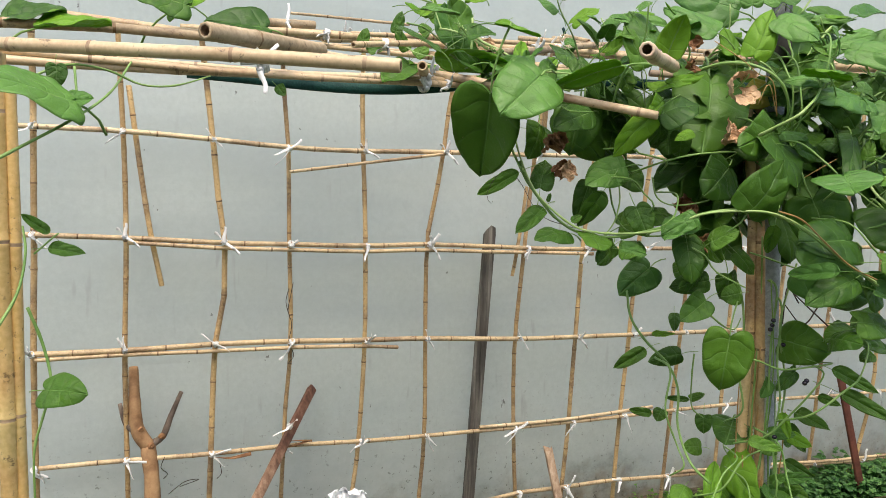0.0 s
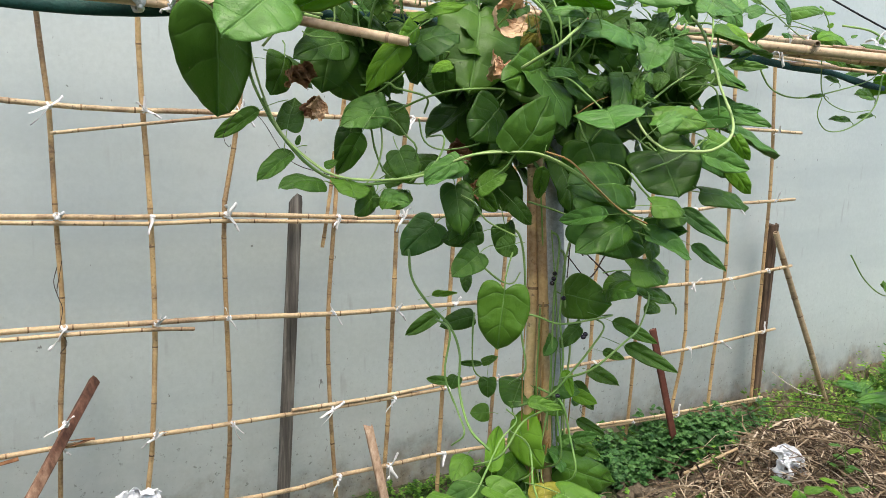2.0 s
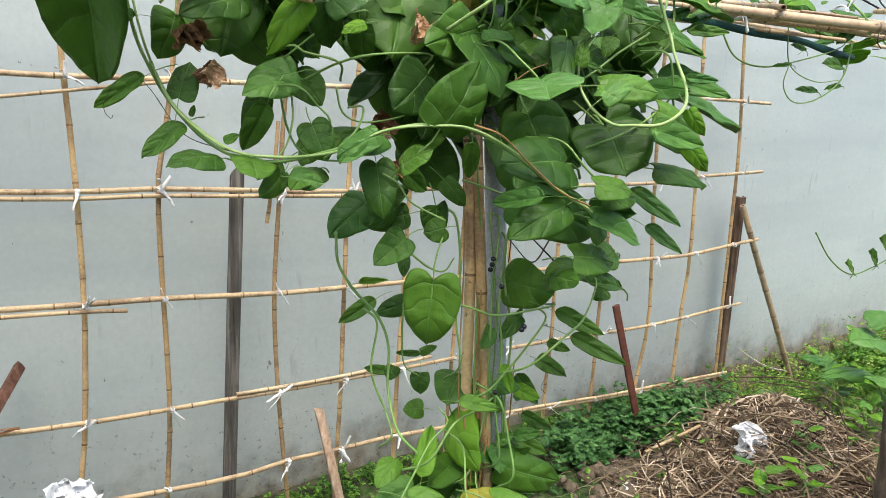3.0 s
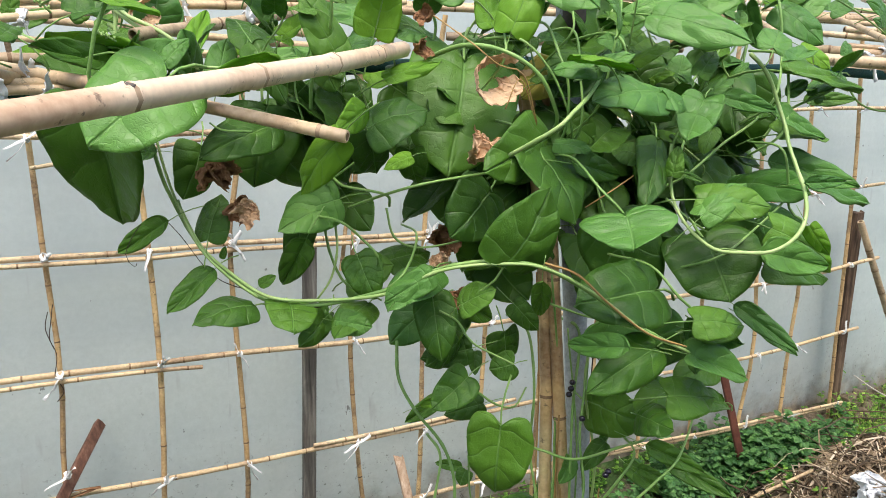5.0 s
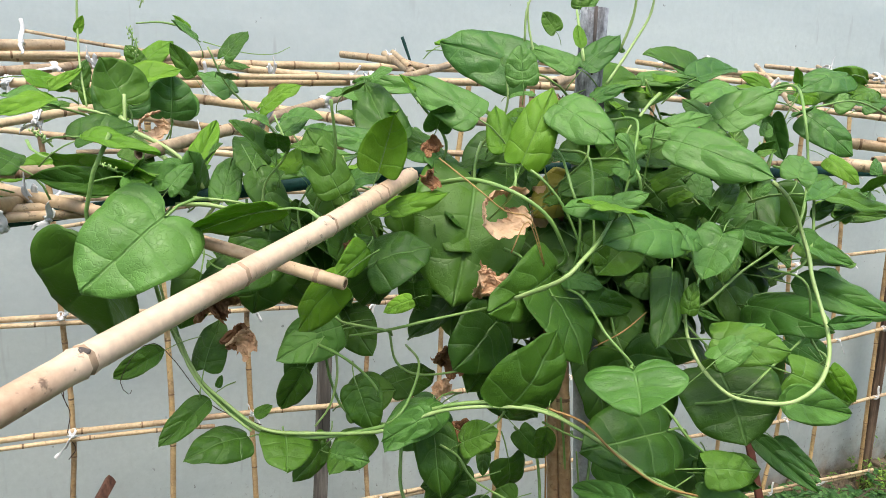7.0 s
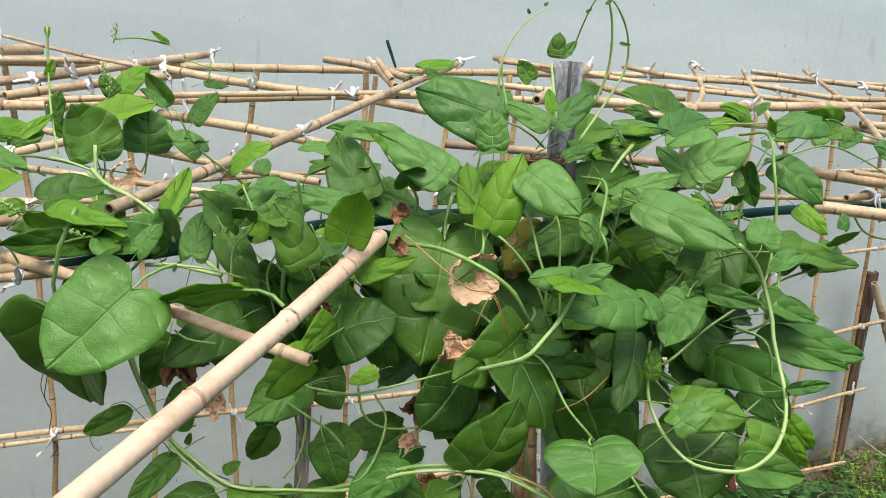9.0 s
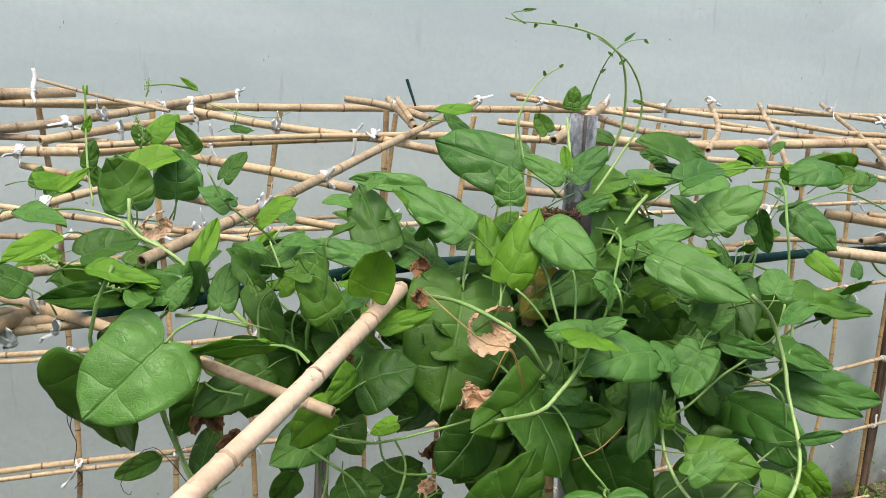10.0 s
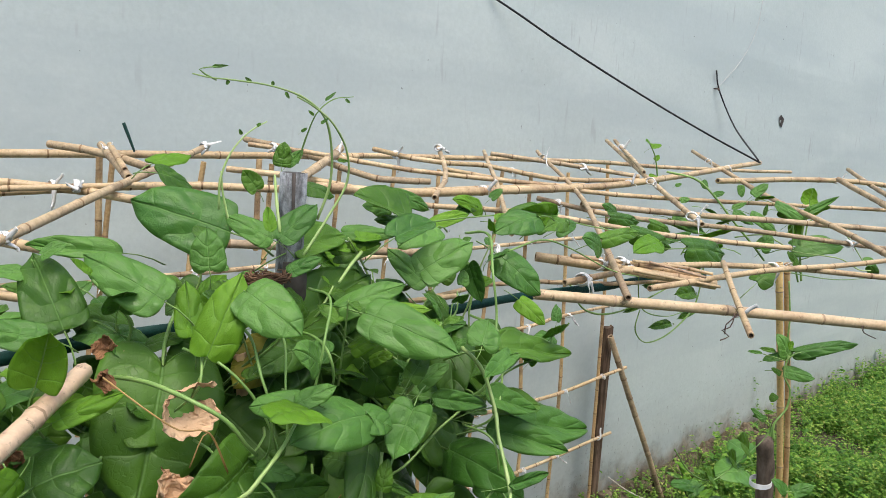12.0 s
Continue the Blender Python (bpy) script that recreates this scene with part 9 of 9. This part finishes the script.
def draped(count, seed, crest, length, r):
    """Stalks that hang over the crest of the heap and follow its slope down."""
    g = random.Random(seed)
    vs, fs = [], []
    for _ in range(count):
        x, y = crest[0] + g.gauss(0, 0.20), crest[1] + g.gauss(0, 0.10)
        a = g.gauss(3.75, 0.55)
        d, side = Vector((math.cos(a), math.sin(a), 0)), Vector((-math.sin(a), math.cos(a), 0))
        ln, rr, h = length * g.uniform(0.4, 1.5), r * g.uniform(0.5, 1.5), g.uniform(0.01, 0.085)
        bow, fold = g.gauss(0, 0.25) * ln, g.uniform(0.5, 1.6)
        n = len(vs)
        for k in range(9):
            q = k / 8
            p = Vector((x, y, 0)) + d * ln * (q - 0.2) + side * bow * q * (1.2 - q)
            p.z = ground_z(p.x, p.y) + 0.006 + h * (1 - q) ** fold + 0.012 * noise.noise(Vector((p.x * 22, p.y * 22, n)))
            for c in range(3):
                b = 2.1 * c
                vs.append(tuple(p + side * rr * math.cos(b) + Vector((0, 0, rr * math.sin(b)))))
        for k in range(8):
            for c in range(3):
                fs.append((n + 3 * k + c, n + 3 * k + (c + 1) % 3, n + 3 * k + 3 + (c + 1) % 3, n + 3 * k + 3 + c))
    return vs, fs


def along_wall(g):
    x = g.uniform(0.9, 7.6)
    if 3.4 < x < 5.2 and g.random() < 0.75:
        x = g.uniform(1.2, 3.2)
    d = abs(g.gauss(0, 0.07 + 0.05 * max(0, x - 2.6)))
    return x, min(2.64, 2.62 - d)


def bed(g):
    x = g.gauss(3.05, 0.30)
    return x, 2.385 + g.gauss(0, 0.065) + 0.03 * math.sin(5 * x)


def lawn(g):
    while True:
        x, y = 4.9 + abs(g.gauss(0, 2.2)) - 0.5 * g.random(), g.uniform(1.0, 2.6)
        if y > 2.42 and x < 6.4:
            continue
        if 1.5 * noise.noise(Vector((x * 1.9, y * 2.6, 1))) + 0.33 > g.random() * 0.8:
            return x, y


def verge(g):
    x = g.uniform(3.7, 5.4)
    return x, 2.58 - abs(g.gauss(0, 0.3 + 0.15 * (x - 3.7)))


def heap(g):
    while True:
        q = Vector((g.gauss(0, 0.55), g.gauss(0, 0.55), 0))
        if q.length < 1.25:
            x, y = 3.08 + q.x * 0.68, 1.80 + q.y * 0.36
            return x, y, ground_z(x, y) + g.uniform(0.0, 0.11) * math.exp(-1.6 * q.length ** 2)


def bare(g):
    return g.uniform(1.7, 4.6), g.uniform(0.9, 2.3)


stuff("weeds", *weeds(650, along_wall, 3, 0.06, 0.014), WEED, "low green weeds growing along the foot of the wall", "weeds")
stuff("weeds", *weeds(620, bed, 5, 0.12, 0.032), BEDW, "dense bed of leafy green weeds under the trellis", "weeds")
stuff("weeds", *weeds(520, verge, 15, 0.14, 0.016), FERN, "feathery green weeds beside the leaning brace", "weeds")
stuff("grass", *blades(1500, verge, 0.11, 0.004, 16, 0.9), GRASS, "thin grass between the weeds and the wall", "grass")
stuff("grass", *blades(15000, lawn, 0.12, 0.008, 6, 0.9), GRASS, "unmown green grass beside the wall", "grass")
stuff("weeds", *weeds(2600, lawn, 8, 0.16, 0.030), WEED, "leafy weeds growing through the grass", "weeds")
stuff("weeds", *weeds(5600, lawn, 9, 0.17, 0.016), FERN, "fine feathery weeds growing through the grass", "weeds")
stuff("weeds", *weeds(300, lambda g: (5.8 + abs(g.gauss(0, 1.3)), g.uniform(2.05, 2.6)), 17, 0.24, 0.020), FERN, "tall yellow-green weeds standing against the wall", "weeds")
stuff("straw_heap", *litter(3600, heap, 10, 0.16, 0.0019, 0.4), STRAW, "heap of dry brown stalks and straw on the soil", "straw")
stuff("straw_heap", *litter(200, heap, 21, 0.42, 0.0026, 0.5), STRAW, "long bent dry vine stalks lying over the heap", "straw")
stuff("straw_heap", *draped(1000, 23, (3.38, 2.02), 0.45, 0.0034), STRAW, "brown vine stalks draped over the crest of the heap", "straw")
stuff("litter", *litter(1300, lambda g: (*bare(g), 0.0), 11, 0.10, 0.0014), STRAW, "scattered dry stalks on bare soil", "litter")
stuff("weeds", *weeds(260, bare, 12, 0.08, 0.02), WEED, "sparse seedlings on the bare soil", "weeds")


def clods(count, seed, place, sizes, label):
    """Lumps of dug soil."""
    g = random.Random(seed)
    bm = bmesh.new()
    for _ in range(count):
        x, y = place(g)
        r = g.uniform(*sizes)
        made = bmesh.ops.create_icosphere(bm, subdivisions=2, radius=r)
        o = Vector((g.random() * 30, g.random() * 30, 0))
        for v in made["verts"]:
            v.co *= 1 + 0.5 * noise.noise(v.co * (1.2 / r) + o)
            v.co += Vector((x, y, ground_z(x, y) + r * 0.3))
    return lone("soil_clods", bm, CLOD, label, "soil", "stuff", smooth=False)


clods(150, 4, lambda g: (g.gauss(2.70, 0.16), g.gauss(2.12, 0.10)), (0.008, 0.034), "grey-brown lumps of dug soil")
clods(260, 6, lambda g: (g.uniform(3.2, 6.6), 2.63 - abs(g.gauss(0, 0.06))), (0.012, 0.045), "brown soil banked up against the foot of the wall")


def seedling(x, y, h, size, seed, count=7):
    """A young broad-leaved plant: a stalk with leaves around it."""
    g = random.Random(seed)
    t = thing("seedling", "young broad-leaved green plant growing on the soil", "plant", "seedlings")
    z = ground_z(x, y)
    top = Vector((x + g.uniform(-0.03, 0.03), y + g.uniform(-0.03, 0.03), z + h))
    stem(t, [(x, y, z - 0.01), (x + 0.01, y, z + 0.5 * h), tuple(top)], 0.0026, STEM, 0.6)
    for k in range(count):
        a = 2.4 * k + g.uniform(-0.4, 0.4)
        s = 0.45 + 0.55 * k / count
        b = Vector((x, y, z)).lerp(top, s) + Vector((0.25 * size * math.cos(a), 0.25 * size * math.sin(a), 0.01))
        tip = b + size * g.uniform(0.7, 1.1) * Vector((math.cos(a), math.sin(a), g.uniform(-0.15, 0.35)))
        leaf(t, b, tip, size * g.uniform(0.45, 0.6), (0, -0.15, 1), g.choice((LEAF, LEAFY, LEAFB)), g.choice((2, 4)))


seedling(2.86, 1.66, 0.24, 0.085, 1)
seedling(3.02, 1.60, 0.22, 0.075, 2)
seedling(3.22, 1.72, 0.24, 0.06, 3)
seedling(3.25, 1.36, 0.2, 0.09, 4)
seedling(3.45, 1.45, 0.22, 0.09, 5)
seedling(3.75, 1.75, 0.20, 0.10, 6, 9)
seedling(4.05, 1.85, 0.30, 0.11, 7, 11)
seedling(4.15, 2.1, 0.24, 0.10, 8, 9)
seedling(4.55, 2.42, 0.16, 0.10, 9)
seedling(1.75, 2.05, 0.12, 0.07, 10)
seedling(1.55, 2.3, 0.13, 0.06, 11)
seedling(1.95, 2.38, 0.14, 0.06, 12)

# ---- broad-leaved creeper on the ground beside the wall ----
creeper = thing("creeper", "broad-leaved green creeper spreading over the weeds", "plant")
stem(creeper, [(4.101, 1.748, 0.604), (4.110, 1.916, 0.500), (4.176, 2.062, 0.383), (4.234, 2.165, 0.281), (4.268, 2.213, 0.230)], 0.0036, STEM, 0.6)
stem(creeper, [(4.101, 1.748, 0.604), (4.087, 1.714, 0.427), (4.076, 1.685, 0.276)], 0.0026, STEM, 0.6)
leaf(creeper, (4.151, 1.930, 0.462), (3.957, 1.978, 0.468), 0.169, (-0.27, -0.40, 0.88), LEAFB, 0)
leaf(creeper, (4.173, 1.934, 0.542), (4.166, 2.031, 0.580), 0.163, (-0.27, -0.40, 0.88), LEAFB, 6)
leaf(creeper, (4.261, 2.218, 0.235), (4.075, 2.271, 0.280), 0.090, (-0.27, -0.40, 0.88), LEAFB, 8)
leaf(creeper, (4.275, 2.216, 0.258), (4.161, 2.198, 0.212), 0.078, (-0.27, -0.40, 0.88), LEAFB, 8)
leaf(creeper, (4.237, 1.990, 0.254), (3.815, 2.031, 0.289), 0.097, (-0.27, -0.40, 0.88), LEAFB, 2)
leaf(creeper, (4.051, 1.878, 0.310), (3.970, 1.761, 0.296), 0.133, (-0.27, -0.40, 0.88), LEAFB, 0)
leaf(creeper, (3.868, 1.810, 0.215), (3.856, 1.753, 0.293), 0.103, (-0.27, -0.40, 0.88), LEAF, 2)
leaf(creeper, (4.234, 2.167, 0.293), (4.221, 2.187, 0.338), 0.030, (-0.27, -0.40, 0.88), LEAFD, 4)
wall_cable("dead_twig", [(3.801, 2.463, 0.320), (3.865, 2.406, 0.264), (3.913, 2.335, 0.230), (3.950, 2.265, 0.231)], 0.003, TWIG, "bare pale twig sticking out of the weeds", "twig")
